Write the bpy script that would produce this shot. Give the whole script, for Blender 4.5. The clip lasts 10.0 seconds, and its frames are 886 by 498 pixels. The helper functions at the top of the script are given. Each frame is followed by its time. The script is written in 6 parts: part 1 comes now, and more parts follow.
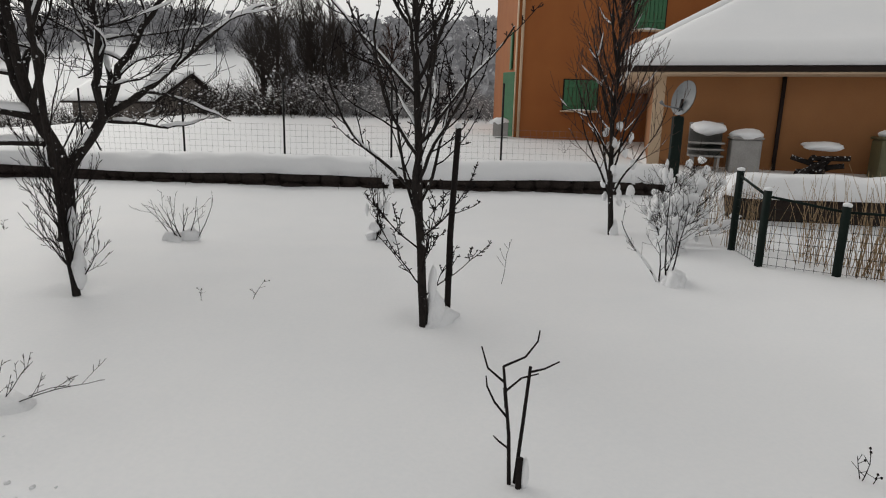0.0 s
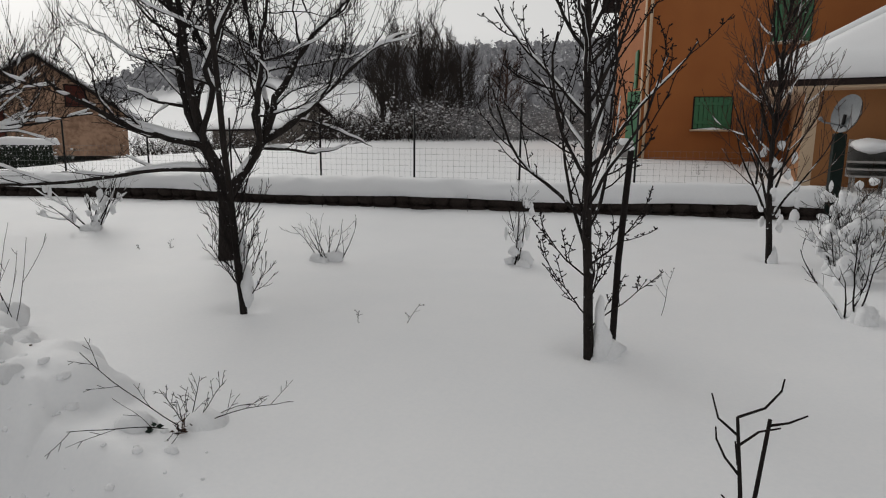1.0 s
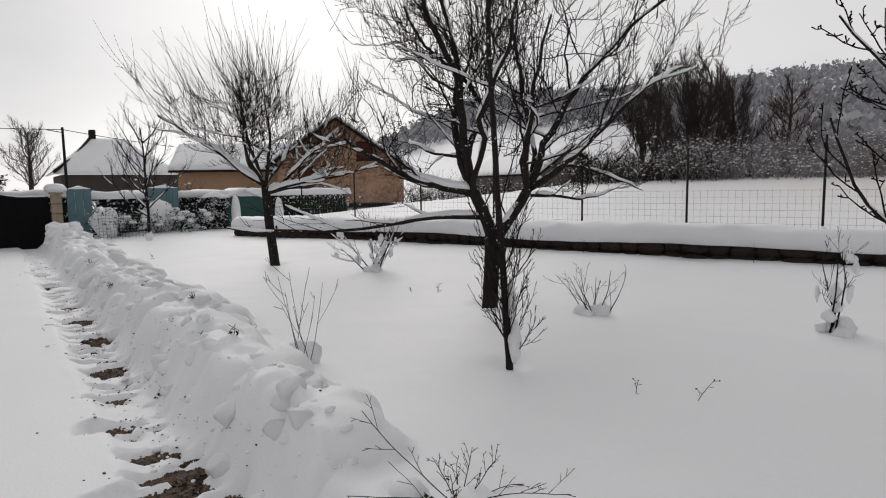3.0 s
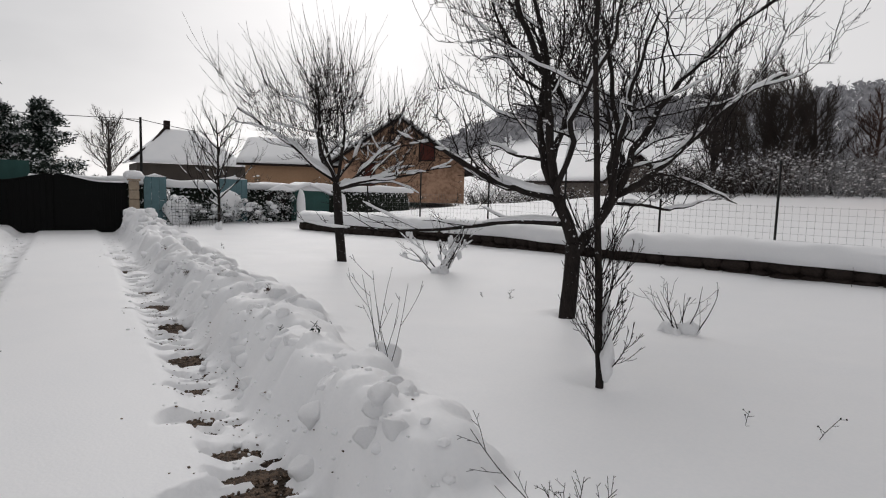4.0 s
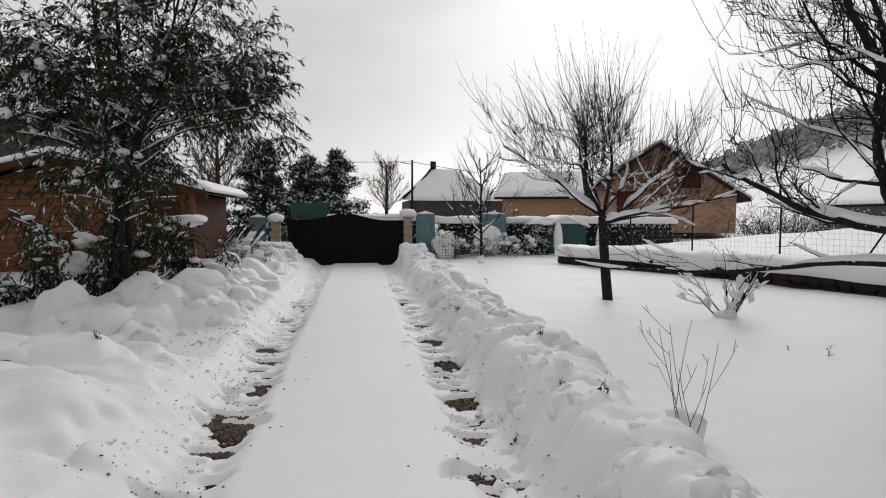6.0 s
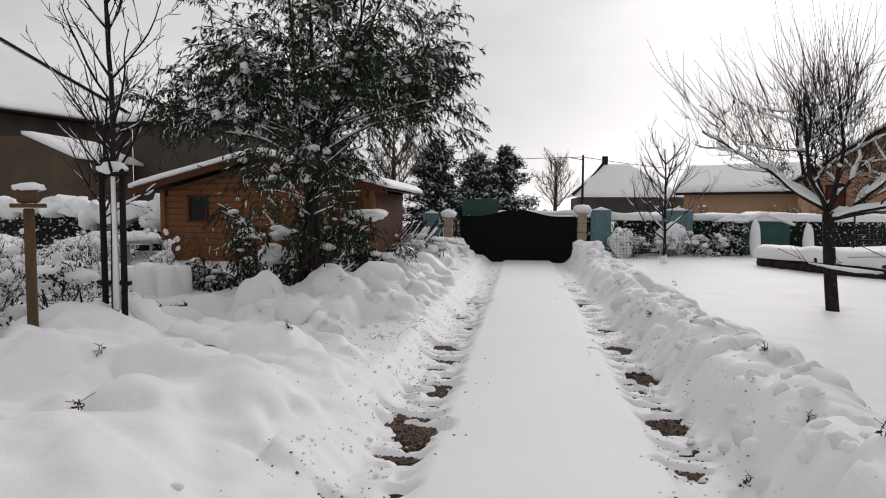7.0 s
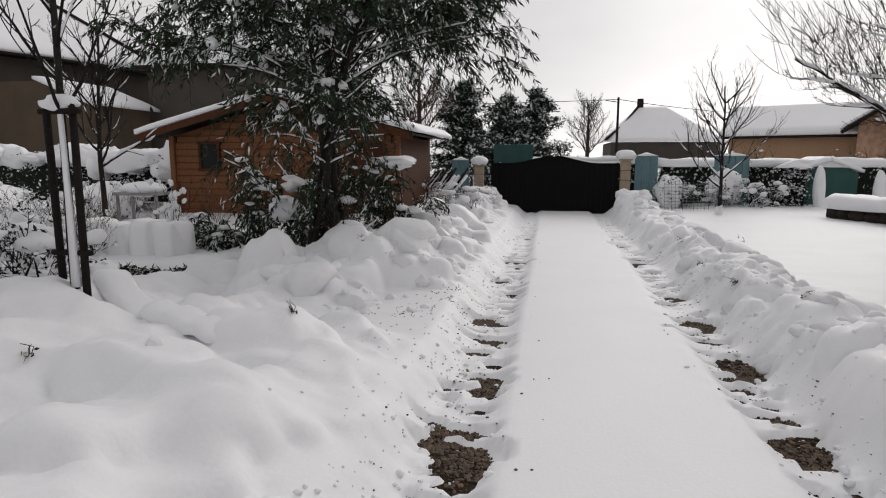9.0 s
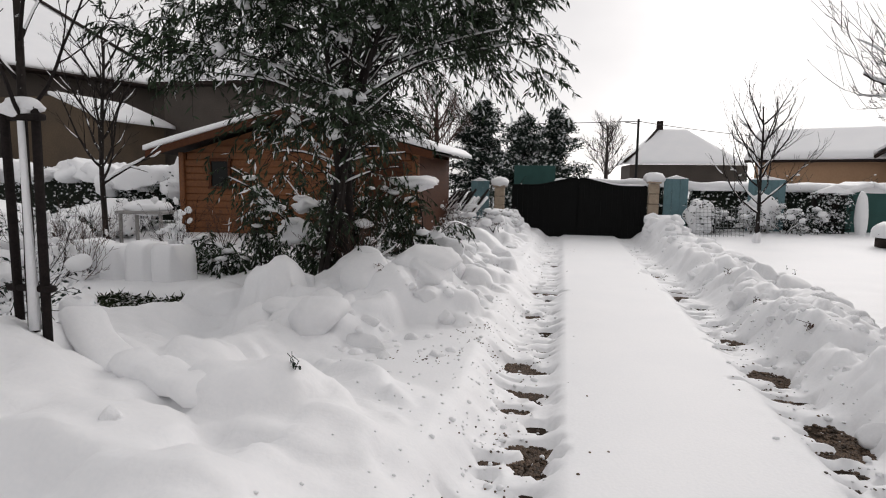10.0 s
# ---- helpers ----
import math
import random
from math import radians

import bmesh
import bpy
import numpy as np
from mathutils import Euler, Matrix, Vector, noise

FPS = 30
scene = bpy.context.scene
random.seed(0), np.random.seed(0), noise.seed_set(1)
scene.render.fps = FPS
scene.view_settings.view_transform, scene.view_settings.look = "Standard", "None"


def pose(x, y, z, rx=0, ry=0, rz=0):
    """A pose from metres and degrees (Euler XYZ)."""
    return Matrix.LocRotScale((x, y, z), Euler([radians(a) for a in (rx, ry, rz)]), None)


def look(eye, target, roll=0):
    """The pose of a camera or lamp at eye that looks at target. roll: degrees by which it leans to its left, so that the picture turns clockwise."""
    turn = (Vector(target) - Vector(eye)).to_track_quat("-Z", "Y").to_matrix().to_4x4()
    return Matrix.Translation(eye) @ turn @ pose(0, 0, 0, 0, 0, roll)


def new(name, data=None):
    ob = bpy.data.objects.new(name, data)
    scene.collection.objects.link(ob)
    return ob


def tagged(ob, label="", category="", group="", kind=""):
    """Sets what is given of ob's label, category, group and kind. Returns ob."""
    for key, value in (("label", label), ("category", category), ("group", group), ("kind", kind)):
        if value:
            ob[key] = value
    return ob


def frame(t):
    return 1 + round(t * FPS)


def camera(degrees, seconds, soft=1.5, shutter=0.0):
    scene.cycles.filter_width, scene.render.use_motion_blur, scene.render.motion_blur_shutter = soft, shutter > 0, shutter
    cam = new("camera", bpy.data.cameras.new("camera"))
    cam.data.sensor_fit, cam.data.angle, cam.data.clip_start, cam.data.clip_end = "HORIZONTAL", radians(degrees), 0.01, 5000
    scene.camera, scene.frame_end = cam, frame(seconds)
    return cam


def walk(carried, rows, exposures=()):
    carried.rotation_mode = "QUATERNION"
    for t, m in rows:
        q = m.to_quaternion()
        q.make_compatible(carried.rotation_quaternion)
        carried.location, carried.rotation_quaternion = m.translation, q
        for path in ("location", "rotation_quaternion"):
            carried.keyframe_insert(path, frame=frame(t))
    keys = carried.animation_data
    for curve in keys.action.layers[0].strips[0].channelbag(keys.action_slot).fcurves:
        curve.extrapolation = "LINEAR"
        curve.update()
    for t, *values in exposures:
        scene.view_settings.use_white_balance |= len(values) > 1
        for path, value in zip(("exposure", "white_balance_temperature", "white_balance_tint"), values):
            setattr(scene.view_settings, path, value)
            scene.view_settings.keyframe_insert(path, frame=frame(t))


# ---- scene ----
cam = camera(72.5, 10.0, soft=1.1)
PATH = [
    (0, (-0.065, 0.429, 1.297), (-0.23, 2.38, 0.888), 1.5),
    (0.5, (-0.227, 0.468, 1.296), (-0.613, 2.396, 0.927), 1.7),
    (1, (-0.448, 0.491, 1.297), (-0.958, 2.394, 0.952), 0.6),
    (1.5, (-0.58, 0.536, 1.296), (-1.408, 2.327, 0.967), 1.2),
    (2, (-0.647, 0.658, 1.296), (-1.673, 2.36, 1.069), 0.5),
    (2.5, (-0.673, 0.76, 1.331), (-1.81, 2.39, 1.111), 0.2),
    (2.7, (-0.698, 0.771, 1.328), (-1.888, 2.362, 1.1), -0.3),
    (3.8, (-1.052, 0.743, 1.332), (-2.37, 2.239, 1.17), 0.3),
    (4, (-1.106, 0.743, 1.32), (-2.476, 2.186, 1.121), 1.7),
    (4.5, (-1.216, 0.765, 1.302), (-2.796, 1.96, 1.029), 0.9),
    (5, (-1.348, 0.853, 1.327), (-3.011, 1.948, 1.14), 2.6),
    (5.2, (-1.373, 0.867, 1.336), (-3.093, 1.872, 1.157), 2.3),
    (6.3, (-1.722, 0.73, 1.394), (-3.62, 1.349, 1.28), 0.3),
    (6.5, (-1.828, 0.704, 1.364), (-3.771, 1.158, 1.232), 0.7),
    (7, (-2.096, 0.721, 1.341), (-4.075, 0.98, 1.218), 0.3),
    (7.5, (-2.332, 0.781, 1.321), (-4.311, 0.925, 1.067), -0.4),
    (8, (-2.621, 0.744, 1.304), (-4.588, 1.001, 1.048), -0.6),
    (8.5, (-2.944, 0.704, 1.325), (-4.889, 1.001, 0.965), 0.6),
    (9, (-3.325, 0.721, 1.34), (-5.295, 0.897, 1.044), -0.0),
    (9.5, (-3.672, 0.683, 1.325), (-5.657, 0.794, 1.102), 0.5),
    (10, (-4.076, 0.651, 1.344), (-6.058, 0.784, 1.113), 0.7),
]
walk(cam, [(t, look(eye, target, roll)) for t, eye, target, roll in PATH],
     [(0, -0.5, 6700, 9), (0.5, -0.6, 6670, 9), (1.5, -0.66, 6620, 10), (2.5, -0.54, 6580, 11), (4.5, -0.54, 6550, 12), (5.2, -0.56, 6550, 12), (6.5, -0.44, 6600, 13), (7.5, -0.36, 6620, 13), (8.5, -0.44, 6620, 13), (9, -0.42, 6620, 13), (10, -0.2, 6650, 13)])

# ---- world, sun, exposure ----
world = bpy.data.worlds.new("overcast_sky")
scene.world = world
world.use_nodes = True
wn, wl = world.node_tree.nodes, world.node_tree.links
sky = wn.new("ShaderNodeTexSky")
sky.sky_type, sky.sun_disc = "NISHITA", False
sky.sun_elevation, sky.sun_rotation = radians(25), radians(-52)
grey = wn.new("ShaderNodeHueSaturation")
grey.inputs["Saturation"].default_value = 0.12
grey.inputs["Value"].default_value = 0.35
wl.new(sky.outputs["Color"], grey.inputs["Color"])
coord = wn.new("ShaderNodeTexCoord")
clouds = wn.new("ShaderNodeTexNoise")
clouds.inputs["Scale"].default_value = 1.7
clouds.inputs["Detail"].default_value = 6
clouds.inputs["Roughness"].default_value = 0.45
stretch = wn.new("ShaderNodeMapping")
stretch.inputs["Scale"].default_value = (1, 1, 2.6)
wl.new(coord.outputs["Generated"], stretch.inputs["Vector"])
wl.new(stretch.outputs["Vector"], clouds.inputs["Vector"])
deck = wn.new("ShaderNodeValToRGB")
deck.color_ramp.elements[0].position, deck.color_ramp.elements[0].color = 0.36, (0.60, 0.61, 0.62, 1)
deck.color_ramp.elements[1].position, deck.color_ramp.elements[1].color = 0.66, (0.93, 0.93, 0.93, 1)
wl.new(clouds.outputs["Fac"], deck.inputs["Fac"])
cover = wn.new("ShaderNodeMixRGB")
cover.inputs["Fac"].default_value = 0.9
wl.new(grey.outputs["Color"], cover.inputs["Color1"])
wl.new(deck.outputs["Color"], cover.inputs["Color2"])
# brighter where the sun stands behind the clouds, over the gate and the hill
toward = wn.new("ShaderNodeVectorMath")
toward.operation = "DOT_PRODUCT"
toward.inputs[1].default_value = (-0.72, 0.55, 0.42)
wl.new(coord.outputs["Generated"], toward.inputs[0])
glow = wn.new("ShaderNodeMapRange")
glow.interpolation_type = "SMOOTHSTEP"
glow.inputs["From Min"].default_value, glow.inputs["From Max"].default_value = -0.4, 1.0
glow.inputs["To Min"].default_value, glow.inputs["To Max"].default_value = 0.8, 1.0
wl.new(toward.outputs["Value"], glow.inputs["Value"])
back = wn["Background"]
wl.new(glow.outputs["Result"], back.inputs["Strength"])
wl.new(cover.outputs["Color"], back.inputs["Color"])
sun = new("sun", bpy.data.lights.new("sun", "SUN"))
sun.data.energy, sun.data.angle, sun.data.color = 1.3, radians(45), (1, 0.98, 0.95)
sun.matrix_world = look((-20, 15, 14), (0, 0, 0))

# ---- materials ----


def material(name, base, rough=0.7, second=None, scale=8.0, fine=60.0, bump=0.15, metal=0.0, spread=0.5, depth=0.01, stretch=(1, 1, 1), island=0.0, gloss=0.5):
    """A surface with two scales of colour variation and relief."""
    m = bpy.data.materials.new(name)
    m.use_nodes = True
    n, l = m.node_tree.nodes, m.node_tree.links
    b = n["Principled BSDF"]
    b.inputs["Specular IOR Level"].default_value = min(gloss, 0.12) if max(base) < 0.12 else gloss
    b.inputs["Roughness"].default_value, b.inputs["Metallic"].default_value = rough, metal
    tc, mp = n.new("ShaderNodeTexCoord"), n.new("ShaderNodeMapping")
    mp.inputs["Scale"].default_value = stretch
    l.new(tc.outputs["Object"], mp.inputs["Vector"])
    big, small = n.new("ShaderNodeTexNoise"), n.new("ShaderNodeTexNoise")
    for tex, s in ((big, scale), (small, fine)):
        tex.inputs["Scale"].default_value, tex.inputs["Detail"].default_value = s, 5
        l.new(mp.outputs["Vector"], tex.inputs["Vector"])
    add = n.new("ShaderNodeMath")
    add.operation = "MULTIPLY_ADD"
    add.inputs[1].default_value = 0.5
    half = n.new("ShaderNodeMath")
    half.operation = "MULTIPLY"
    half.inputs[1].default_value = 0.5
    l.new(small.outputs["Fac"], half.inputs[0])
    l.new(big.outputs["Fac"], add.inputs[0])
    l.new(half.outputs[0], add.inputs[2])
    ramp = n.new("ShaderNodeValToRGB")
    e = ramp.color_ramp.elements
    e[0].position, e[1].position = 0.5 - spread / 3, 0.5 + spread / 3
    second = second or tuple(c * 0.72 for c in base)
    e[0].color, e[1].color = (*second, 1), (*base, 1)
    l.new(add.outputs[0], ramp.inputs["Fac"])
    out = ramp.outputs["Color"]
    if island:
        geo, hsv, span = n.new("ShaderNodeNewGeometry"), n.new("ShaderNodeHueSaturation"), n.new("ShaderNodeMapRange")
        span.inputs["To Min"].default_value, span.inputs["To Max"].default_value = 1 - island, 1 + island
        l.new(geo.outputs["Random Per Island"], span.inputs["Value"])
        l.new(span.outputs["Result"], hsv.inputs["Value"])
        l.new(out, hsv.inputs["Color"])
        out = hsv.outputs["Color"]
    l.new(out, b.inputs["Base Color"])
    bp = n.new("ShaderNodeBump")
    bp.inputs["Strength"].default_value, bp.inputs["Distance"].default_value = bump, depth
    l.new(add.outputs[0], bp.inputs["Height"])
    l.new(bp.outputs["Normal"], b.inputs["Normal"])
    return m


def dusted(m, amount=0.5, scale=30.0, up=0.6):
    """Snow caught on the surface: in specks, and more on what faces the sky."""
    n, l = m.node_tree.nodes, m.node_tree.links
    b = n["Principled BSDF"]
    old = b.inputs["Base Color"].links[0].from_socket
    tc, tex = n.new("ShaderNodeTexCoord"), n.new("ShaderNodeTexNoise")
    tex.inputs["Scale"].default_value, tex.inputs["Detail"].default_value = scale, 3
    l.new(tc.outputs["Object"], tex.inputs["Vector"])
    geo, sep, mad = n.new("ShaderNodeNewGeometry"), n.new("ShaderNodeSeparateXYZ"), n.new("ShaderNodeMath")
    l.new(geo.outputs["Normal"], sep.inputs["Vector"])
    mad.operation = "MULTIPLY_ADD"
    mad.inputs[1].default_value = up * 0.4
    l.new(sep.outputs["Z"], mad.inputs[0])
    l.new(tex.outputs["Fac"], mad.inputs[2])
    step = n.new("ShaderNodeMapRange")
    step.inputs["From Min"].default_value, step.inputs["From Max"].default_value = 0.78 - amount * 0.4, 0.84 - amount * 0.4
    l.new(mad.outputs[0], step.inputs["Value"])
    mix = n.new("ShaderNodeMixRGB")
    l.new(step.outputs["Result"], mix.inputs["Fac"])
    l.new(old, mix.inputs["Color1"])
    mix.inputs["Color2"].default_value = (0.86, 0.87, 0.89, 1)
    l.new(mix.outputs["Color"], b.inputs["Base Color"])
    return m


SNOW = material("snow", (0.88, 0.88, 0.89), 0.55, (0.83, 0.84, 0.86), 1.3, 45, 0.25, depth=0.012)
SNOW_ROUGH = material("broken_snow", (0.88, 0.88, 0.89), 0.6, (0.82, 0.83, 0.85), 6, 70, 0.5, depth=0.02)
BARK = dusted(material("dark_bark", (0.035, 0.029, 0.026), 0.9, (0.012, 0.010, 0.010), 14, 90, 0.7, stretch=(1, 1, 0.35)), 0.26, 26, 0.35)
TWIG = material("dark_twig", (0.022, 0.017, 0.016), 0.85, (0.011, 0.009, 0.009), 20, 80, 0.3)
RED_TWIG = material("brown_twig", (0.10, 0.062, 0.05), 0.85, (0.06, 0.04, 0.035), 20, 80, 0.3)
FAR_TWIG = material("distant_twig", (0.07, 0.058, 0.052), 0.9, (0.04, 0.034, 0.032), 0.6, 20, 0.2)
# pale grey holds the distance haze over the hill, as colour
WOODS = material("hazed_woods", (0.46, 0.46, 0.48), 0.95, (0.26, 0.26, 0.275), 0.05, 1.0, 0.2, island=0.25)
STONE_DARK = material("dark_wall_stone", (0.05, 0.038, 0.033), 0.85, (0.018, 0.014, 0.013), 9, 60, 0.8)
EARTH = material("bare_earth", (0.055, 0.038, 0.026), 0.95, (0.016, 0.012, 0.009), 12, 70, 0.8)
PEBBLE = material("pebble", (0.13, 0.085, 0.055), 0.8, (0.05, 0.034, 0.024), 10, 80, 0.3, island=0.6)
RENDER_ORANGE = material("orange_render", (0.36, 0.122, 0.031), 0.9, (0.29, 0.09, 0.022), 1.2, 50, 0.3)
RENDER_TAN = material("tan_render", (0.34, 0.155, 0.06), 0.9, (0.27, 0.115, 0.042), 1.2, 50, 0.3)
PLASTER_PALE = material("pale_render", (0.62, 0.47, 0.33), 0.9, (0.5, 0.37, 0.25), 2, 50, 0.3)
GREEN_PAINT = material("green_paint", (0.045, 0.17, 0.075), 0.55, (0.03, 0.125, 0.055), 5, 60, 0.2)
GREEN_METAL = material("dark_green_coated_metal", (0.008, 0.016, 0.013), 0.6, (0.005, 0.010, 0.008), 8, 60, 0.1)
DARK_METAL = material("dark_metal", (0.02, 0.02, 0.02), 0.5, (0.012, 0.012, 0.012), 8, 60, 0.1)
GATE_BLACK = material("black_gate_paint", (0.0035, 0.004, 0.004), 0.6, (0.002, 0.002, 0.002), 3, 40, 0.1)
WIRE = material("grey_wire", (0.20, 0.21, 0.21), 0.5, (0.13, 0.14, 0.14), 10, 60, 0.1, metal=0.3)
TEAL = material("turquoise_panel", (0.13, 0.235, 0.26), 0.7, (0.075, 0.145, 0.165), 4, 50, 0.3)
TEAL_DARK = material("dark_teal_sheet", (0.045, 0.11, 0.10), 0.6, (0.03, 0.075, 0.07), 3, 50, 0.3)
PILLAR = material("beige_stone", (0.42, 0.34, 0.25), 0.85, (0.26, 0.2, 0.15), 9, 60, 0.5)
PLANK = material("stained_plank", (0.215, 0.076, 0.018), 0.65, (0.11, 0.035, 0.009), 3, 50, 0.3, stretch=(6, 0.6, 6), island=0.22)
PLANK_DARK = material("darker_plank", (0.095, 0.036, 0.016), 0.65, (0.05, 0.018, 0.01), 3, 50, 0.3, stretch=(6, 0.6, 6), island=0.2)
POST_WOOD = material("weathered_post", (0.12, 0.066, 0.028), 0.8, (0.06, 0.032, 0.014), 10, 70, 0.4, stretch=(3, 3, 0.4))
GLASS_DARK = material("dark_window_glass", (0.01, 0.012, 0.012), 0.08, (0.008, 0.009, 0.009), 3, 20, 0.02)
BARN_WALL = material("grey_brown_barn_wall", (0.105, 0.09, 0.078), 0.9, (0.06, 0.052, 0.047), 0.8, 20, 0.4)
BARN_WALL_TAN = material("ochre_barn_wall", (0.125, 0.088, 0.055), 0.9, (0.06, 0.045, 0.032), 0.8, 20, 0.4)
ROOF_EDGE = material("dark_eave_wood", (0.03, 0.02, 0.017), 0.7, (0.018, 0.013, 0.012), 5, 40, 0.3)
BRICK = material("ochre_stone_wall", (0.46, 0.29, 0.195), 0.9, (0.24, 0.14, 0.09), 0.9, 5, 0.6, spread=0.3)
FAR_WALL = material("beige_far_wall", (0.40, 0.25, 0.15), 0.9, (0.33, 0.2, 0.12), 1.0, 15, 0.3)
GREY_WALL = material("grey_stone_wall", (0.21, 0.185, 0.16), 0.9, (0.12, 0.1, 0.09), 1.0, 9, 0.5)
SHUTTER_RED = material("red_brown_shutter", (0.10, 0.03, 0.022), 0.6, (0.07, 0.02, 0.015), 4, 40, 0.2)
LEAF = material("narrow_green_leaf", (0.036, 0.056, 0.03), 0.55, (0.015, 0.026, 0.015), 3, 30, 0.1, island=0.45)
LEAF_RED = material("withered_red_leaf", (0.10, 0.055, 0.04), 0.6, (0.05, 0.03, 0.022), 3, 30, 0.1, island=0.4)
LEAF_DARK = material("dark_evergreen_leaf", (0.03, 0.045, 0.035), 0.6, (0.014, 0.022, 0.018), 2, 20, 0.1, island=0.4)
HEDGE = dusted(material("dark_hedge", (0.02, 0.026, 0.018), 0.9, (0.007, 0.009, 0.007), 9, 40, 1.0, depth=0.05), 0.35, 14, 0.5)
FROST_TWIG = material("frosted_twig", (0.42, 0.42, 0.43), 0.9, (0.2, 0.195, 0.2), 0.8, 20, 0.2)
GRASS = material("dark_winter_grass", (0.03, 0.04, 0.018), 0.8, (0.014, 0.018, 0.009), 5, 40, 0.2, island=0.5)
FROST = material("snowy_leaf", (0.82, 0.83, 0.85), 0.6, (0.66, 0.68, 0.70), 6, 50, 0.2)
REED = material("dry_reed", (0.42, 0.29, 0.16), 0.8, (0.26, 0.17, 0.09), 8, 60, 0.2, island=0.4)
DISH = material("grey_dish_enamel", (0.2, 0.21, 0.22), 0.5, (0.13, 0.14, 0.15), 6, 50, 0.1)
PLASTIC = material("grey_garden_plastic", (0.33, 0.32, 0.31), 0.5, (0.22, 0.21, 0.2), 4, 40, 0.1)
OLIVE = material("olive_plastic", (0.13, 0.12, 0.06), 0.5, (0.09, 0.085, 0.045), 4, 40, 0.1)

# ---- mesh helpers ----
UX = Vector((-0.966, 0.259, 0))
VX = Vector((0.259, 0.966, 0))


def at(v, u, z=0.0):
    """A place beside the drive: v to the right of its middle, u towards the gate."""
    return Vector((-5, 1.5, 0)) + UX * u + VX * v + Vector((0, 0, z))


TO_DRIVE = pose(-5, 1.5, 0, 0, 0, 75)


def lattice(i, j, seed):
    h = np.sin(i * 127.1 + j * 311.7 + seed * 74.7) * 43758.5453
    return h - np.floor(h)


def vnoise(x, y, seed=0):
    i, j = np.floor(x), np.floor(y)
    fx, fy = x - i, y - j
    fx, fy = fx * fx * (3 - 2 * fx), fy * fy * (3 - 2 * fy)
    a, b = lattice(i, j, seed), lattice(i + 1, j, seed)
    c, d = lattice(i, j + 1, seed), lattice(i + 1, j + 1, seed)
    return (a * (1 - fx) + b * fx) * (1 - fy) + (c * (1 - fx) + d * fx) * fy


def fbm(x, y, seed=0, octaves=4):
    total, amp = 0, 0.5
    for k in range(octaves):
        total = total + amp * (vnoise(x * 2**k, y * 2**k, seed + k * 13) - 0.5)
        amp *= 0.5
    return total


def smooth(x):
    x = np.clip(x, 0, 1)
    return x * x * (3 - 2 * x)


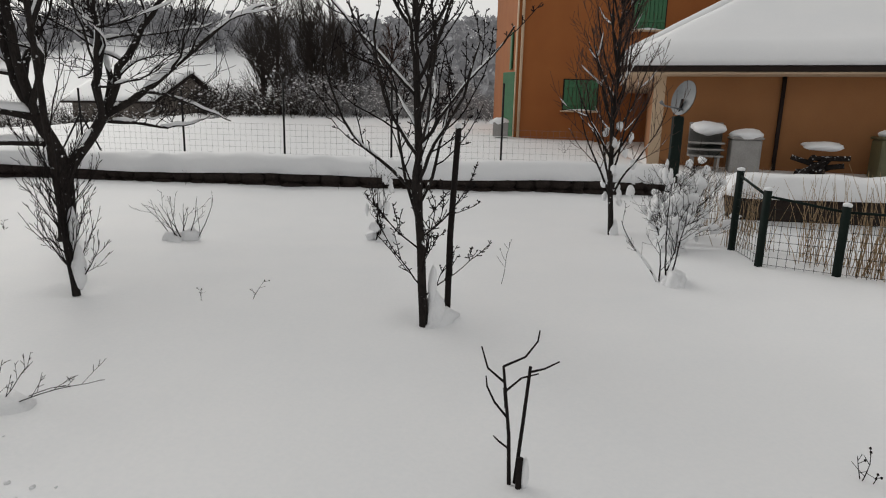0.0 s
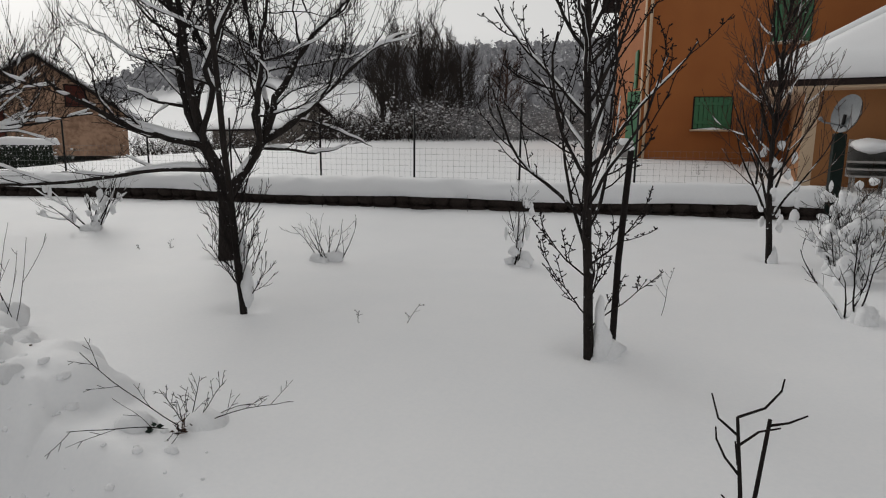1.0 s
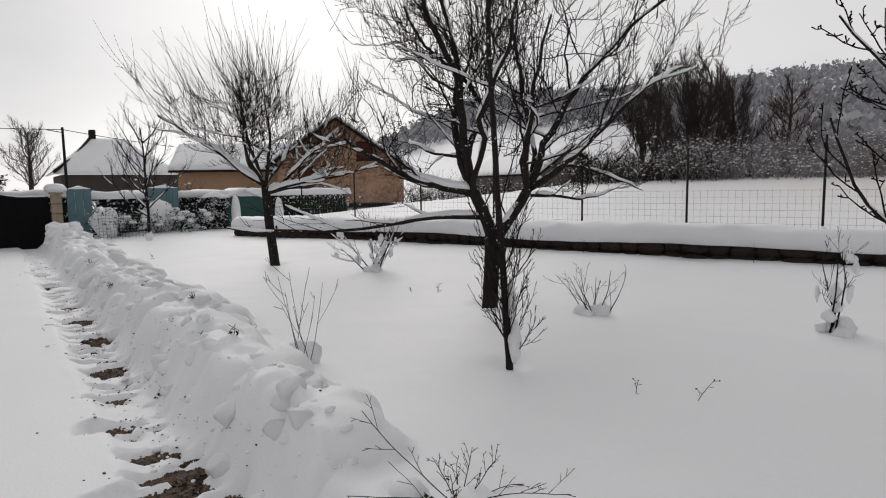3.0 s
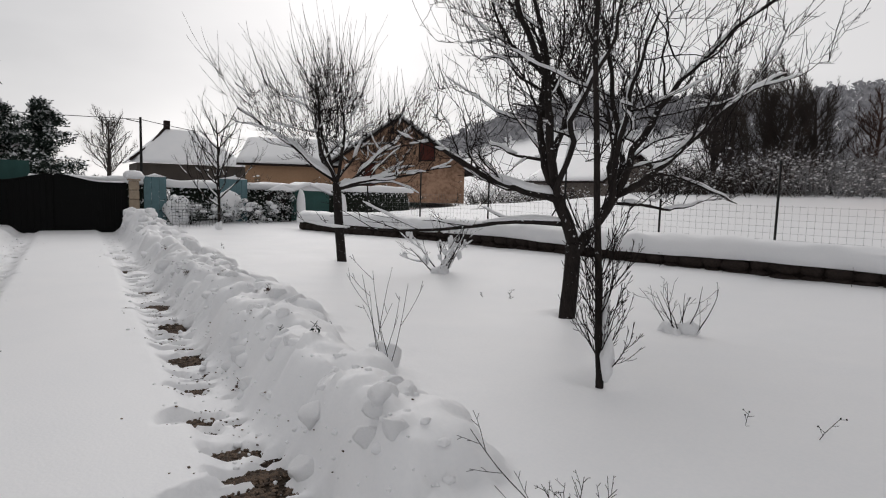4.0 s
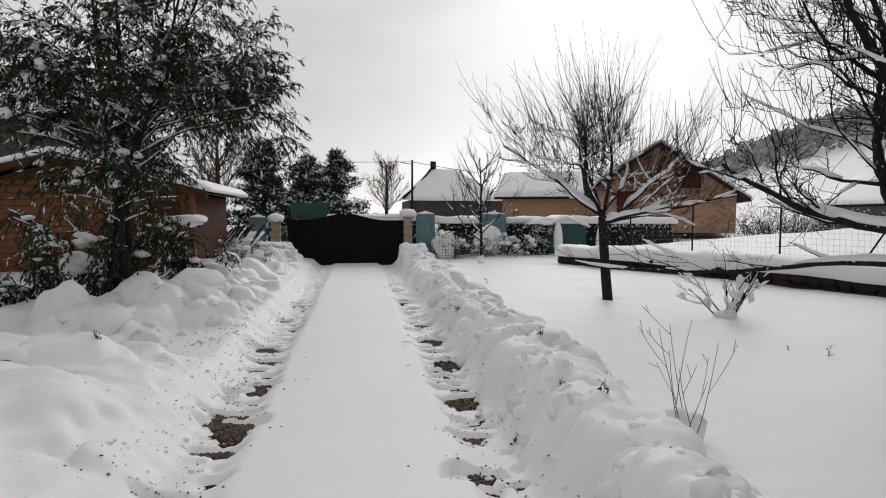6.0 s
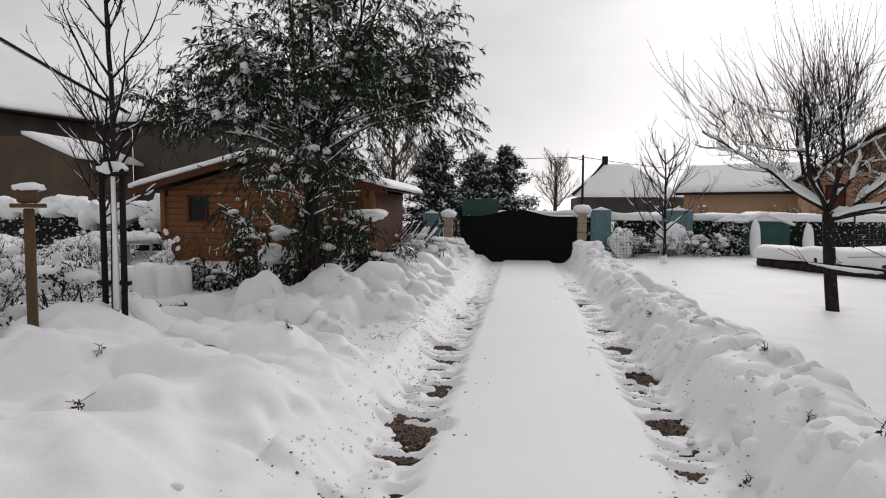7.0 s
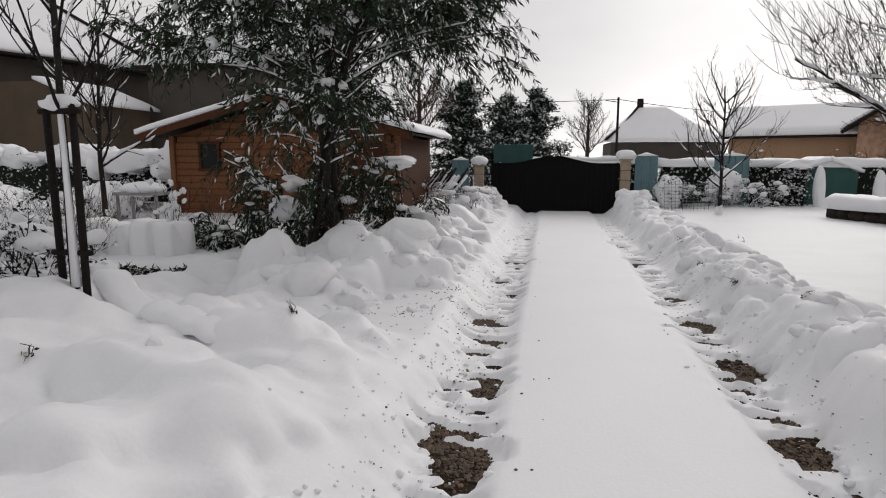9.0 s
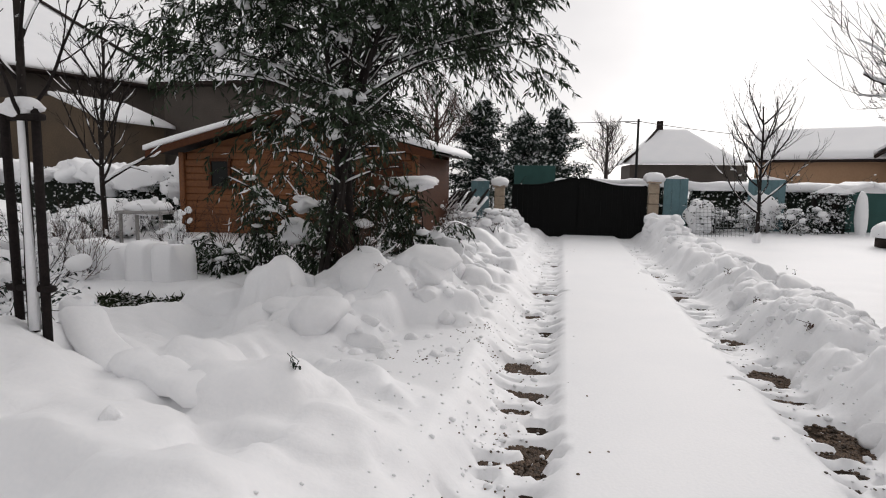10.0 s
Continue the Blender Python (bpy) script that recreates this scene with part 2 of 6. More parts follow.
class Mesh:
    """Collects pieces of one mesh."""

    def __init__(self):
        self.v, self.f, self.n = [], [], 0

    def add(self, verts, faces):
        self.v.append(np.asarray(verts, float).reshape(-1, 3))
        self.f.extend([[i + self.n for i in f] for f in faces])
        self.n += len(self.v[-1])
        return self

    def moved(self, m):
        a = np.array(m)
        self.v = [v @ a[:3, :3].T + a[:3, 3] for v in self.v]
        return self

    def tube(self, pts, radii, sides=5, flat=1.0):
        pts, radii = np.asarray(pts, float), np.asarray(radii, float)
        t = np.gradient(pts, axis=0)
        t /= np.linalg.norm(t, axis=1, keepdims=True) + 1e-9
        ref = np.array([0.0, 0, 1]) if abs(t[:, 2]).mean() < 0.8 else np.array([1.0, 0.2, 0])
        a = np.cross(t, ref)
        a /= np.linalg.norm(a, axis=1, keepdims=True) + 1e-9
        b = np.cross(a, t)
        ang = np.arange(sides) * 2 * np.pi / sides
        ring = np.cos(ang)[None, :, None] * a[:, None] + flat * np.sin(ang)[None, :, None] * b[:, None]
        verts = (pts[:, None] + ring * radii[:, None, None]).reshape(-1, 3)
        k, faces = len(pts), []
        for i in range(k - 1):
            for j in range(sides):
                j2 = (j + 1) % sides
                faces.append([i * sides + j, i * sides + j2, (i + 1) * sides + j2, (i + 1) * sides + j])
        faces += [list(range(sides))[::-1], list(range((k - 1) * sides, k * sides))]
        return self.add(verts, faces)

    def box(self, c, s, bevel=0.0, rz=0.0):
        v, f = block(bevel / max(min(s), 1e-6) if bevel else 0)
        v = (v * 2 - np.sign(v) * 0) * 0.5
        w = np.array(v)
        if bevel:
            w = np.sign(v) * 0.5 * np.array(s) - np.sign(v) * (0.5 - np.abs(v)) * min(s)
        else:
            w = v * np.array(s)
        ca, sa = math.cos(radians(rz)), math.sin(radians(rz))
        w = np.stack([w[:, 0] * ca - w[:, 1] * sa, w[:, 0] * sa + w[:, 1] * ca, w[:, 2]], 1)
        return self.add(w + np.array(c, float), f)

    def blob(self, c, r, seed=0, rough=0.25, level=2):
        v, f = ball(level)
        s = seed * 1.7
        d = 1 + rough * 2 * (vnoise(v[:, 0] * 1.6 + s + 9, v[:, 1] * 1.6 + v[:, 2] * 1.3 - s, seed) - 0.5)
        d += rough * (vnoise(v[:, 0] * 4 + s, v[:, 2] * 4 + v[:, 1] * 3, seed + 5) - 0.5)
        return self.add(v * d[:, None] * np.array(r) + np.array(c, float), f)

    def sweep(self, pts, w, h, seed=0, rough=0.25, sides=12, taper=0.12, overhang=0.25, flatten=0.6):
        """A snow cap along a path: flat below, rounded above."""
        pts = np.asarray(pts, float)
        k = len(pts)
        t = np.gradient(pts, axis=0)
        t[:, 2] = 0
        t /= np.linalg.norm(t, axis=1, keepdims=True) + 1e-9
        side = np.stack([t[:, 1], -t[:, 0], 0 * t[:, 0]], 1)
        s = np.linspace(0, 1, k)
        dist = np.r_[0, np.cumsum(np.linalg.norm(np.diff(pts, axis=0), axis=1))]
        end = np.minimum(1, np.minimum(dist, dist[-1] - dist) / max(taper, 1e-6))
        end = np.sqrt(np.clip(1 - (1 - end) ** 2, 0.0009, 1))
        ang = np.linspace(-0.35, np.pi + 0.35, sides)
        cx, cz = np.cos(ang), np.sin(ang)
        cx, cz = np.sign(cx) * np.abs(cx) ** flatten, np.where(cz > 0, np.abs(cz) ** flatten, cz * overhang)
        verts = np.zeros((k, sides, 3))
        for i in range(sides):
            nz = 1 + rough * 2 * fbm(dist * 2.2 + seed * 3.1, np.full(k, i * 0.45 + seed), seed, 3)
            verts[:, i] = pts + side * (cx[i] * w / 2 * end * nz)[:, None] + np.array([0, 0, 1.0]) * (cz[i] * h * end * nz)[:, None]
        faces = []
        for i in range(k - 1):
            for j in range(sides - 1):
                a = i * sides + j
                faces.append([a, a + 1, a + sides + 1, a + sides])
            faces.append([i * sides + sides - 1, i * sides, (i + 1) * sides, (i + 1) * sides + sides - 1])
        faces += [list(range(sides))[::-1], list(range((k - 1) * sides, k * sides))]
        return self.add(verts.reshape(-1, 3), [f[::-1] for f in faces])

    def slab(self, corners, thick, seed=0, n=14, rough=0.2, edge=0.08):
        """Snow lying on a sloping quad or triangle given by four corners, in order."""
        p = np.array(corners, float)
        g = np.linspace(0, 1, n)
        a, b = np.meshgrid(g, g, indexing="ij")
        base = (p[0] * ((1 - a) * (1 - b))[..., None] + p[1] * (a * (1 - b))[..., None] + p[2] * (a * b)[..., None] + p[3] * ((1 - a) * b)[..., None])
        rim = np.minimum(np.minimum(a, 1 - a), np.minimum(b, 1 - b))
        lift = np.sqrt(np.clip(1 - (1 - np.clip(rim / edge, 0, 1)) ** 2, 0, 1))
        lift = 0.55 + 0.45 * lift
        lift = lift * thick * (1 + rough * 2 * fbm(base[..., 0] * 0.7, base[..., 1] * 0.7 + base[..., 2], seed, 4))
        top = base + np.array([0, 0, 1.0]) * lift[..., None]
        verts = np.concatenate([top.reshape(-1, 3), base.reshape(-1, 3)])
        m, faces = n * n, []
        for i in range(n - 1):
            for j in range(n - 1):
                q = [i * n + j, (i + 1) * n + j, (i + 1) * n + j + 1, i * n + j + 1]
                faces += [q, [x + m for x in q[::-1]]]
        loop = [i * n for i in range(n)] + [(n - 1) * n + j for j in range(1, n)] + [i * n + n - 1 for i in range(n - 2, -1, -1)] + list(range(n - 2, 0, -1))
        for x, y in zip(loop, loop[1:] + loop[:1]):
            faces.append([y, x, x + m, y + m])
        return self.add(verts, faces)

    def data(self, name, mat, soft=True):
        me = bpy.data.meshes.new(name)
        me.from_pydata(np.concatenate(self.v).tolist() if self.v else [], [], self.f)
        me.update()
        me.polygons.foreach_set("use_smooth", [soft] * len(me.polygons))
        me.materials.append(mat)
        return me


BLOCKS, BALLS = {}, {}


def block(bevel):
    key = round(min(bevel, 0.45), 3)
    if key not in BLOCKS:
        bm = bmesh.new()
        bmesh.ops.create_cube(bm, size=1)
        if key:
            bmesh.ops.bevel(bm, geom=bm.edges[:], offset=key, segments=1, affect="EDGES")
        bm.verts.ensure_lookup_table()
        BLOCKS[key] = np.array([v.co[:] for v in bm.verts]), [[v.index for v in f.verts] for f in bm.faces]
        bm.free()
    return BLOCKS[key]


def ball(level):
    if level not in BALLS:
        bm = bmesh.new()
        bmesh.ops.create_icosphere(bm, subdivisions=level, radius=1)
        bm.verts.ensure_lookup_table()
        BALLS[level] = np.array([v.co[:] for v in bm.verts]), [[v.index for v in f.verts] for f in bm.faces]
        bm.free()
    return BALLS[level]


def part(name, mesh, mat, parent=None, label="", soft=True):
    """Links a mesh as one object under a thing or under a part."""
    ob = new(name, mesh.data(name, mat, soft) if isinstance(mesh, Mesh) else mesh)
    ob.parent = parent
    if label:
        ob["label"] = label
    return ob


def thing(name, m, label, category, group="", kind=""):
    ob = new(name)
    ob.empty_display_size = 0.1
    ob.matrix_world = m if isinstance(m, Matrix) else Matrix.Translation(m)
    return tagged(ob, label, category, group, kind)


# ---- the ground: one sheet of snow ----
GRAVEL_Z = -0.262
PATCHES = [  # v, u, half width, half length of the bare places in the wheel tracks
    (1.2, 2.8, 0.17, 0.24), (1.04, 1.5, 0.18, 0.22), (0.85, 0.1, 0.16, 0.13), (0.9, -1.05, 0.24, 0.14), (1.12, 4.1, 0.16, 0.2),
    (1.46, 1.25, 0.08, 0.1), (-0.7, 1.15, 0.17, 0.2), (-0.66, -0.4, 0.16, 0.1), (-0.95, 3.85, 0.3, 0.2), (-0.72, 2.15, 0.15, 0.14),
    (-1.15, 4.4, 0.2, 0.1), (-1.2, 3.3, 0.25, 0.08), (1.12, 5.2, 0.15, 0.16), (-0.9, 7.3, 0.14, 0.1), (-0.88, 5.8, 0.13, 0.13), (0.9, 9.3, 0.14, 0.2),
]
streak_rng = random.Random(8)
for k in range(58):
    u_ = -2.6 + 15 * streak_rng.random() ** 1.2
    PATCHES.append((streak_rng.choice((-0.84, 1.04)) + streak_rng.gauss(0, 0.1), u_, streak_rng.uniform(0.06, 0.2), streak_rng.uniform(0.025, 0.075)))
for k in range(14):
    PATCHES.append((streak_rng.uniform(-1.75, -0.95), streak_rng.uniform(2.9, 4.3), streak_rng.uniform(0.06, 0.17), streak_rng.uniform(0.02, 0.045)))


CLODS = []
clod_rng = random.Random(17)
for count, v0, v1, u0, u1, r0, r1, h0, h1 in ((46, -4.0, -1.5, -3.6, 2.6, 0.25, 0.55, 0.04, 0.12), (100, -3.6, -1.5, -2.5, 2.6, 0.08, 0.24, 0.03, 0.09), (30, -3.3, -1.75, 3.3, 7.5, 0.2, 0.4, 0.12, 0.27),
                                              (110, -3.2, -1.4, 3.6, 15.2, 0.09, 0.28, 0.05, 0.17), (100, 1.25, 1.95, -3.2, 2.0, 0.1, 0.3, 0.05, 0.17), (170, 1.4, 2.35, 1.5, 15.2, 0.08, 0.26, 0.06, 0.18),
                                              (160, 1.2, 1.8, -3.2, 1, 0.045, 0.12, 0.025, 0.07), (130, 1.3, 2.3, 1, 6, 0.045, 0.12, 0.025, 0.07), (200, -3.2, -1.2, -2.5, 8, 0.045, 0.13, 0.025, 0.07)):
    for _ in range(count):
        k = clod_rng.random() ** 1.6
        cv, cu = clod_rng.uniform(v0, v1), clod_rng.uniform(u0, u1)
        # the shovelled-out bay beside the drive stays low
        if not (abs(cu - 3.3) < 1.0 and -2.0 < cv < 0) and not (cv > 1.1 and cu < -1.7):
            CLODS.append((cv, cu, r0 + (r1 - r0) * k, h0 + (h1 - h0) * k, clod_rng.uniform(0.7, 1.4), clod_rng.uniform(0, 3.14)))

# the largest blocks turned over by the shovel
for cv, cu, r, h in ((-3.4, 4.45, 0.34, 0.34), (-3.95, 4.3, 0.3, 0.2), (-2.3, 4.55, 0.4, 0.26), (-1.95, 4.9, 0.34, 0.24), (-2.75, 4.75, 0.26, 0.2), (-2.1, 5.7, 0.36, 0.24), (-1.95, 6.8, 0.34, 0.24), (-2.0, 8.2, 0.36, 0.22),
                     (-1.9, 9.8, 0.34, 0.25), (-2.0, 11.4, 0.38, 0.26), (-1.9, 13.0, 0.4, 0.3), (-2.0, 14.4, 0.42, 0.34), (-2.35, 0.9, 0.36, 0.13), (-2.1, 0.1, 0.3, 0.13), (-2.9, 0.3, 0.4, 0.12), (-2.15, 1.7, 0.42, 0.14),
                     (1.75, 13.6, 0.4, 0.26), (1.7, 14.6, 0.42, 0.3), (1.55, -1.1, 0.3, 0.13), (1.5, -0.3, 0.26, 0.12), (1.75, 1.1, 0.3, 0.12)):
    CLODS.append((cv, cu, r, h, clod_rng.uniform(0.85, 1.2), clod_rng.uniform(0, 3.14)))


def clods(u, v):
    """Shovelled clods of snow, as rounded lumps."""
    top = np.zeros_like(u)
    shape = u.shape
    u, v, top = u.ravel(), v.ravel(), top.ravel()
    near = np.flatnonzero((v > -5) & (v < 3.3) & (u > -5) & (u < 16.5))
    un, vn = u[near], v[near]
    wob = 0.35 * fbm(un * 4.5, vn * 4.5, 15, 3)
    best = np.zeros_like(un)
    for cv, cu, r, h, asp, turn in CLODS:
        some = np.flatnonzero((np.abs(vn - cv) < 1.5 * r) & (np.abs(un - cu) < 1.5 * r))
        if len(some):
            a, b = vn[some] - cv, un[some] - cu
            a, b = a * math.cos(turn) + b * math.sin(turn), b * math.cos(turn) - a * math.sin(turn)
            d = np.hypot(a / r * asp, b / r) * (1 + wob[some])
            tilt = 1 + 0.45 * np.clip(a / r, -1, 1) * math.sin(turn * 5) + 0.35 * np.clip(b / r, -1, 1) * math.cos(turn * 7)
            best[some] = np.maximum(best[some], h * tilt * np.clip(1 - d**3.6, 0, 1) ** 0.42)
    top[near] = best
    return top.reshape(shape)


def wall_line(x):
    return 10.1 + np.where(x > -4.6, 0.1, -0.013) * (x + 4.6)


def height(x, y):
    x, y = np.asarray(x, float), np.asarray(y, float)
    dx, dy = x + 5, y - 1.5
    u, v = -0.966 * dx + 0.259 * dy, 0.259 * dx + 0.966 * dy
    z = 0.08 * fbm(x * 0.45, y * 0.45, 1) + 0.022 * fbm(x * 2.1, y * 2.1, 3)
    for tx, ty in ((-0.49, 4.18), (-3.1, 4.46), (-4.53, 6.29), (-9.6, 7.17), (1.37, 7.9)):
        far2 = (x - tx) ** 2 + (y - ty) ** 2
        z = z - 0.07 * np.exp(-far2 / 0.03) + 0.035 * np.exp(-far2 / 0.25)
    # the lawn rises to the low wall
    yw = wall_line(x)
    z = z + (0.2 - 0.13 * smooth((-x - 9) / 6)) * smooth((y - yw + 3.2) / 3.0) * smooth((v - 2.5) / 2)
    # drift before the fence
    z = z + 0.22 * smooth(1 - np.hypot((x - 3.2) / 1.9, (y - 4.6) / 1.7)) + 0.14 * smooth(1 - np.hypot((x - 2.3) / 1.5, (y - 6.2) / 1.4))
    z = z + 0.25 * smooth(1 - np.hypot((x - 2.6) / 1.0, (y - 2.9) / 0.9))
    # banks thrown up beside the drive
    reach = smooth((u + 5.2) / 1.5) * smooth((15.6 - u) / 1.5)
    lumps = fbm(x * 1.9, y * 1.9, 7, 5)
    right = np.exp(-(((v - 1.85 + 0.35 * smooth((0.3 - u) / 2.2) - 0.3 * fbm(u * 0.6, v * 0.5, 4)) / 0.4) ** 2))
    near_right = smooth((u + 3.0) / 1.4)
    z = z + reach * near_right * right * (0.07 + 0.35 * lumps + 0.05 * smooth((1.5 - u) / 2) + 0.25 * smooth((u - 11) / 3))
    bank = smooth((-v - 1.2 - 0.75 * smooth(1.3 - np.abs(u - 3.4) / 0.9) - 0.4 * fbm(u * 0.9, v * 0.9, 9)) / 0.7)
    rise = 0.1 + 0.1 * smooth((1.8 - u) / 1.5) + 0.3 * np.exp(-(((v + 3.4) / 0.8) ** 2 + ((u - 1.3) / 1.1) ** 2)) + 0.1 * np.exp(-(((v + 2.4) / 0.7) ** 2)) * smooth((u - 4) / 1.2)
    mounds = np.abs(fbm(x * 0.85 + 3, y * 0.85, 21, 3)) * 0.8
    z = z + bank * (rise + 0.32 * lumps * smooth((v + 5.5) / 1.5) + (0.12 - mounds) * smooth((v + 6) / 2) * smooth((5.5 - u) / 2)) * smooth((u + 6) / 2)
    # the drive
    thrown = np.clip(reach * (near_right * np.exp(-(((v - 1.8 + 0.35 * smooth((0.3 - u) / 2.2)) / 0.5) ** 2)) + bank * smooth((v + 4.6) / 1.0)), 0, 1)
    z = z + clods(u, v) + thrown * (1 - 0.75 * smooth((-v - 0.5) / 0.4) * smooth((3.6 - u) / 0.8)) * (0.085 * np.abs(fbm(x * 5.5, y * 5.5, 25, 3)) * 2 - 0.04 + 0.06 * np.abs(fbm(x * 11, y * 11, 29, 2)) + 0.03 * fbm(x * 17, y * 17, 27, 2))
    d = smooth((1.42 + 0.25 * fbm(u * 1.3, v, 31) - np.abs(v - 0.13)) / 0.34) * smooth((u + 9) / 2) * smooth((17.5 - u) / 1)
    crown = -0.155 + 0.012 * fbm(x * 1.2, y * 1.2, 41) + 0.02 * fbm(x * 6, y * 6, 42, 3) * smooth((np.abs(v - 0.13) - 0.55) / 0.15)
    track = smooth((np.abs(v - 0.14 + 0.05 * fbm(u * 0.8, v * 0, 51)) - 0.66) / 0.16)
    floor = crown * (1 - track) + track * (-0.226 + 0.055 * np.clip(fbm(x * 7, y * 7, 61, 4) + 0.1, -0.2, 1) + 0.03 * fbm(x * 16, y * 16, 62, 2))
    # past the wheel tracks the shovelled snow lies deeper
    floor = floor + 0.05 * smooth((np.abs(v - 0.13) - 1.22) / 0.2)
    bare = np.zeros_like(z)
    for pv, pu, rv, ru in PATCHES:
        bare = np.maximum(bare, 1 - np.hypot((v - pv) / rv, (u - pu) / ru) * 0.7)
    bare = np.maximum(bare, 0.17 * track * smooth(1 - (np.abs(v - 0.14) - 0.86) / 0.35) * smooth((u + 3) / 1))
    edge = bare - 0.22 + 1.5 * fbm(v * 4.2, u * 9, 71, 4)
    floor = floor - 0.075 * smooth(edge / 0.16) * (bare > 0.02)
    z = z * (1 - d) + floor * d
    # hollow in the bed where the grass shows
    z = z - 0.16 * np.exp(-(((v + 4.75) / 0.34) ** 2 + ((u - 4.25) / 0.42) ** 2) ** 2)
    # the neighbour's terrace, the fields and the hill
    terrace = smooth((y - yw - 0.3) / 0.12) * smooth((x + 15.9) / 0.3) * smooth((3.0 - x) / 0.2)
    high = 0.52 - 0.1 * smooth((-x - 9) / 6) + 0.045 * np.clip(y - yw, 0, 30) + 0.1 * fbm(x * 0.5, y * 0.5, 81)
    z = z * (1 - terrace) + terrace * high
    east = smooth((x - 3.0) / 0.2) * smooth((y - 9.3) / 0.12)
    z = z * (1 - east) + east * (0.4 + 0.045 * np.clip(y - 9, 0, 30) + 0.06 * fbm(x, y, 83))
    far = np.hypot(x, y)
    yaw = np.degrees(np.arctan2(-x, y))
    slope = smooth((56 - yaw) / 26) * smooth((yaw + 70) / 20)
    z = z + smooth((far - 60) / 230) * 37 * slope * (1 + 0.25 * fbm(x * 0.012, y * 0.012, 91))
    z = z + smooth((far - 25) / 40) * 0.6
    return z


def gz(x, y):
    return float(height(np.array([x]), np.array([y]))[0])


def spaced(*runs):
    """Grid lines: runs of (from, to, step)."""
    out = []
    for a, b, s in runs:
        out.append(np.arange(a, b - 1e-6, s))
    return np.concatenate(out + [[runs[-1][1]]])


def growing(start, stop, first, ratio):
    out, s = [start], first
    while out[-1] < stop:
        out.append(out[-1] + s)
        s *= ratio
    return np.array(out[1:])


def build_ground():
    vs = np.r_[-growing(8, 900, 0.25, 1.12)[::-1], spaced((-8, -4.5, 0.12), (-4.5, 2.8, 0.04), (2.8, 13.0, 0.12)), growing(13, 900, 0.25, 1.1)]
    us = np.r_[-growing(7, 300, 0.3, 1.2)[::-1], spaced((-7, -3.5, 0.1), (-3.5, 8, 0.04), (8, 17, 0.08)), growing(17, 900, 0.25, 1.11)]
    a, b = np.meshgrid(vs, us, indexing="ij")
    x, y = -5 - 0.966 * b + 0.259 * a, 1.5 + 0.259 * b + 0.966 * a
    z = height(x, y)
    verts = np.stack([x, y, z], -1).reshape(-1, 3)
    n, k = len(vs), len(us)
    i, j = np.meshgrid(np.arange(n - 1), np.arange(k - 1), indexing="ij")
    q = (i * k + j).ravel()
    faces = np.stack([q, q + k, q + k + 1, q + 1], 1)
    me = bpy.data.meshes.new("ground")
    me.vertices.add(len(verts))
    me.vertices.foreach_set("co", verts.ravel())
    me.loops.add(faces.size)
    me.loops.foreach_set("vertex_index", faces.ravel())
    me.polygons.add(len(faces))
    me.polygons.foreach_set("loop_start", np.arange(len(faces)) * 4)
    me.update(calc_edges=True)
    me.polygons.foreach_set("use_smooth", [True] * len(faces))
    me.materials.append(SNOW)
    ob = new("ground", me)
    tagged(ob, "deep snow lying over lawn, drive and fields", "ground", kind="structure")


build_ground()
bed = Mesh()
vs_, us_ = np.arange(-1.9, 2.11, 0.1), np.arange(-7, 17, 0.1)
ga, gb = np.meshgrid(vs_, us_, indexing="ij")
gx, gy = -5 - 0.966 * gb + 0.259 * ga, 1.5 + 0.259 * gb + 0.966 * ga
gv = np.stack([gx, gy, GRAVEL_Z + 0.012 * fbm(gx * 5, gy * 5, 5)], -1).reshape(-1, 3)
kk = len(us_)
bed.add(gv, [[i * kk + j, (i + 1) * kk + j, (i + 1) * kk + j + 1, i * kk + j + 1] for i in range(len(vs_) - 1) for j in range(kk - 1)])
tagged(part("drive_bed", bed, EARTH), "brown gravel and earth of the drive", "drive", kind="structure")
rng = random.Random(3)
stones = Mesh()
for pv, pu, rv, ru in PATCHES:
    for _ in range(int(900 * (rv + 0.05) * (ru + 0.05) * 12)):
        p = at(pv + rng.gauss(0, rv * 0.75), pu + rng.gauss(0, ru * 0.75))
        s = rng.uniform(0.006, 0.016)
        v, f = ball(1)
        stones.add(v * np.array([s * rng.uniform(0.7, 1.4), s * rng.uniform(0.7, 1.4), s * 0.7]) + np.array([p.x, p.y, GRAVEL_Z + 0.006]), f)
tagged(part("gravel", stones, PEBBLE, soft=False), "loose brown gravel in the bare wheel tracks", "gravel", kind="stuff")

# grit thrown about the wheel tracks
grit, grit_spots = Mesh(), []
for _ in range(450):
    side = rng.choice((-1, 1))
    grit_spots.append((0.13 + side * rng.gauss(0.98, 0.1), rng.uniform(-3.4, 6) if rng.random() < 0.6 else rng.uniform(-3.4, 14.5)))
for pv, pu, rv, ru in PATCHES:
    for _ in range(10):
        grit_spots.append((pv + rng.gauss(0, rv * 1.3), pu + rng.gauss(0, ru * 1.3)))
keep = [g for g in grit_spots if vnoise(np.array([g[0] * 5]), np.array([g[1] * 2.5]), 9)[0] > 0.45]
pos = [at(v, u) for v, u in keep]
for p, z in zip(pos, height([p.x for p in pos], [p.y for p in pos])):
    v, f = ball(1)
    r = rng.uniform(0.003, 0.009)
    grit.add(v * np.array([r * rng.uniform(0.8, 2.2), r * rng.uniform(0.8, 1.6), r * 0.6]) + np.array([p.x, p.y, max(z, GRAVEL_Z) + r * 0.3]), f)
tagged(part("grit", grit, PEBBLE, soft=False), "dark grit and crumbled leaves on the snow of the tracks", "grit", kind="stuff")

# ---- trees and shrubs ----


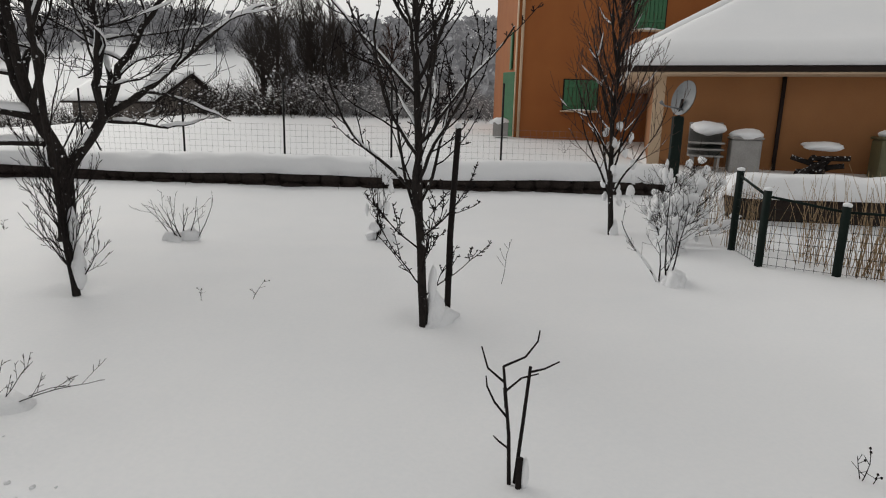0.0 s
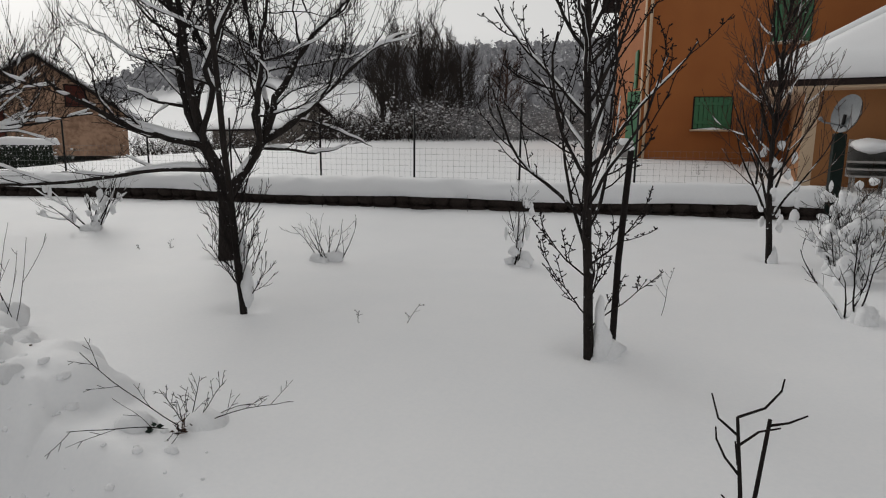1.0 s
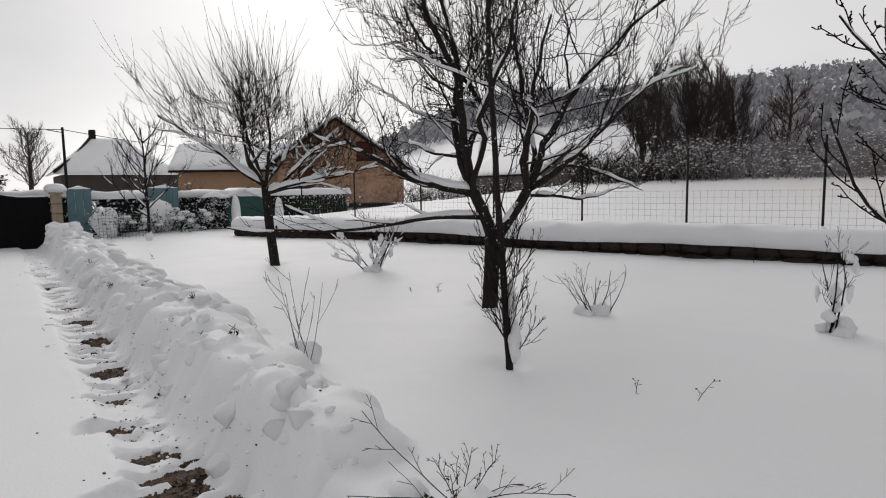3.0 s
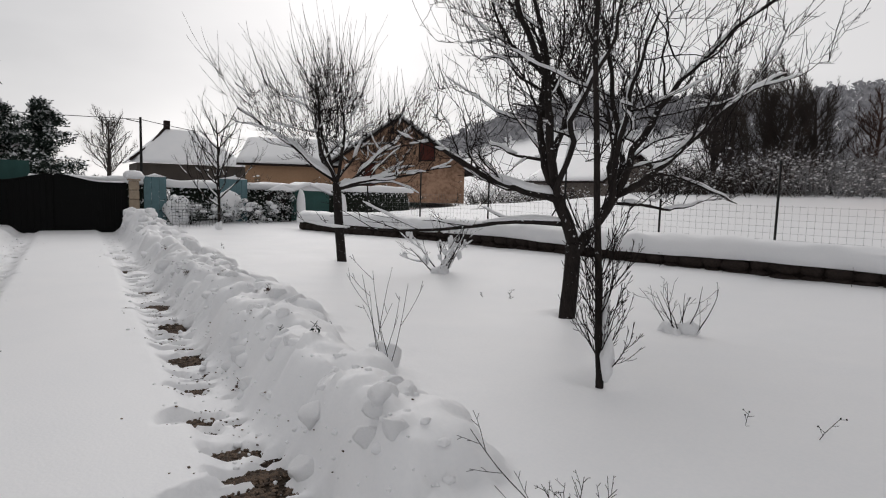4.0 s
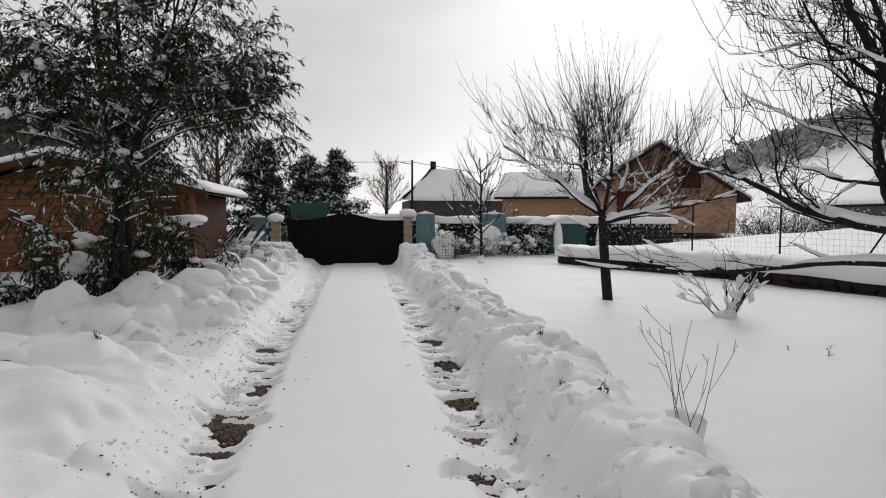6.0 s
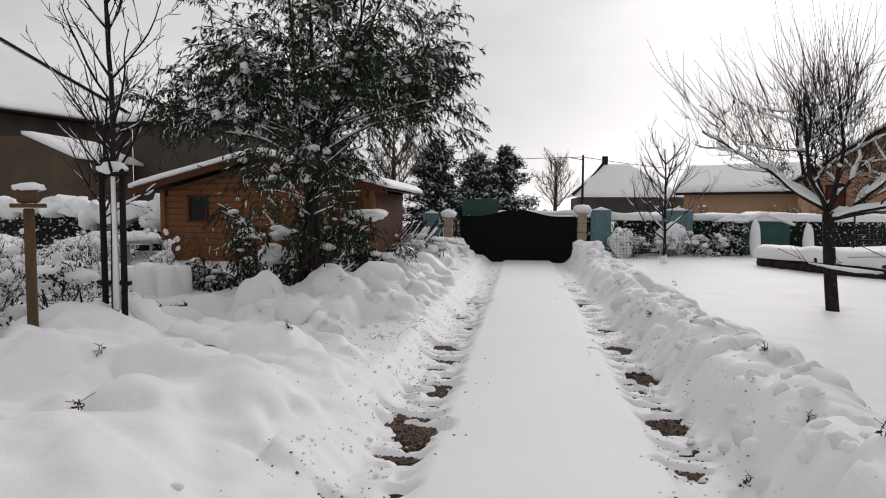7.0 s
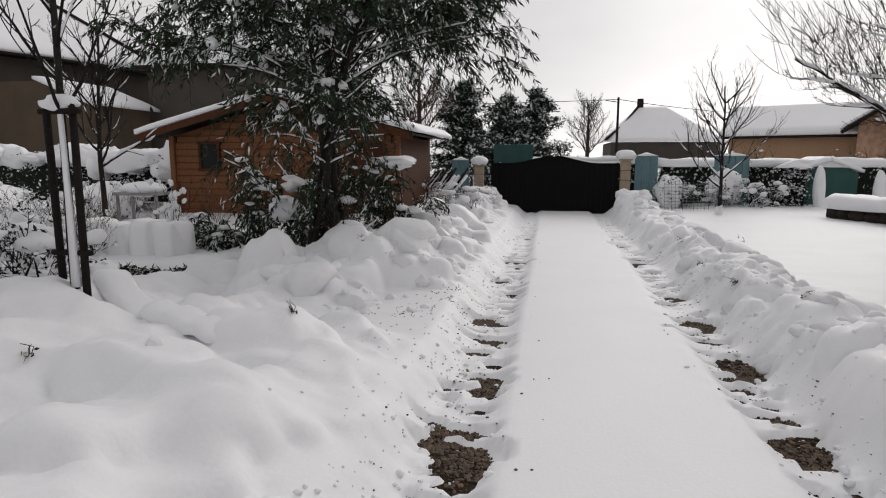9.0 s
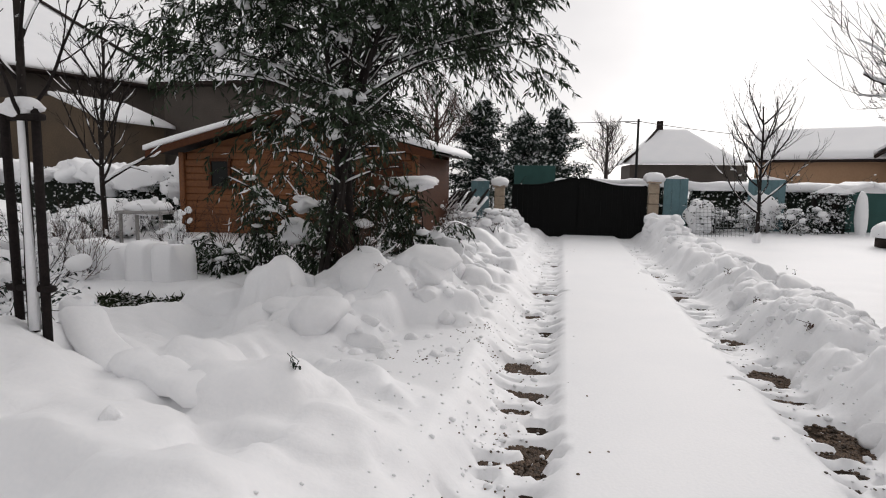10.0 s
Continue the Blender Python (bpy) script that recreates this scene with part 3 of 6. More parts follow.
class Wood:
    """Branches of one tree, with the snow that lies on them."""

    def __init__(self, seed, snow=1.0, min_snow=0.006):
        self.rng, self.bark, self.twig, self.snow, self.tips = random.Random(seed), Mesh(), Mesh(), Mesh(), []
        self.weight, self.min_snow = snow, min_snow
        self.left = 7500
        self.bends = (1.8, 1.4, 0.9, 0.4)
        self.least = 0.0032
        self.log = []

    def limb(self, p, d, length, r0, r1, wig=0.15, lift=0.0, step=0.12):
        rng = self.rng
        n = max(4, min(16, int(length / (step if length > 0.8 else step * 0.6)) + 1))
        p, d = np.array(p, float), np.array(d, float)
        d /= np.linalg.norm(d)
        pts, dirs = [p.copy()], [d.copy()]
        for _ in range(n):
            d = d + np.array([rng.gauss(0, wig), rng.gauss(0, wig), rng.gauss(0, wig * 0.7) + lift]) * min(1.5, (length / n) / 0.12) ** 0.5
            d /= np.linalg.norm(d)
            p = p + d * length / n
            pts.append(p.copy())
            dirs.append(d.copy())
        return np.array(pts), np.array(dirs), np.linspace(r0, r1, n + 1)

    def lay(self, pts, radii):
        """The branch itself and the snow on it."""
        big = radii[0]
        self.log.append((pts, radii))
        sides = 9 if big > 0.05 else 6 if big > 0.02 else 4 if big > 0.008 else 3
        (self.bark if big > 0.012 else self.twig).tube(pts, radii, sides)
        if self.weight and big > self.min_snow:
            t = np.gradient(pts, axis=0)
            t /= np.linalg.norm(t, axis=1, keepdims=True) + 1e-9
            level = np.clip((np.hypot(t[:, 0], t[:, 1]) - 0.48) / 0.35, 0, 1)
            level = np.where([self.rng.random() < 0.84 for _ in level], level, 0) * [self.rng.uniform(0.6, 1.15) for _ in level]
            w = radii * 0.92 + 0.008 * self.weight
            h = level * (0.018 + np.minimum(radii * 1.1, 0.07)) * self.weight
            run = []
            for i in range(len(pts)):
                if level[i] > 0.12:
                    run.append(i)
                if run and (level[i] <= 0.12 or i == len(pts) - 1):
                    if len(run) > 1:
                        mid = pts[run] + np.array([0, 0, 1]) * (radii[run] * 0.55 + h[run] * 0.42)[:, None]
                        rad = np.maximum(w[run], h[run] * 0.6) * np.clip(level[run] + 0.3, 0, 1)
                        rad[0] *= 0.35
                        rad[-1] *= 0.35
                        self.snow.tube(mid, rad, 7 if big > 0.03 else 4)
                    run = []

    def grow(self, p, d, length, r, level, kids, angle, ratio, wig=0.15, lift=0.05, start=0.25, tip=0.35, sub=0.55):
        """A branch and its side shoots. kids, angle, ratio: one entry a level, the outermost first."""
        if self.left <= 0:
            return
        self.left -= 1
        rng = self.rng
        bend = lift * self.bends[min(level, 3)] if lift > 0 else lift
        pts, dirs, radii = self.limb(p, d, length, r, max(r * tip, self.least * 0.8), wig * (0.75 if level >= 3 else 1), bend)
        self.lay(pts, radii)
        self.tips.append((pts[-1], dirs[-1]))
        if level <= 0:
            return
        count = kids[level - 1]
        for k in range(count):
            f = start + (1 - start) * (k + rng.random()) / count
            i = min(len(pts) - 2, int(f * (len(pts) - 1)))
            g = f * (len(pts) - 1) - i
            q, dd = pts[i] * (1 - g) + pts[i + 1] * g, dirs[i]
            side = np.cross(dd, [rng.gauss(0, 1), rng.gauss(0, 1), rng.gauss(0, 1)])
            side /= np.linalg.norm(side) + 1e-9
            a = radians(angle[level - 1] * rng.uniform(0.7, 1.3))
            nd = dd * math.cos(a) + side * math.sin(a)
            if lift > 0 and nd[2] < -0.15:
                nd[2] *= -0.5
            self.grow(q, nd, length * ratio[level - 1] * rng.uniform(0.65, 1.25) * (1.15 - 0.5 * f), max(self.least, radii[i] * sub), level - 1, kids, angle, ratio, wig, lift, start, tip, sub)

    def sprout(self, count, length, low=0.0, out=0.35, thick=0.0046):
        """Thin straight shoots rising from the branches above a height."""
        rng = self.rng
        runs = [(p, r) for p, r in self.log if p[-1][2] > low and r[0] < 0.035]
        for _ in range(count):
            p, r = rng.choice(runs)
            i = rng.randrange(len(p) // 3, len(p))
            if p[i][2] < low:
                continue
            flat = np.array([p[i][0], p[i][1], 0.0])
            flat /= np.linalg.norm(flat) + 1e-6
            d = flat * out * rng.random() * 1.6 + np.array([rng.gauss(0, 0.22), rng.gauss(0, 0.22), 1.0])
            pts, _, radii = self.limb(p[i], d, length * rng.uniform(0.4, 1.2), thick * rng.uniform(0.7, 1.2), 0.0022, 0.05, 0.06, 0.16)
            (self.twig).tube(pts, radii, 3)

    def parts(self, owner, bark=None, twig=None, bark_name="trunk", twig_name="crown"):
        if self.bark.v:
            part(bark_name, self.bark, bark or BARK, owner)
        if self.twig.v:
            tagged(part(twig_name, self.twig, twig or TWIG, owner), kind="stuff")
        if self.snow.v:
            tagged(part("snow_cover", self.snow, SNOW_ROUGH, owner, "white snow lying along the branches"), kind="stuff")


def seat(x, y, dz=-0.04):
    return Vector((x, y, gz(x, y) + dz))


def polar(yaw, up):
    """A direction: degrees from +x, degrees over level."""
    a, b = radians(yaw), radians(up)
    return np.array([math.cos(a) * math.cos(b), math.sin(a) * math.cos(b), math.sin(b)])


def pear_tree():
    t = thing("pear_tree", seat(-0.49, 4.18), "young pear tree with dark knobbly upright branches in the snow", "tree")
    w = Wood(11, 0.5, 0.012)
    w.least = 0.0034
    pts, dirs, radii = w.limb((0, 0, -0.1), (0.0, 0, 1), 3.6, 0.034, 0.012, 0.03, 0.02)
    w.lay(pts, radii)
    # height, rise, length, radius of the branches, turning round the trunk
    for k in range(30):
        low = k < 6
        high = 0.34 + 0.08 * k if low else 0.8 + 1.8 * (k - 6) / 24
        i = high / 3.6 * 16
        q = pts[int(i)] + (pts[int(i) + 1] - pts[int(i)]) * (i % 1)
        w.grow(q, polar(k * 137.5 + 20, 34 if low else 46), 0.5 if low else 1.3 - 0.28 * high, 0.007 if low else 0.0125, 2, [5, 5], [52, 34], [0.16, 0.5], 0.15, 0.1, 0.15, 0.4, 0.55)
    for p, r in w.log[1:]:
        for _ in range(int(len(p) * 0.5)):
            q = p[w.rng.randrange(1, len(p))]
            e = q + np.array([w.rng.gauss(0, 1), w.rng.gauss(0, 1), w.rng.uniform(0, 1.5)]) * 0.011
            w.twig.tube([q, e], [0.003, 0.0038], 4)
    w.parts(t)
    drift = Mesh().blob((0.06, 0.02, 0.12), (0.07, 0.06, 0.17), 3, 0.35).blob((0.1, 0.06, 0.05), (0.14, 0.11, 0.09), 5, 0.35)
    drift.blob((0.045, 0.0, 0.34), (0.03, 0.03, 0.15), 7, 0.35)
    part("snow_cover", drift, SNOW_ROUGH, t, "snow plastered round the trunk's foot")
    s = thing("tree_stake", seat(-0.36, 4.34), "dark wooden stake beside the pear tree", "stake")
    part("post", Mesh().tube([(0, 0, -0.2), (0.01, 0, 0.6), (0.045, -0.01, 1.28)], [0.022, 0.021, 0.019], 8), TWIG, s)
    part("snow_cap", Mesh().blob((0.045, -0.01, 1.29), (0.024, 0.024, 0.02), 2), SNOW_ROUGH, s)


def columnar_tree():
    t = thing("columnar_fruit_tree", seat(-3.1, 4.46), "slender columnar fruit tree with upright shoots", "tree")
    w = Wood(5, 0.35, 0.009)
    w.least = 0.0024
    pts, dirs, radii = w.limb((0, 0, -0.1), (0.03, 0, 1), 3.9, 0.029, 0.012, 0.025, 0.02)
    w.lay(pts, radii)
    for k in range(34):
        high = 0.22 + 0.85 * k / 26 if k < 26 else 1.3 + 0.3 * (k - 26)
        i = high / 3.9 * 16
        q = pts[int(i)] + (pts[int(i) + 1] - pts[int(i)]) * (i % 1)
        w.grow(q, polar(k * 137.5, 48), 0.42 if k < 26 else 0.7, 0.006, 2, [4, 5], [30, 26], [0.3, 0.55], 0.1, 0.2, 0.12, 0.35)
    w.parts(t)
    part("snow_cover", Mesh().blob((0.04, 0.0, 0.28), (0.045, 0.045, 0.17), 4, 0.4).blob((0.0, 0.02, 0.55), (0.035, 0.035, 0.16), 6, 0.4), SNOW_ROUGH, t)


def old_fruit_tree():
    t = thing("old_fruit_tree", seat(-4.53, 6.29), "old spreading fruit tree with thick snow on its bare limbs", "tree")
    w = Wood(23, 1.25, 0.007)
    w.left = 9000
    w.bends = (1.5, 1.2, 0.7, 0.3)
    trunk, _, r = w.limb((0, 0, -0.15), (0.03, 0.03, 1), 1.02, 0.092, 0.08, 0.02, 0)
    w.lay(trunk, r)
    # the fork: two stems, and the limbs that each carries
    west, _, wr = w.limb(trunk[-1], polar(214, 72), 0.55, 0.07, 0.06, 0.04, 0)
    east, _, er = w.limb(trunk[-2], polar(38, 50), 0.75, 0.062, 0.054, 0.05, 0.02)
    w.lay(west, wr)
    w.lay(east, er)
    limbs = [(west, -2, 219, 8, 1.55, 0.05, 0.06), (west, -1, 224, 60, 2.5, 0.047, 0.0), (west, -1, 205, 80, 3.0, 0.05, 0.0), (west, -1, 120, 64, 2.7, 0.042, 0.03), (west, -2, 300, 58, 2.4, 0.036, 0.04), (west, -1, 170, 44, 2.3, 0.034, 0.05),
             (east, -1, 40, 36, 2.8, 0.044, 0.04), (east, -1, 22, 68, 2.9, 0.044, 0.01), (east, -2, 47, 6, 1.6, 0.021, 0.1), (east, -1, 100, 52, 2.4, 0.036, 0.04), (east, -2, 320, 50, 2.2, 0.034, 0.05), (east, -1, 225, 84, 2.6, 0.04, 0.0)]
    for stem, i, yaw, up, length, rad, lift in limbs:
        w.grow(stem[i], polar(yaw, up), length, rad, 3, [5, 7, 8], [48, 48, 46], [0.45, 0.5, 0.5], 0.2, lift, 0.14, 0.28, 0.42)
    # the long low bough
    w.grow(west[3], polar(217, 7), 2.9, 0.03, 2, [4, 8], [40, 45], [0.4, 0.26], 0.045, 0.006, 0.2, 0.2, 0.4)
    w.sprout(600, 0.6, 1.8, 0.5, 0.0046)
    w.parts(t)


def apple_tree():
    t = thing("apple_tree", seat(-9.6, 7.17), "vase-shaped apple tree with bare snowy branches", "tree")
    w = Wood(31, 1.6, 0.006)
    trunk, _, r = w.limb((0, 0, -0.15), (-0.1, -0.11, 1), 1.6, 0.086, 0.072, 0.02, 0)
    w.lay(trunk, r)
    w.bends = (1.6, 1.2, 0.5, 0.25)
    w.left = 8500
    for k in range(11):
        w.grow(trunk[-1 - (k % 3 == 0)], polar(k * 360 * 4 / 11 + 12, (14, 34, 64)[k % 3]), (2.05, 2.05, 1.75)[k % 3], 0.034, 3, [4, 7, 9], [48, 48, 52], [0.5, 0.5, 0.5], 0.17, 0.06, 0.22, 0.28, 0.46)
    w.sprout(700, 0.9, 2.0, 0.8)
    w.parts(t)


def young_tree(name, x, y, seed, label, high, rad, branches, up, length, load=0.6, foot=True, lift=0.1, first=0.25, kids=(4, 5), dz=-0.04, bark=None, twig=None):
    t = thing(name, seat(x, y, dz), label, "tree")
    w = Wood(seed, load, 0.005)
    pts, dirs, radii = w.limb((0, 0, -0.1), (0, 0, 1), high, rad, rad * 0.3, 0.03, 0.02)
    w.lay(pts, radii)
    for k in range(branches):
        f = first + (0.95 - first) * k / branches
        i = int(f * (len(pts) - 1))
        w.grow(pts[i], polar(k * 137.5 + seed * 31, up), length * (1.15 - 0.6 * f), rad * 0.42, 2, list(kids), [40, 36], [0.4, 0.5], 0.1, lift, 0.2, 0.3)
    w.parts(t, bark, twig)
    if foot:
        part("snow_cover", Mesh().blob((rad, 0, 0.08), (rad * 1.7, rad * 1.6, 0.16), seed, 0.4), SNOW_ROUGH, t)
    return t


def shrub(x, y, seed, label, stems, high, spread, kids=(2, 3), rad=0.006, load=0.8, twig=None, blobs=3, category="shrub", name="bare_shrub", dz=-0.03, lift=0.08, wig=0.12, plaster=0):
    t = thing(name, seat(x, y, dz), label, category)
    w = Wood(seed, load, 0.004)
    w.least = 0.002
    rng = w.rng
    for k in range(stems):
        w.grow((rng.gauss(0, 0.04), rng.gauss(0, 0.04), -0.03), polar(k * 360 / stems + rng.uniform(-15, 15), 90 - spread * rng.uniform(0.3, 1)), high * rng.uniform(0.6, 1.1), rad, 2, list(kids), [40, 38], [0.4, 0.5], wig, lift, 0.25, 0.3)
    w.parts(t, twig or TWIG, twig or TWIG, "branchwork")
    if plaster:
        m = Mesh()
        for k in range(plaster):
            q, _ = rng.choice(w.tips)
            f = rng.uniform(0.3, 1)
            m.blob((q[0] * f, q[1] * f, q[2] * f), (rng.uniform(0.02, 0.06), rng.uniform(0.02, 0.06), rng.uniform(0.03, 0.08)), seed + k, 0.4)
        tagged(part("snow_clot", m, SNOW_ROUGH, t), kind="stuff")
    if blobs:
        m = Mesh()
        for k in range(blobs):
            a = rng.uniform(0, 6.28)
            m.blob((math.cos(a) * 0.09, math.sin(a) * 0.09, 0.02 + 0.06 * rng.random()), (rng.uniform(0.05, 0.1), rng.uniform(0.05, 0.1), rng.uniform(0.05, 0.12)), seed + k, 0.4)
        tagged(part("snow_cover", m, SNOW_ROUGH, t), kind="stuff")
    return t


def quads(mesh, p, way, across, n):
    """Leaves as four-cornered blades: foot, direction, half width, length."""
    mid, tip = p + way * (n * 0.45)[:, None], p + way * n[:, None]
    verts = np.stack([p, mid + across, tip, mid - across], 1)
    mesh.add(verts, np.arange(4 * len(p)).reshape(-1, 4).tolist())


def unit(a):
    return a / (np.linalg.norm(a, axis=1, keepdims=True) + 1e-9)


def leaf_cloud(rng, mesh, frost, centre, r, count, length, width, droop, share):
    """Narrow leaves hanging about a place; a share of them is under snow."""
    g = np.random.RandomState(rng.randrange(1 << 30))
    p = np.array(centre, float) + unit(g.randn(count, 3)) * r * np.sqrt(g.rand(count, 1))
    way = unit(g.randn(count, 3) * [0.6, 0.6, 0.4] - [0, 0, droop])
    across = unit(np.cross(way, g.randn(count, 3))) * width
    n = length * g.uniform(0.6, 1.3, count)
    white = g.rand(count) < share
    for m, k, f in ((mesh, ~white, 1.0), (frost, white, 1.3)):
        if k.any():
            quads(m, p[k], way[k], across[k] * f, n[k])


def sprays(rng, mesh, frost, twig, p, d, length, count, leaf, width, share, sag=0.5):
    """One hanging shoot with leaves down both sides."""
    g = np.random.RandomState(rng.randrange(1 << 30))
    s = np.linspace(0, 1, 5)[:, None]
    d = np.array(d, float) / (np.linalg.norm(d) + 1e-9)
    axis = np.array(p, float) + d * s * length + np.array([0, 0, -1.0]) * sag * length * s**2
    twig.tube(axis, np.linspace(0.0035, 0.0018, 5), 3)
    f = g.rand(count) ** 0.8 * 4
    i = np.minimum(f.astype(int), 3)
    q = axis[i] + (axis[i + 1] - axis[i]) * (f - i)[:, None]
    way = unit(unit(axis[i + 1] - axis[i]) * 0.7 + g.randn(count, 3) * 0.45 - [0, 0, 0.55])
    across = unit(np.cross(way, g.randn(count, 3))) * width
    n = leaf * g.uniform(0.6, 1.3, count)
    white = g.rand(count) < share
    for m, k in ((mesh, ~white), (frost, white)):
        if k.any():
            quads(m, q[k], way[k], across[k], n[k])


def leafy_tree():
    t = thing("eucalyptus_tree", seat(-11.1, -0.06), "tall many-stemmed tree with drooping narrow green leaves under snow", "tree")
    w = Wood(41, 0.8, 0.008)
    w.left = 1800
    leaves, frost, clumps = Mesh(), Mesh(), Mesh()
    rng = w.rng
    for yaw, up, n, r in ((257, 88, 6.2, 0.055), (100, 84, 5.8, 0.042), (250, 83, 5.6, 0.042), (70, 74, 5.0, 0.036), (20, 86, 5.6, 0.036)):
        pts, dirs, radii = w.limb((rng.gauss(0, 0.1), rng.gauss(0, 0.17), -0.1), polar(yaw, up), n, r, 0.012, 0.03, 0.015)
        w.lay(pts, radii)
        for k in range(13):
            i = 6 + int(k * 10 / 13)
            w.grow(pts[i], polar(k * 137.5 + yaw, 54), 1.0 * (1.15 - 0.5 * k / 13), 0.014, 2, [3, 3], [40, 40], [0.4, 0.5], 0.1, -0.02, 0.3, 0.3)
        # long arching boughs to either side of the crown
        for k, side in enumerate((252, 74, 268, 88, 160)):
            i = 6 + (k + int(yaw)) % 4
            w.grow(pts[i], polar(side + rng.uniform(-22, 22), 34), rng.uniform(1.3, 1.9), 0.016, 2, [3, 5], [34, 34], [0.35, 0.42], 0.06, -0.035, 0.3, 0.3)
        # short boughs hanging low about the stems
        for k in range(4):
            w.grow(pts[4 + k % 2], polar(yaw + 90 * k + rng.uniform(-30, 30), 30), rng.uniform(0.6, 1.0), 0.011, 2, [3, 3], [36, 36], [0.4, 0.5], 0.08, -0.06, 0.3, 0.3)
    for p, d in w.tips:
        aside = abs(p[0] * 0.227 + p[1] * 0.974)
        if p[2] > (1.6 if aside < 0.75 else 2.3) and (p[2] < 3.4 or rng.random() < 0.5):
            share = rng.choice((0.02, 0.02, 0.04, 0.1, 0.3))
            for _ in range(2 if aside < 1.0 else 3):
                way = np.array(d) * 0.6 + np.array([rng.gauss(0, 0.5), rng.gauss(0, 0.5), 0.1 + rng.gauss(0, 0.3)])
                sprays(rng, leaves, frost, w.twig, p, way, rng.uniform(0.3, 0.6), 15, 0.105, 0.0115, share)
            if rng.random() < 0.16:
                s = rng.uniform(0.025, 0.06)
                clumps.blob((p[0], p[1], p[2]), (s * 1.4, s * 1.3, s), rng.randrange(90), 0.4, 1)
    w.parts(t, BARK, TWIG, twig_name="twig_mass")
    tagged(part("crown", leaves, LEAF, t, "drooping narrow dark green leaves", soft=False), kind="stuff")
    tagged(part("snow_cover", frost, FROST, t, "leaves under snow", soft=False), kind="stuff")
    tagged(part("snow_clot", clumps, SNOW_ROUGH, t), kind="stuff")


def weeping_bush(v, u, seed, high, stems, label, spread=20, share=0.2, roof=()):
    """An evergreen bent over by snow, its shoots hanging to the ground."""
    p = at(v, u)
    t = thing("weeping_bush", seat(p.x, p.y), label, "bush", "bushes by the tree")
    w = Wood(seed, 1.1, 0.006)
    rng, leaves, frost, clumps = w.rng, Mesh(), Mesh(), Mesh()
    for k in range(stems):
        pts, dirs, radii = w.limb((rng.gauss(0, 0.12), rng.gauss(0, 0.12), -0.1), polar(rng.uniform(0, 360), 90 - spread * rng.uniform(0.3, 1.4)), high * rng.uniform(0.7, 1.25), 0.014, 0.004, 0.06, -0.055)
        w.lay(pts, radii)
        for i in range(3, len(pts)):
            for _ in range(3):
                way = dirs[i] * 0.4 + np.array([rng.gauss(0, 0.7), rng.gauss(0, 0.7), rng.gauss(0, 0.2)])
                sprays(rng, leaves, frost, w.twig, pts[i], way, rng.uniform(0.2, 0.42), 14, 0.085, 0.011, rng.choice((share * 0.2, share * 0.4, share * 2.2)), 0.8)
            if rng.random() < 0.13:
                s = rng.uniform(0.03, 0.07)
                clumps.blob(pts[i] + np.array([0, 0, 0.04]), (s * 1.9, s * 1.6, s * 0.7), rng.randrange(90), 0.35, 2)
    for x, y, z, a, b, c in roof:
        clumps.blob((x, y, z), (a, b, c), int(x * 10 + 20), 0.35, 3)
    w.parts(t, TWIG, TWIG, "branchwork", "twig_mass")
    tagged(part("foliage", leaves, LEAF, t, soft=False), kind="stuff")
    tagged(part("snow_cover", frost, FROST, t, soft=False), kind="stuff")
    tagged(part("snow_cap", clumps, SNOW_ROUGH, t), kind="stuff")


def leafy_bush(x, y, seed, label, size, high, count, leaf, share=0.35, name="evergreen_bush", length=0.06, width=0.012, stems=10, blobs=6, dz=-0.05, group=""):
    t = thing(name, seat(x, y, dz), label, "bush", group)
    w = Wood(seed, 0.9, 0.004)
    rng = w.rng
    leaves, frost, caps = Mesh(), Mesh(), Mesh()
    for k in range(stems):
        w.grow((rng.gauss(0, size * 0.2), rng.gauss(0, size * 0.2), -0.05), polar(rng.uniform(0, 360), rng.uniform(45, 85)), high * rng.uniform(0.6, 1.05), 0.01, 2, [3, 3], [40, 45], [0.4, 0.5], 0.14, -0.02, 0.3, 0.3)
    w.parts(t, TWIG, TWIG, "branchwork")
    for p, d in w.tips:
        leaf_cloud(rng, leaves, frost, p, size * 0.3, max(3, count // len(w.tips)), length, width, 0.3, share)
    for k in range(blobs):
        p, d = rng.choice(w.tips)
        caps.blob((p[0], p[1], p[2] + 0.03), (rng.uniform(0.06, 0.16), rng.uniform(0.06, 0.16), rng.uniform(0.04, 0.08)), seed + k, 0.3)
    tagged(part("foliage", leaves, leaf, t, soft=False), kind="stuff")
    tagged(part("snow_cover", frost.add([(0, 0, 0.01), (0.01, 0, 0.01), (0, 0.01, 0.01)], [[0, 1, 2]]), FROST, t, soft=False), kind="stuff")
    if blobs:
        tagged(part("snow_cap", caps, SNOW_ROUGH, t), kind="stuff")
    return t


pear_tree()
columnar_tree()
old_fruit_tree()
apple_tree()
slim = young_tree("young_fruit_tree", 1.37, 7.9, 61, "slim young tree with snow clots on its twigs", 3.4, 0.036, 34, 60, 1.2, 0.8, lift=0.12, first=0.2, kids=(5, 6), twig=RED_TWIG)
clots = Mesh()
for k in range(16):
    clots.blob((math.cos(k * 2.4) * 0.22 * (0.3 + k % 3 * 0.35), math.sin(k * 2.4) * 0.22 * (0.3 + k % 3 * 0.35), 0.45 + 0.06 * k), (0.034, 0.03, 0.055), k, 0.45)
tagged(part("snow_clot", clots, SNOW_ROUGH, slim), kind="stuff")
young_tree("bare_sapling", -16.96, 8.47, 67, "small bare sapling with upright snowy branches", 3.1, 0.05, 18, 36, 1.7, 1.3, lift=0.12, first=0.28)
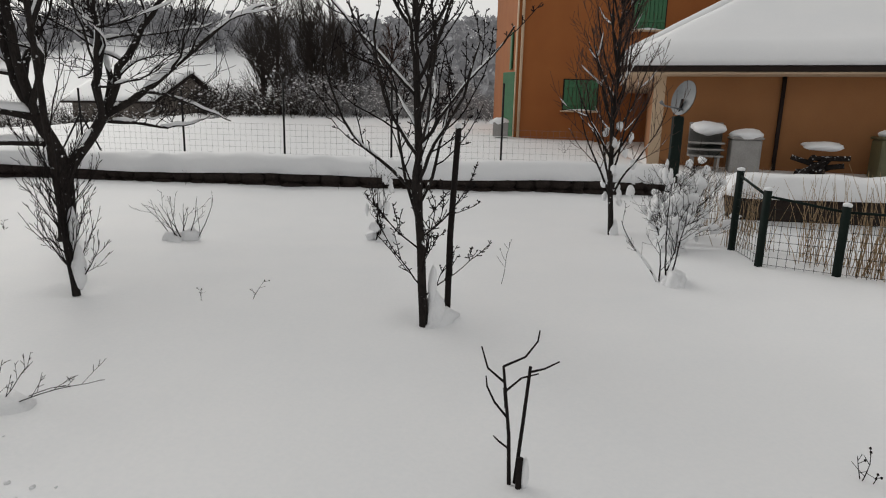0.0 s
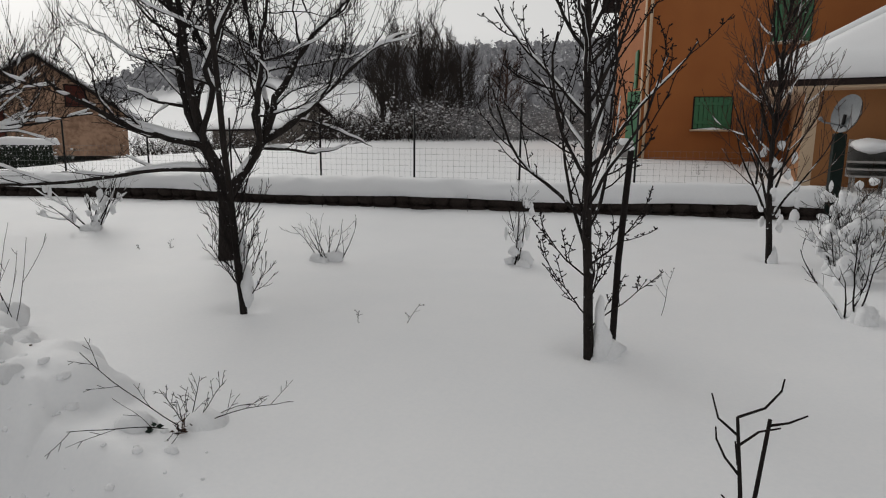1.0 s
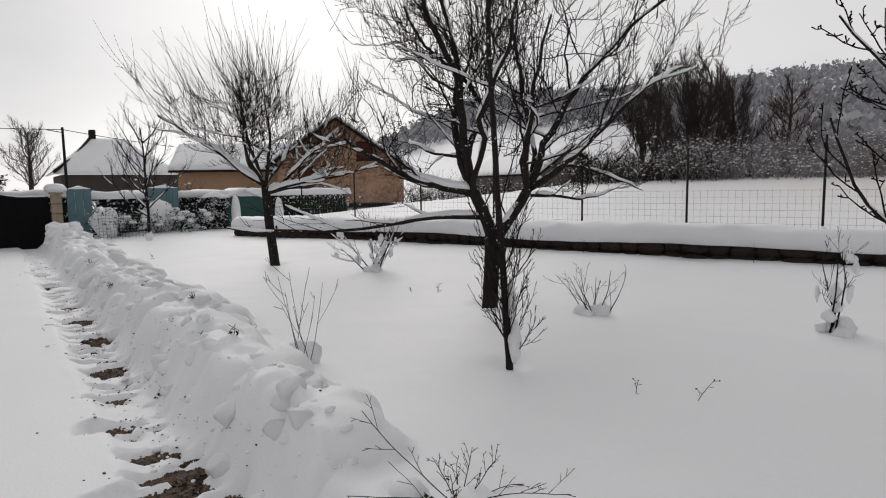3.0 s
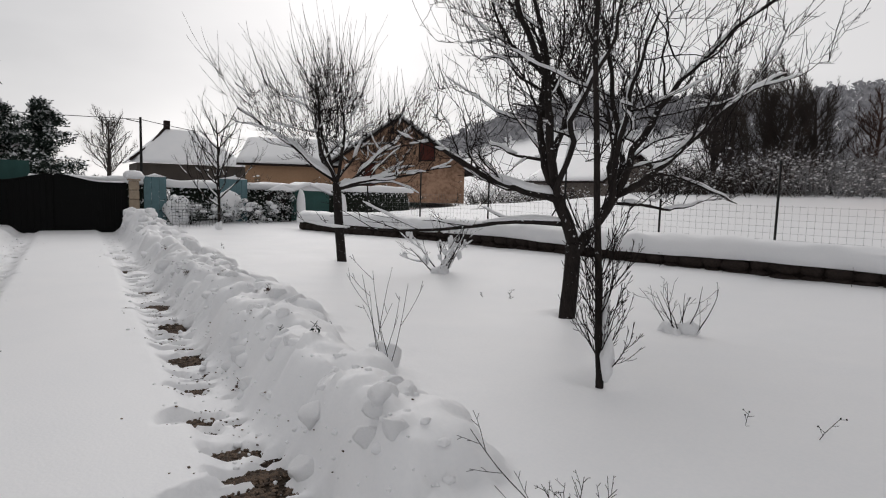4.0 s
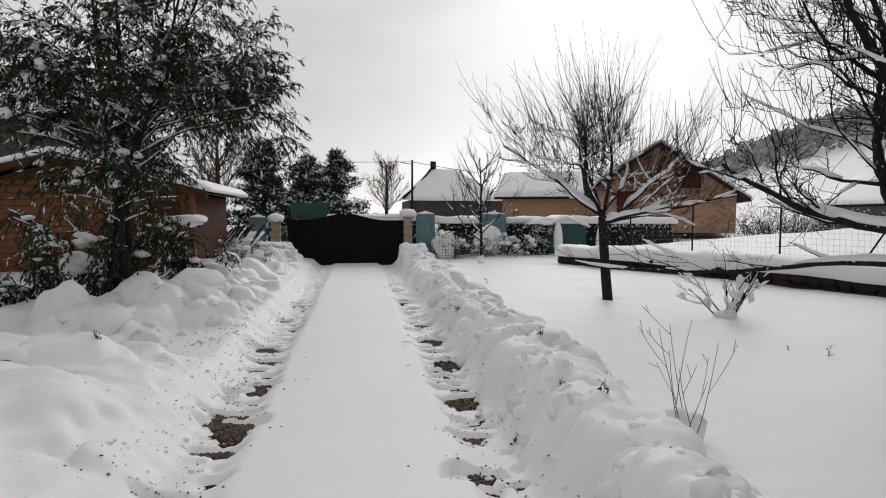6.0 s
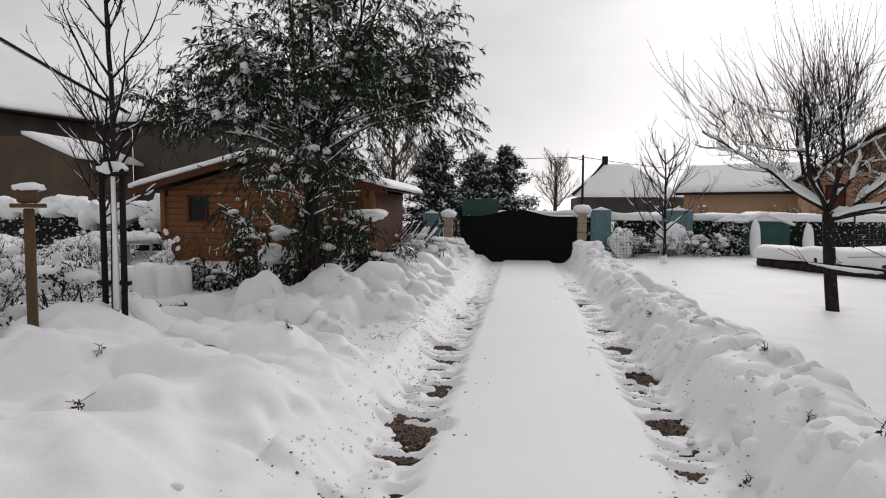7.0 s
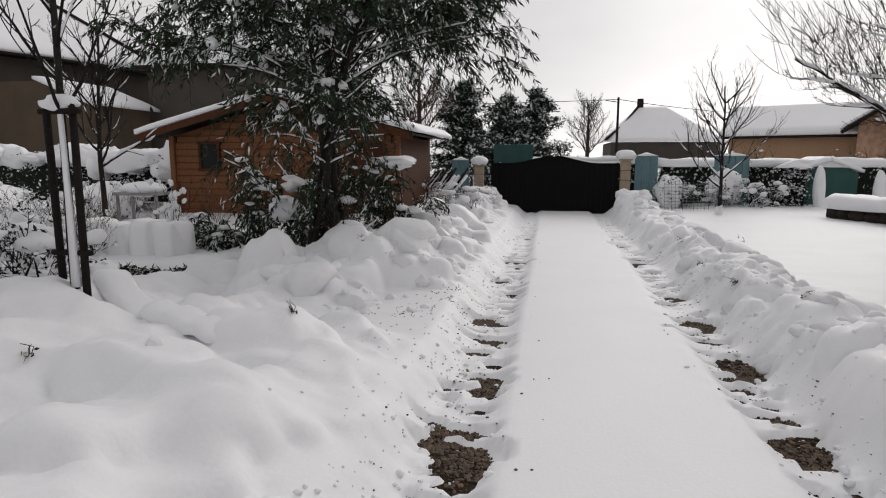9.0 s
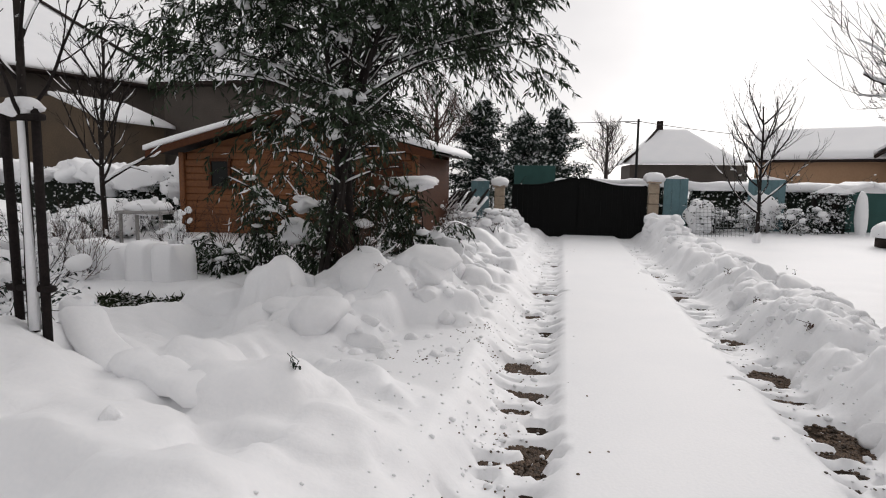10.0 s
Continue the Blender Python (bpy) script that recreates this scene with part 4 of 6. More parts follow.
shrub(-3.44, 6.58, 71, "low bare shrub fanning out of the snow", 9, 0.62, 45, (2, 2), 0.008, 0.6, blobs=5)
shrub(-7.55, 7.55, 73, "rounded bare shrub with clots of snow", 9, 1.0, 58, (4, 4), 0.012, 1.2, blobs=3, plaster=26)
shrub(-1.34, 6.95, 75, "spindly shrub with snow caught on its stems", 4, 1.0, 22, (4, 3), 0.009, 1.3, blobs=4, plaster=18)
shrub(-4.28, 3.49, 77, "wispy bent stems rising from the snow bank", 7, 0.78, 40, (1, 1), 0.0036, 0.2, blobs=3, wig=0.05)
low = thing("thorny_shrub", seat(-2.24, 2.69), "low thorny shrub with long arching stems half under snow", "shrub")
wood = Wood(79, 0.2, 0.02)
wood.least = 0.0016
for yaw, up, n, k in ((215, 40, 0.6, 2), (235, 22, 0.55, 1), (35, 28, 0.5, 3), (60, 20, 0.42, 3), (50, 48, 0.28, 4), (85, 60, 0.26, 4), (190, 55, 0.24, 4), (300, 25, 0.3, 3), (130, 30, 0.3, 3), (255, 65, 0.22, 4)):
    wood.grow((0, 0, 0.0), polar(yaw, up), n, 0.0032, 2, [2, k + 2], [40, 42], [0.3, 0.34], 0.13, -0.03, 0.3, 0.5)
wood.parts(low, twig_name="branchwork")
part("snow_cover", Mesh().blob((0.02, 0.05, 0.0), (0.14, 0.12, 0.07), 3, 0.35), SNOW_ROUGH, low)
leafy_bush(-2.42, 2.55, 80, "scrap of dark evergreen leaves in the snow", 0.12, 0.1, 160, LEAF_DARK, 0.15, "leafy_sprig", 0.035, 0.011, 5, 1)
leafy_tree()

# ---- neighbour's low wall and fence ----


def low_wall():
    wall = thing("wall_garden", (0, 0, 0), "low dark stone wall under a thick cap of snow", "wall", kind="structure")
    xs = np.linspace(-15.8, 2.95, 156)
    core = Mesh()
    for a, b in zip(xs[:-1], xs[1:]):
        m = (a + b) / 2
        core.box((m, wall_line(m) + 0.22, 0.16), (b - a + 0.01, 0.3, 0.72), rz=5.7 if m > -4.6 else -0.75)
    part("wall_core", core, STONE_DARK, wall, soft=False)
    cap = Mesh().sweep([(x, wall_line(x) + 0.26, 0.4 - 0.1 * float(smooth((-x - 9) / 6)) + 0.02 * math.sin(x * 1.3)) for x in np.linspace(-15.9, 3.0, 196)], 0.66, 0.3, 4, 0.22, 14, 0.2, 0.12, 0.55)
    part("snow_cap", cap, SNOW, wall, "thick rounded snow on the wall")
    rng, variants = random.Random(9), []
    for k in range(5):
        variants.append(Mesh().blob((0, 0, 0), (0.5, 0.5, 0.5), k + 60, 0.16, 2).data("wall_stone", STONE_DARK, False))
    x = -15.7
    while x < 2.9:
        n = rng.uniform(0.22, 0.42)
        for z, h in ((0.17, 0.2), (0.34, 0.17)):
            ob = part("wall_stone", rng.choice(variants), STONE_DARK, wall)
            ob.matrix_basis = Matrix.LocRotScale((x + n / 2, wall_line(x) + rng.uniform(0.03, 0.07), z + rng.uniform(-0.02, 0.02)), Euler((0, 0, radians(5.7 if x > -4.6 else -0.75))), (n * 1.05, 0.22, h * 1.15))
        x += n * 0.97
    tail = thing("wall_terrace", (0, 0, 0), "dark stone terrace wall with deep snow on top", "wall", kind="structure")
    part("wall_core", Mesh().box((6.2, 9.25, 0.1), (6.0, 0.4, 0.66), 0.03), STONE_DARK, tail, soft=False)
    part("snow_cap", Mesh().sweep([(x, 9.2, 0.42) for x in np.linspace(3.1, 9.2, 50)], 0.75, 0.3, 8, 0.2, 14, 0.25, 0.15, 0.5), SNOW, tail)


def mesh_panel(p, q, high, step, wire, mat, parent, name="mesh_panel"):
    """Welded wire between two posts, from foot p to foot q."""
    p, q = np.array(p, float), np.array(q, float)
    m, n = Mesh(), np.linalg.norm(q[:2] - p[:2])
    for k in range(int(n / step) + 1):
        c = p + (q - p) * (k * step / n)
        m.tube([c, c + [0, 0, high]], [wire, wire], 3)
    for k in range(int(high / step) + 1):
        m.tube([p + [0, 0, k * step], q + [0, 0, k * step]], [wire, wire], 3)
    return part(name, m, mat, parent)


def wire_fence():
    f = thing("wire_fence", (0, 0, 0), "wire mesh fence on thin dark posts above the low wall", "fence")
    posts = [(-13.4, 1.1), (-11.4, 1.15), (-9.3, 1.15), (-7.4, 1.15), (-5.51, 1.15), (-3.74, 1.3), (-1.9, 1.4), (0.0, 1.4), (1.9, 1.2)]
    feet = []
    for x, h in posts:
        y = wall_line(x) + 0.57
        z = 0.58 - 0.1 * float(smooth((-x - 9) / 6))
        feet.append((x, y, z))
        part("post", Mesh().tube([(x, y, z - 0.3), (x, y, z + h)], [0.018, 0.018], 8), DARK_METAL, f)
        part("snow_cap", Mesh().blob((x, y, z + 0.02), (0.07, 0.07, 0.08), int(x * 7) % 50), SNOW_ROUGH, f)
    for p, q in zip(feet, feet[1:]):
        mesh_panel(np.add(p, (0, 0, 0.02)), np.add(q, (0, 0, 0.02)), 0.62, 0.1, 0.0016, WIRE, f)
    for sx in (-0.45, 0.4):
        part("brace", Mesh().tube([(-7.4 + sx, wall_line(-7.4) + 0.55, 0.55), (-7.4, wall_line(-7.4) + 0.57, 1.3)], [0.015, 0.015], 6), DARK_METAL, f)


def garden_gate_fence():
    f = thing("green_mesh_fence", (0, 0, 0), "dark green wire mesh fence with a small gate in the snow", "fence")
    feet = [((2.29, 6.54), 0.92), ((2.27, 5.85), 0.8), ((2.77, 5.55), 0.72), ((3.6, 5.25), 0.72), ((4.6, 4.9), 0.72)]
    for (x, y), top in feet:
        z = gz(x, y)
        part("post", Mesh().box((x, y, (z + top) / 2 - 0.1), (0.055, 0.055, top - z + 0.2), 0.008, 20), GREEN_METAL, f)
        part("snow_cap", Mesh().blob((x, y, top + 0.01), (0.035, 0.035, 0.022), int(x * 9)), SNOW_ROUGH, f)
    for (p, a), (q, b) in zip(feet, feet[1:]):
        zp, zq = gz(*p), gz(*q)
        g = mesh_panel((*p, zp - 0.05), (*q, zq - 0.05), min(a - zp, b - zq) + 0.0, 0.07, 0.0022, GREEN_METAL, f)
        part("top_rail", Mesh().tube([(*p, a - 0.05), (*q, b - 0.05)], [0.012, 0.012], 6), GREEN_METAL, f)


# ---- houses ----


def shutter_pair(x, z, w, h, parent, face_y=-0.03):
    """A closed pair of green boarded shutters on a wall that faces -y."""
    win = part("window", Mesh().box((x, face_y + 0.02, z + h / 2), (w + 0.06, 0.03, h + 0.06), 0.006), ROOF_EDGE, parent, "window closed with green shutters", soft=False)
    for k in range(8):
        bw = w / 8
        part("shutter_board", Mesh().box((x - w / 2 + (k + 0.5) * bw, face_y - 0.015, z + h / 2), (bw - 0.012, 0.03, h), 0.005), GREEN_PAINT, win, soft=False)
    for zz in (0.2, 0.8):
        part("shutter_rail", Mesh().box((x, face_y - 0.04, z + h * zz), (w - 0.04, 0.025, 0.09), 0.005), GREEN_PAINT, win, soft=False)
    part("window_sill", Mesh().box((x, face_y - 0.06, z - 0.05), (w + 0.16, 0.18, 0.05), 0.01), PLASTER_PALE, win, soft=False)
    part("snow_cap", Mesh().sweep([(x - w / 2 - 0.06, face_y - 0.08, z - 0.03), (x, face_y - 0.08, z - 0.03), (x + w / 2 + 0.06, face_y - 0.08, z - 0.03)], 0.16, 0.06, 3), SNOW, win)


def orange_house():
    h = thing("orange_house", pose(0.39, 19.2, 0.7, 0, 0, 4.5), "tall orange rendered house with green closed shutters", "house")
    part("wall", Mesh().box((5.5, 4.5, 3.1), (11.0, 9.0, 6.6), 0.01), RENDER_ORANGE, h, soft=False)
    part("corner_trim", Mesh().box((-0.006, 0.1, 3.1), (0.03, 0.24, 6.6)), PLASTER_PALE, h, soft=False)
    part("downpipe", Mesh().tube([(0.13, -0.06, -0.3), (0.13, -0.06, 6.2)], [0.045, 0.045], 8), PLASTER_PALE, h)
    shutter_pair(1.95, 1.08, 1.0, 0.86, h)
    shutter_pair(3.78, 3.42, 0.95, 1.15, h)
    shutter_pair(7.4, 3.42, 0.95, 1.15, h)
    side = part("shutter", Mesh().box((-0.05, 1.2, 2.85), (0.05, 0.5, 1.1), 0.01), GREEN_PAINT, h, soft=False)
    part("shutter", Mesh().box((-0.16, 0.35, 1.15), (0.05, 0.55, 2.0), 0.01, 35), GREEN_PAINT, h, soft=False)
    part("door", Mesh().box((-0.03, 0.9, 1.1), (0.08, 0.95, 2.1), 0.01), GREEN_PAINT, h, soft=False)
    roof = part("roof", Mesh().slab([(-0.7, -0.7, 6.2), (11.7, -0.7, 6.2), (11.7, 4.5, 8.4), (-0.7, 4.5, 8.4)], 0.2, 1).slab([(-0.7, 9.7, 6.2), (-0.7, 4.5, 8.4), (11.7, 4.5, 8.4), (11.7, 9.7, 6.2)], 0.2, 2), ROOF_EDGE, h)
    part("snow_cap", Mesh().slab([(-0.75, -0.75, 6.4), (11.75, -0.75, 6.4), (11.75, 4.5, 8.6), (-0.75, 4.5, 8.6)], 0.3, 1), SNOW, roof)
    b = thing("snowy_garden_box", (0, 0, 0), "small garden box with a pad of snow by the house", "box")
    part("body", Mesh().box((0.0, 18.8, 1.15), (0.45, 0.4, 0.4), 0.02), PLASTIC, b, soft=False)
    part("snow_cap", Mesh().blob((0.0, 18.8, 1.37), (0.3, 0.26, 0.12), 2), SNOW, b)


def garage():
    h = thing("garage_annex", pose(3.0, 13.2, 0.2, 0, 0, -12), "low orange annex with a deep snowy hipped roof", "house")
    part("wall", Mesh().box((5.0, 3.0, 1.0), (10.0, 6.0, 2.3), 0.01), RENDER_TAN, h, soft=False)
    part("corner_trim", Mesh().box((0.1, -0.006, 1.0), (0.22, 0.03, 2.3)), PLASTER_PALE, h, soft=False)
    part("downpipe", Mesh().tube([(2.3, -0.05, -0.3), (2.3, -0.05, 2.1)], [0.04, 0.04], 8), ROOF_EDGE, h)
    part("soffit", Mesh().box((4.85, 2.9, 2.13), (11.0, 7.1, 0.05), 0.01), PLASTER_PALE, h, soft=False)
    part("gutter", Mesh().box((4.85, -0.66, 2.19), (11.1, 0.09, 0.1), 0.02), ROOF_EDGE, h, soft=False)
    part("gutter", Mesh().box((-0.66, 2.9, 2.19), (0.09, 7.1, 0.1), 0.02), ROOF_EDGE, h, soft=False)
    e, r = 2.22, 4.5
    part("roof", Mesh().slab([(-0.65, -0.65, e), (10.4, -0.65, e), (10.4, 3.0, r), (2.9, 3.0, r)], 0.08, 5), ROOF_EDGE, h)
    snow = Mesh().slab([(-0.72, -0.72, e + 0.03), (10.4, -0.72, e + 0.03), (10.4, 3.0, r), (2.9, 3.0, r)], 0.3, 6, 24, 0.12, 0.04)
    snow.slab([(-0.72, 6.6, e + 0.03), (-0.72, -0.72, e + 0.03), (2.9, 3.0, r), (2.9, 3.02, r)], 0.3, 7, 20, 0.12, 0.04)
    part("snow_cap", snow, SNOW, h, "thick smooth snow on the roof")
    p = thing("dish_post", (2.83, 10.75, 0.15), "dark square post carrying a grey satellite dish", "post")
    part("post", Mesh().box((0, 0, 0.65), (0.16, 0.16, 1.4), 0.02), GREEN_METAL, p, soft=False)
    dish = Mesh()
    ring = [(0.0, 0.0, 0.0)]
    for rr, dz in ((0.1, 0.012), (0.19, 0.035), (0.28, 0.075)):
        ring += [(rr * math.cos(a), rr * math.sin(a), dz) for a in np.arange(20) * math.tau / 20]
    faces = [[0, 1 + i, 1 + (i + 1) % 20] for i in range(20)] + [[1 + k * 20 + i, 21 + k * 20 + i, 21 + k * 20 + (i + 1) % 20, 1 + k * 20 + (i + 1) % 20] for k in range(2) for i in range(20)]
    back_side = [(x, y, z - 0.012) for x, y, z in ring]
    dish.add(ring, faces).add(back_side, [f[::-1] for f in faces]).moved(pose(0.1, -0.02, 1.62, 78, 0, -68))
    d = part("dish", dish, DISH, p, "grey dish dusted with snow")
    part("arm", Mesh().tube([(0.06, -0.05, 1.45), (-0.28, -0.2, 1.5), (-0.36, -0.24, 1.56)], [0.012, 0.012, 0.03], 6), DISH, d)
    part("bracket", Mesh().tube([(0, 0, 1.3), (0.04, 0, 1.62)], [0.025, 0.025], 8), DARK_METAL, d)
    for k, (x, w, hh, name, mat, label) in enumerate(((3.85, 0.6, 0.75, "garden_chair_stack", PLASTIC, "stacked grey garden chairs under snow"), (4.5, 0.5, 0.65, "garden_table", PLASTIC, "grey plastic table on its side under snow"), (5.75, 0.7, 0.5, "log_heap", BARK, "jumbled heap of wood under snow"), (7.05, 1.0, 0.72, "storage_box", OLIVE, "olive garden storage box with a dome of snow"))):
        yy = 12.58 - 0.2126 * (x - 3)
        t = thing(name, pose(x, yy, gz(x, yy) - 0.05, 0, 0, -12), label, "garden store")
        m = Mesh()
        if name == "garden_chair_stack":
            for j in range(3):
                part("seat", Mesh().box((0, 0, 0.32 + 0.12 * j), (w, 0.5, 0.035), 0.01), mat, t, soft=False)
                part("backrest", Mesh().box((0, 0.24, 0.5 + 0.12 * j), (w, 0.035, 0.4), 0.01), mat, t, soft=False)
            for sx in (-0.22, 0.22):
                for sy in (-0.2, 0.2):
                    part("leg", Mesh().box((sx, sy, 0.16), (0.04, 0.04, 0.34), 0.005), mat, t, soft=False)
        elif name == "log_heap":
            r = random.Random(4)
            for j in range(9):
                a = r.uniform(0, 180)
                c = Vector((r.uniform(-0.25, 0.25), r.uniform(-0.15, 0.15), 0.05 + 0.04 * j))
                d = Vector((math.cos(radians(a)), 0.5 * math.sin(radians(a)), r.uniform(-0.3, 0.6))) * 0.28
                m.tube([c - d, c + d], [0.05, 0.045], 7)
        else:
            m.box((0, 0, hh / 2), (w, 0.55, hh), 0.03)
            m.box((0, 0, hh + 0.02), (w + 0.05, 0.6, 0.05), 0.02)
        if m.v:
            part("body", m, mat, t, soft=False)
        part("snow_cap", Mesh().blob((0, -0.02, hh + 0.08), (w * 0.53, 0.32, 0.12 if k != 2 else 0.08), k + 3, 0.2, 3), SNOW, t)


def gabled(name, m, w, d, eave, ridge, wall_mat, label, over=0.4, snow=0.25, kind="house", left=None, left_eave=None):
    """A house with its gable towards -y: width w, depth d. left, left_eave: a longer slope on that side."""
    h = thing(name, m, label, kind)
    xl, el = -(left or w / 2), eave if left_eave is None else left_eave
    me = Mesh()
    v = [(xl, 0, -0.5), (w / 2, 0, -0.5), (w / 2, 0, eave), (0, 0, ridge), (xl, 0, el)]
    me.add(v + [(x, d, z) for x, y, z in v], [[0, 1, 2, 3, 4], [9, 8, 7, 6, 5], [1, 6, 7, 2], [5, 0, 4, 9], [2, 7, 8, 3], [3, 8, 9, 4], [0, 5, 6, 1]])
    part("wall", me, wall_mat, h, soft=False)
    roof, cap = Mesh(), Mesh()
    for s, half, ev in ((-1, -xl, el), (1, w / 2, eave)):
        k = (ridge - ev) / half
        lo, hi = (s * (half + over), ev - k * over), (0, ridge)
        q = [(lo[0], -over, lo[1]), (hi[0], -over, hi[1]), (hi[0], d + over, hi[1]), (lo[0], d + over, lo[1])]
        q = q if s < 0 else q[::-1]
        roof.slab([(x, y, z + 0.02) for x, y, z in q], 0.14, 3, 4, 0, 0.01)
        cap.slab([(x * 1.01, y + (0.1 if y < 0 else 0), z + 0.15) for x, y, z in q], snow, s + 5, 16, 0.15, 0.05)
    part("roof", roof, ROOF_EDGE, h, soft=False)
    part("snow_cap", cap, SNOW, h, "snow on the roof")
    return h


def window_at(h, x, z, w, hh, mat=None, y=-0.03):
    win = part("window", Mesh().box((x, y, z), (w, 0.06, hh), 0.01), mat or GLASS_DARK, h, soft=False)
    t = 0.06
    for cx, cz, sx, sz in ((x, z + hh / 2, w + 2 * t, t), (x, z - hh / 2, w + 2 * t, t), (x - w / 2, z, t, hh), (x + w / 2, z, t, hh)):
        part("window_frame", Mesh().box((cx, y - 0.03, cz), (sx, 0.07, sz), 0.008), ROOF_EDGE if mat else PLANK_DARK, win, soft=False)
    return win


def facing(x, y, z, target=(-1.2, 0.8)):
    """A pose at x, y whose -y side looks at the target."""
    a = math.degrees(math.atan2(y - target[1], x - target[0])) - 90
    return pose(x, y, z, 0, 0, a)


def chalet():
    m = facing(-26.4, 23.6, 1.0)
    h = gabled("stone_chalet", m, 7.4, 9, 1.5, 4.05, BRICK, "ochre stone gabled house with a long snowy roof", 0.6, 0.24, left=3.2, left_eave=1.85)
    window_at(h, 1.55, 2.35, 0.85, 1.0, SHUTTER_RED)
    window_at(h, -1.7, 0.9, 0.75, 1.5, SHUTTER_RED)
    wing = gabled("low_wing", m @ pose(-3.25, 3.4, 0, 0, 0, 90), 4.6, 5.4, 1.5, 2.75, FAR_WALL, "low wing with a snow-covered roof", 0.4, 0.25)
    c = gabled("field_cottage", facing(-19.0, 37.0, 1.0) @ pose(0, 0, 0, 0, 0, 40), 4.4, 8.5, 1.25, 2.7, GREY_WALL, "grey cottage with a snowy roof among hedges", 0.5, 0.2)


def cabin():
    h = thing("wooden_cabin", TO_DRIVE @ Matrix.Translation((-6.2, 11.0, 0.2)), "brown stained wooden cabin with a snow-covered gable roof", "cabin")
    w, d, eave, ridge = 5.3, 3.6, 1.62, 2.32
    slope = (ridge - eave) / (w / 2)
    for k in range(17):
        z0, z1 = -0.3 + k * 0.15, -0.3 + (k + 1) * 0.15
        half = w / 2 if z1 <= eave else max(0.1, (ridge - z1) / slope)
        part("plank", Mesh().box((0, 0, (z0 + z1) / 2), (2 * half, 0.06, 0.144), 0.012), PLANK, h, soft=False)
    gv_ = [(-w / 2, 0.035, -0.3), (w / 2, 0.035, -0.3), (w / 2, 0.035, eave + 0.02), (0, 0.035, ridge + 0.06), (-w / 2, 0.035, eave + 0.02)]
    part("gable_board", Mesh().add(gv_ + [(x, 0.07, z) for x, y, z in gv_], [[0, 1, 2, 3, 4], [9, 8, 7, 6, 5], [1, 6, 7, 2], [5, 0, 4, 9], [2, 7, 8, 3], [3, 8, 9, 4]]), PLANK, h, soft=False)
    # side and back walls are a darker brown than the front planks
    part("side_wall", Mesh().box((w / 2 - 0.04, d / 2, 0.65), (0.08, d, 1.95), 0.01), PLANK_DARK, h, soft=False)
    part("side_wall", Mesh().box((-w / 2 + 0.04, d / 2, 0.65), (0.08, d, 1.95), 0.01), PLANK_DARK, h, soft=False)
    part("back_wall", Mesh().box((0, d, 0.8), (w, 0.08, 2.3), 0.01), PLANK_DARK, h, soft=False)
    for x in (-w / 2, w / 2):
        part("corner_post", Mesh().box((x, -0.02, 0.65), (0.13, 0.13, 2.0), 0.015), PLANK, h, soft=False)
    roof, cap, fascia = Mesh(), Mesh(), Mesh()
    for s in (-1, 1):
        lo, hi = (s * (w / 2 + 0.48), eave - slope * 0.48 + 0.12), (0, ridge + 0.12)
        q = [(lo[0], -0.6, lo[1]), (hi[0], -0.6, hi[1]), (hi[0], d + 0.4, hi[1]), (lo[0], d + 0.4, lo[1])]
        q = q if s < 0 else q[::-1]
        roof.slab([(x, y, z) for x, y, z in q], 0.06, 3, 4, 0, 0.01)
        cap.slab([(x * 1.02, y, z + 0.06) for x, y, z in q], 0.17, s + 8, 20, 0.2, 0.04)
        part("fascia", Mesh().add([(lo[0], -0.61, lo[1] - 0.1), (hi[0], -0.61, hi[1] - 0.1), (hi[0], -0.61, hi[1] + 0.05), (lo[0], -0.61, lo[1] + 0.05), (lo[0], -0.57, lo[1] - 0.1), (hi[0], -0.57, hi[1] - 0.1), (hi[0], -0.57, hi[1] + 0.05), (lo[0], -0.57, lo[1] + 0.05)], [[0, 1, 2, 3], [7, 6, 5, 4], [0, 4, 5, 1], [3, 2, 6, 7], [0, 3, 7, 4], [1, 5, 6, 2]]), PLANK_DARK, h, soft=False)
    part("roof", roof, ROOF_EDGE, h, soft=False)
    part("snow_cap", cap, SNOW, h, "rounded snow on the cabin's roof")
    window_at(h, -1.72, 1.19, 0.46, 0.6, y=-0.04)
    window_at(h, 1.1, 1.0, 0.6, 0.5, y=-0.04)
    part("door", Mesh().box((2.0, -0.04, 0.6), (0.8, 0.05, 1.75), 0.01), PLANK_DARK, h, soft=False)


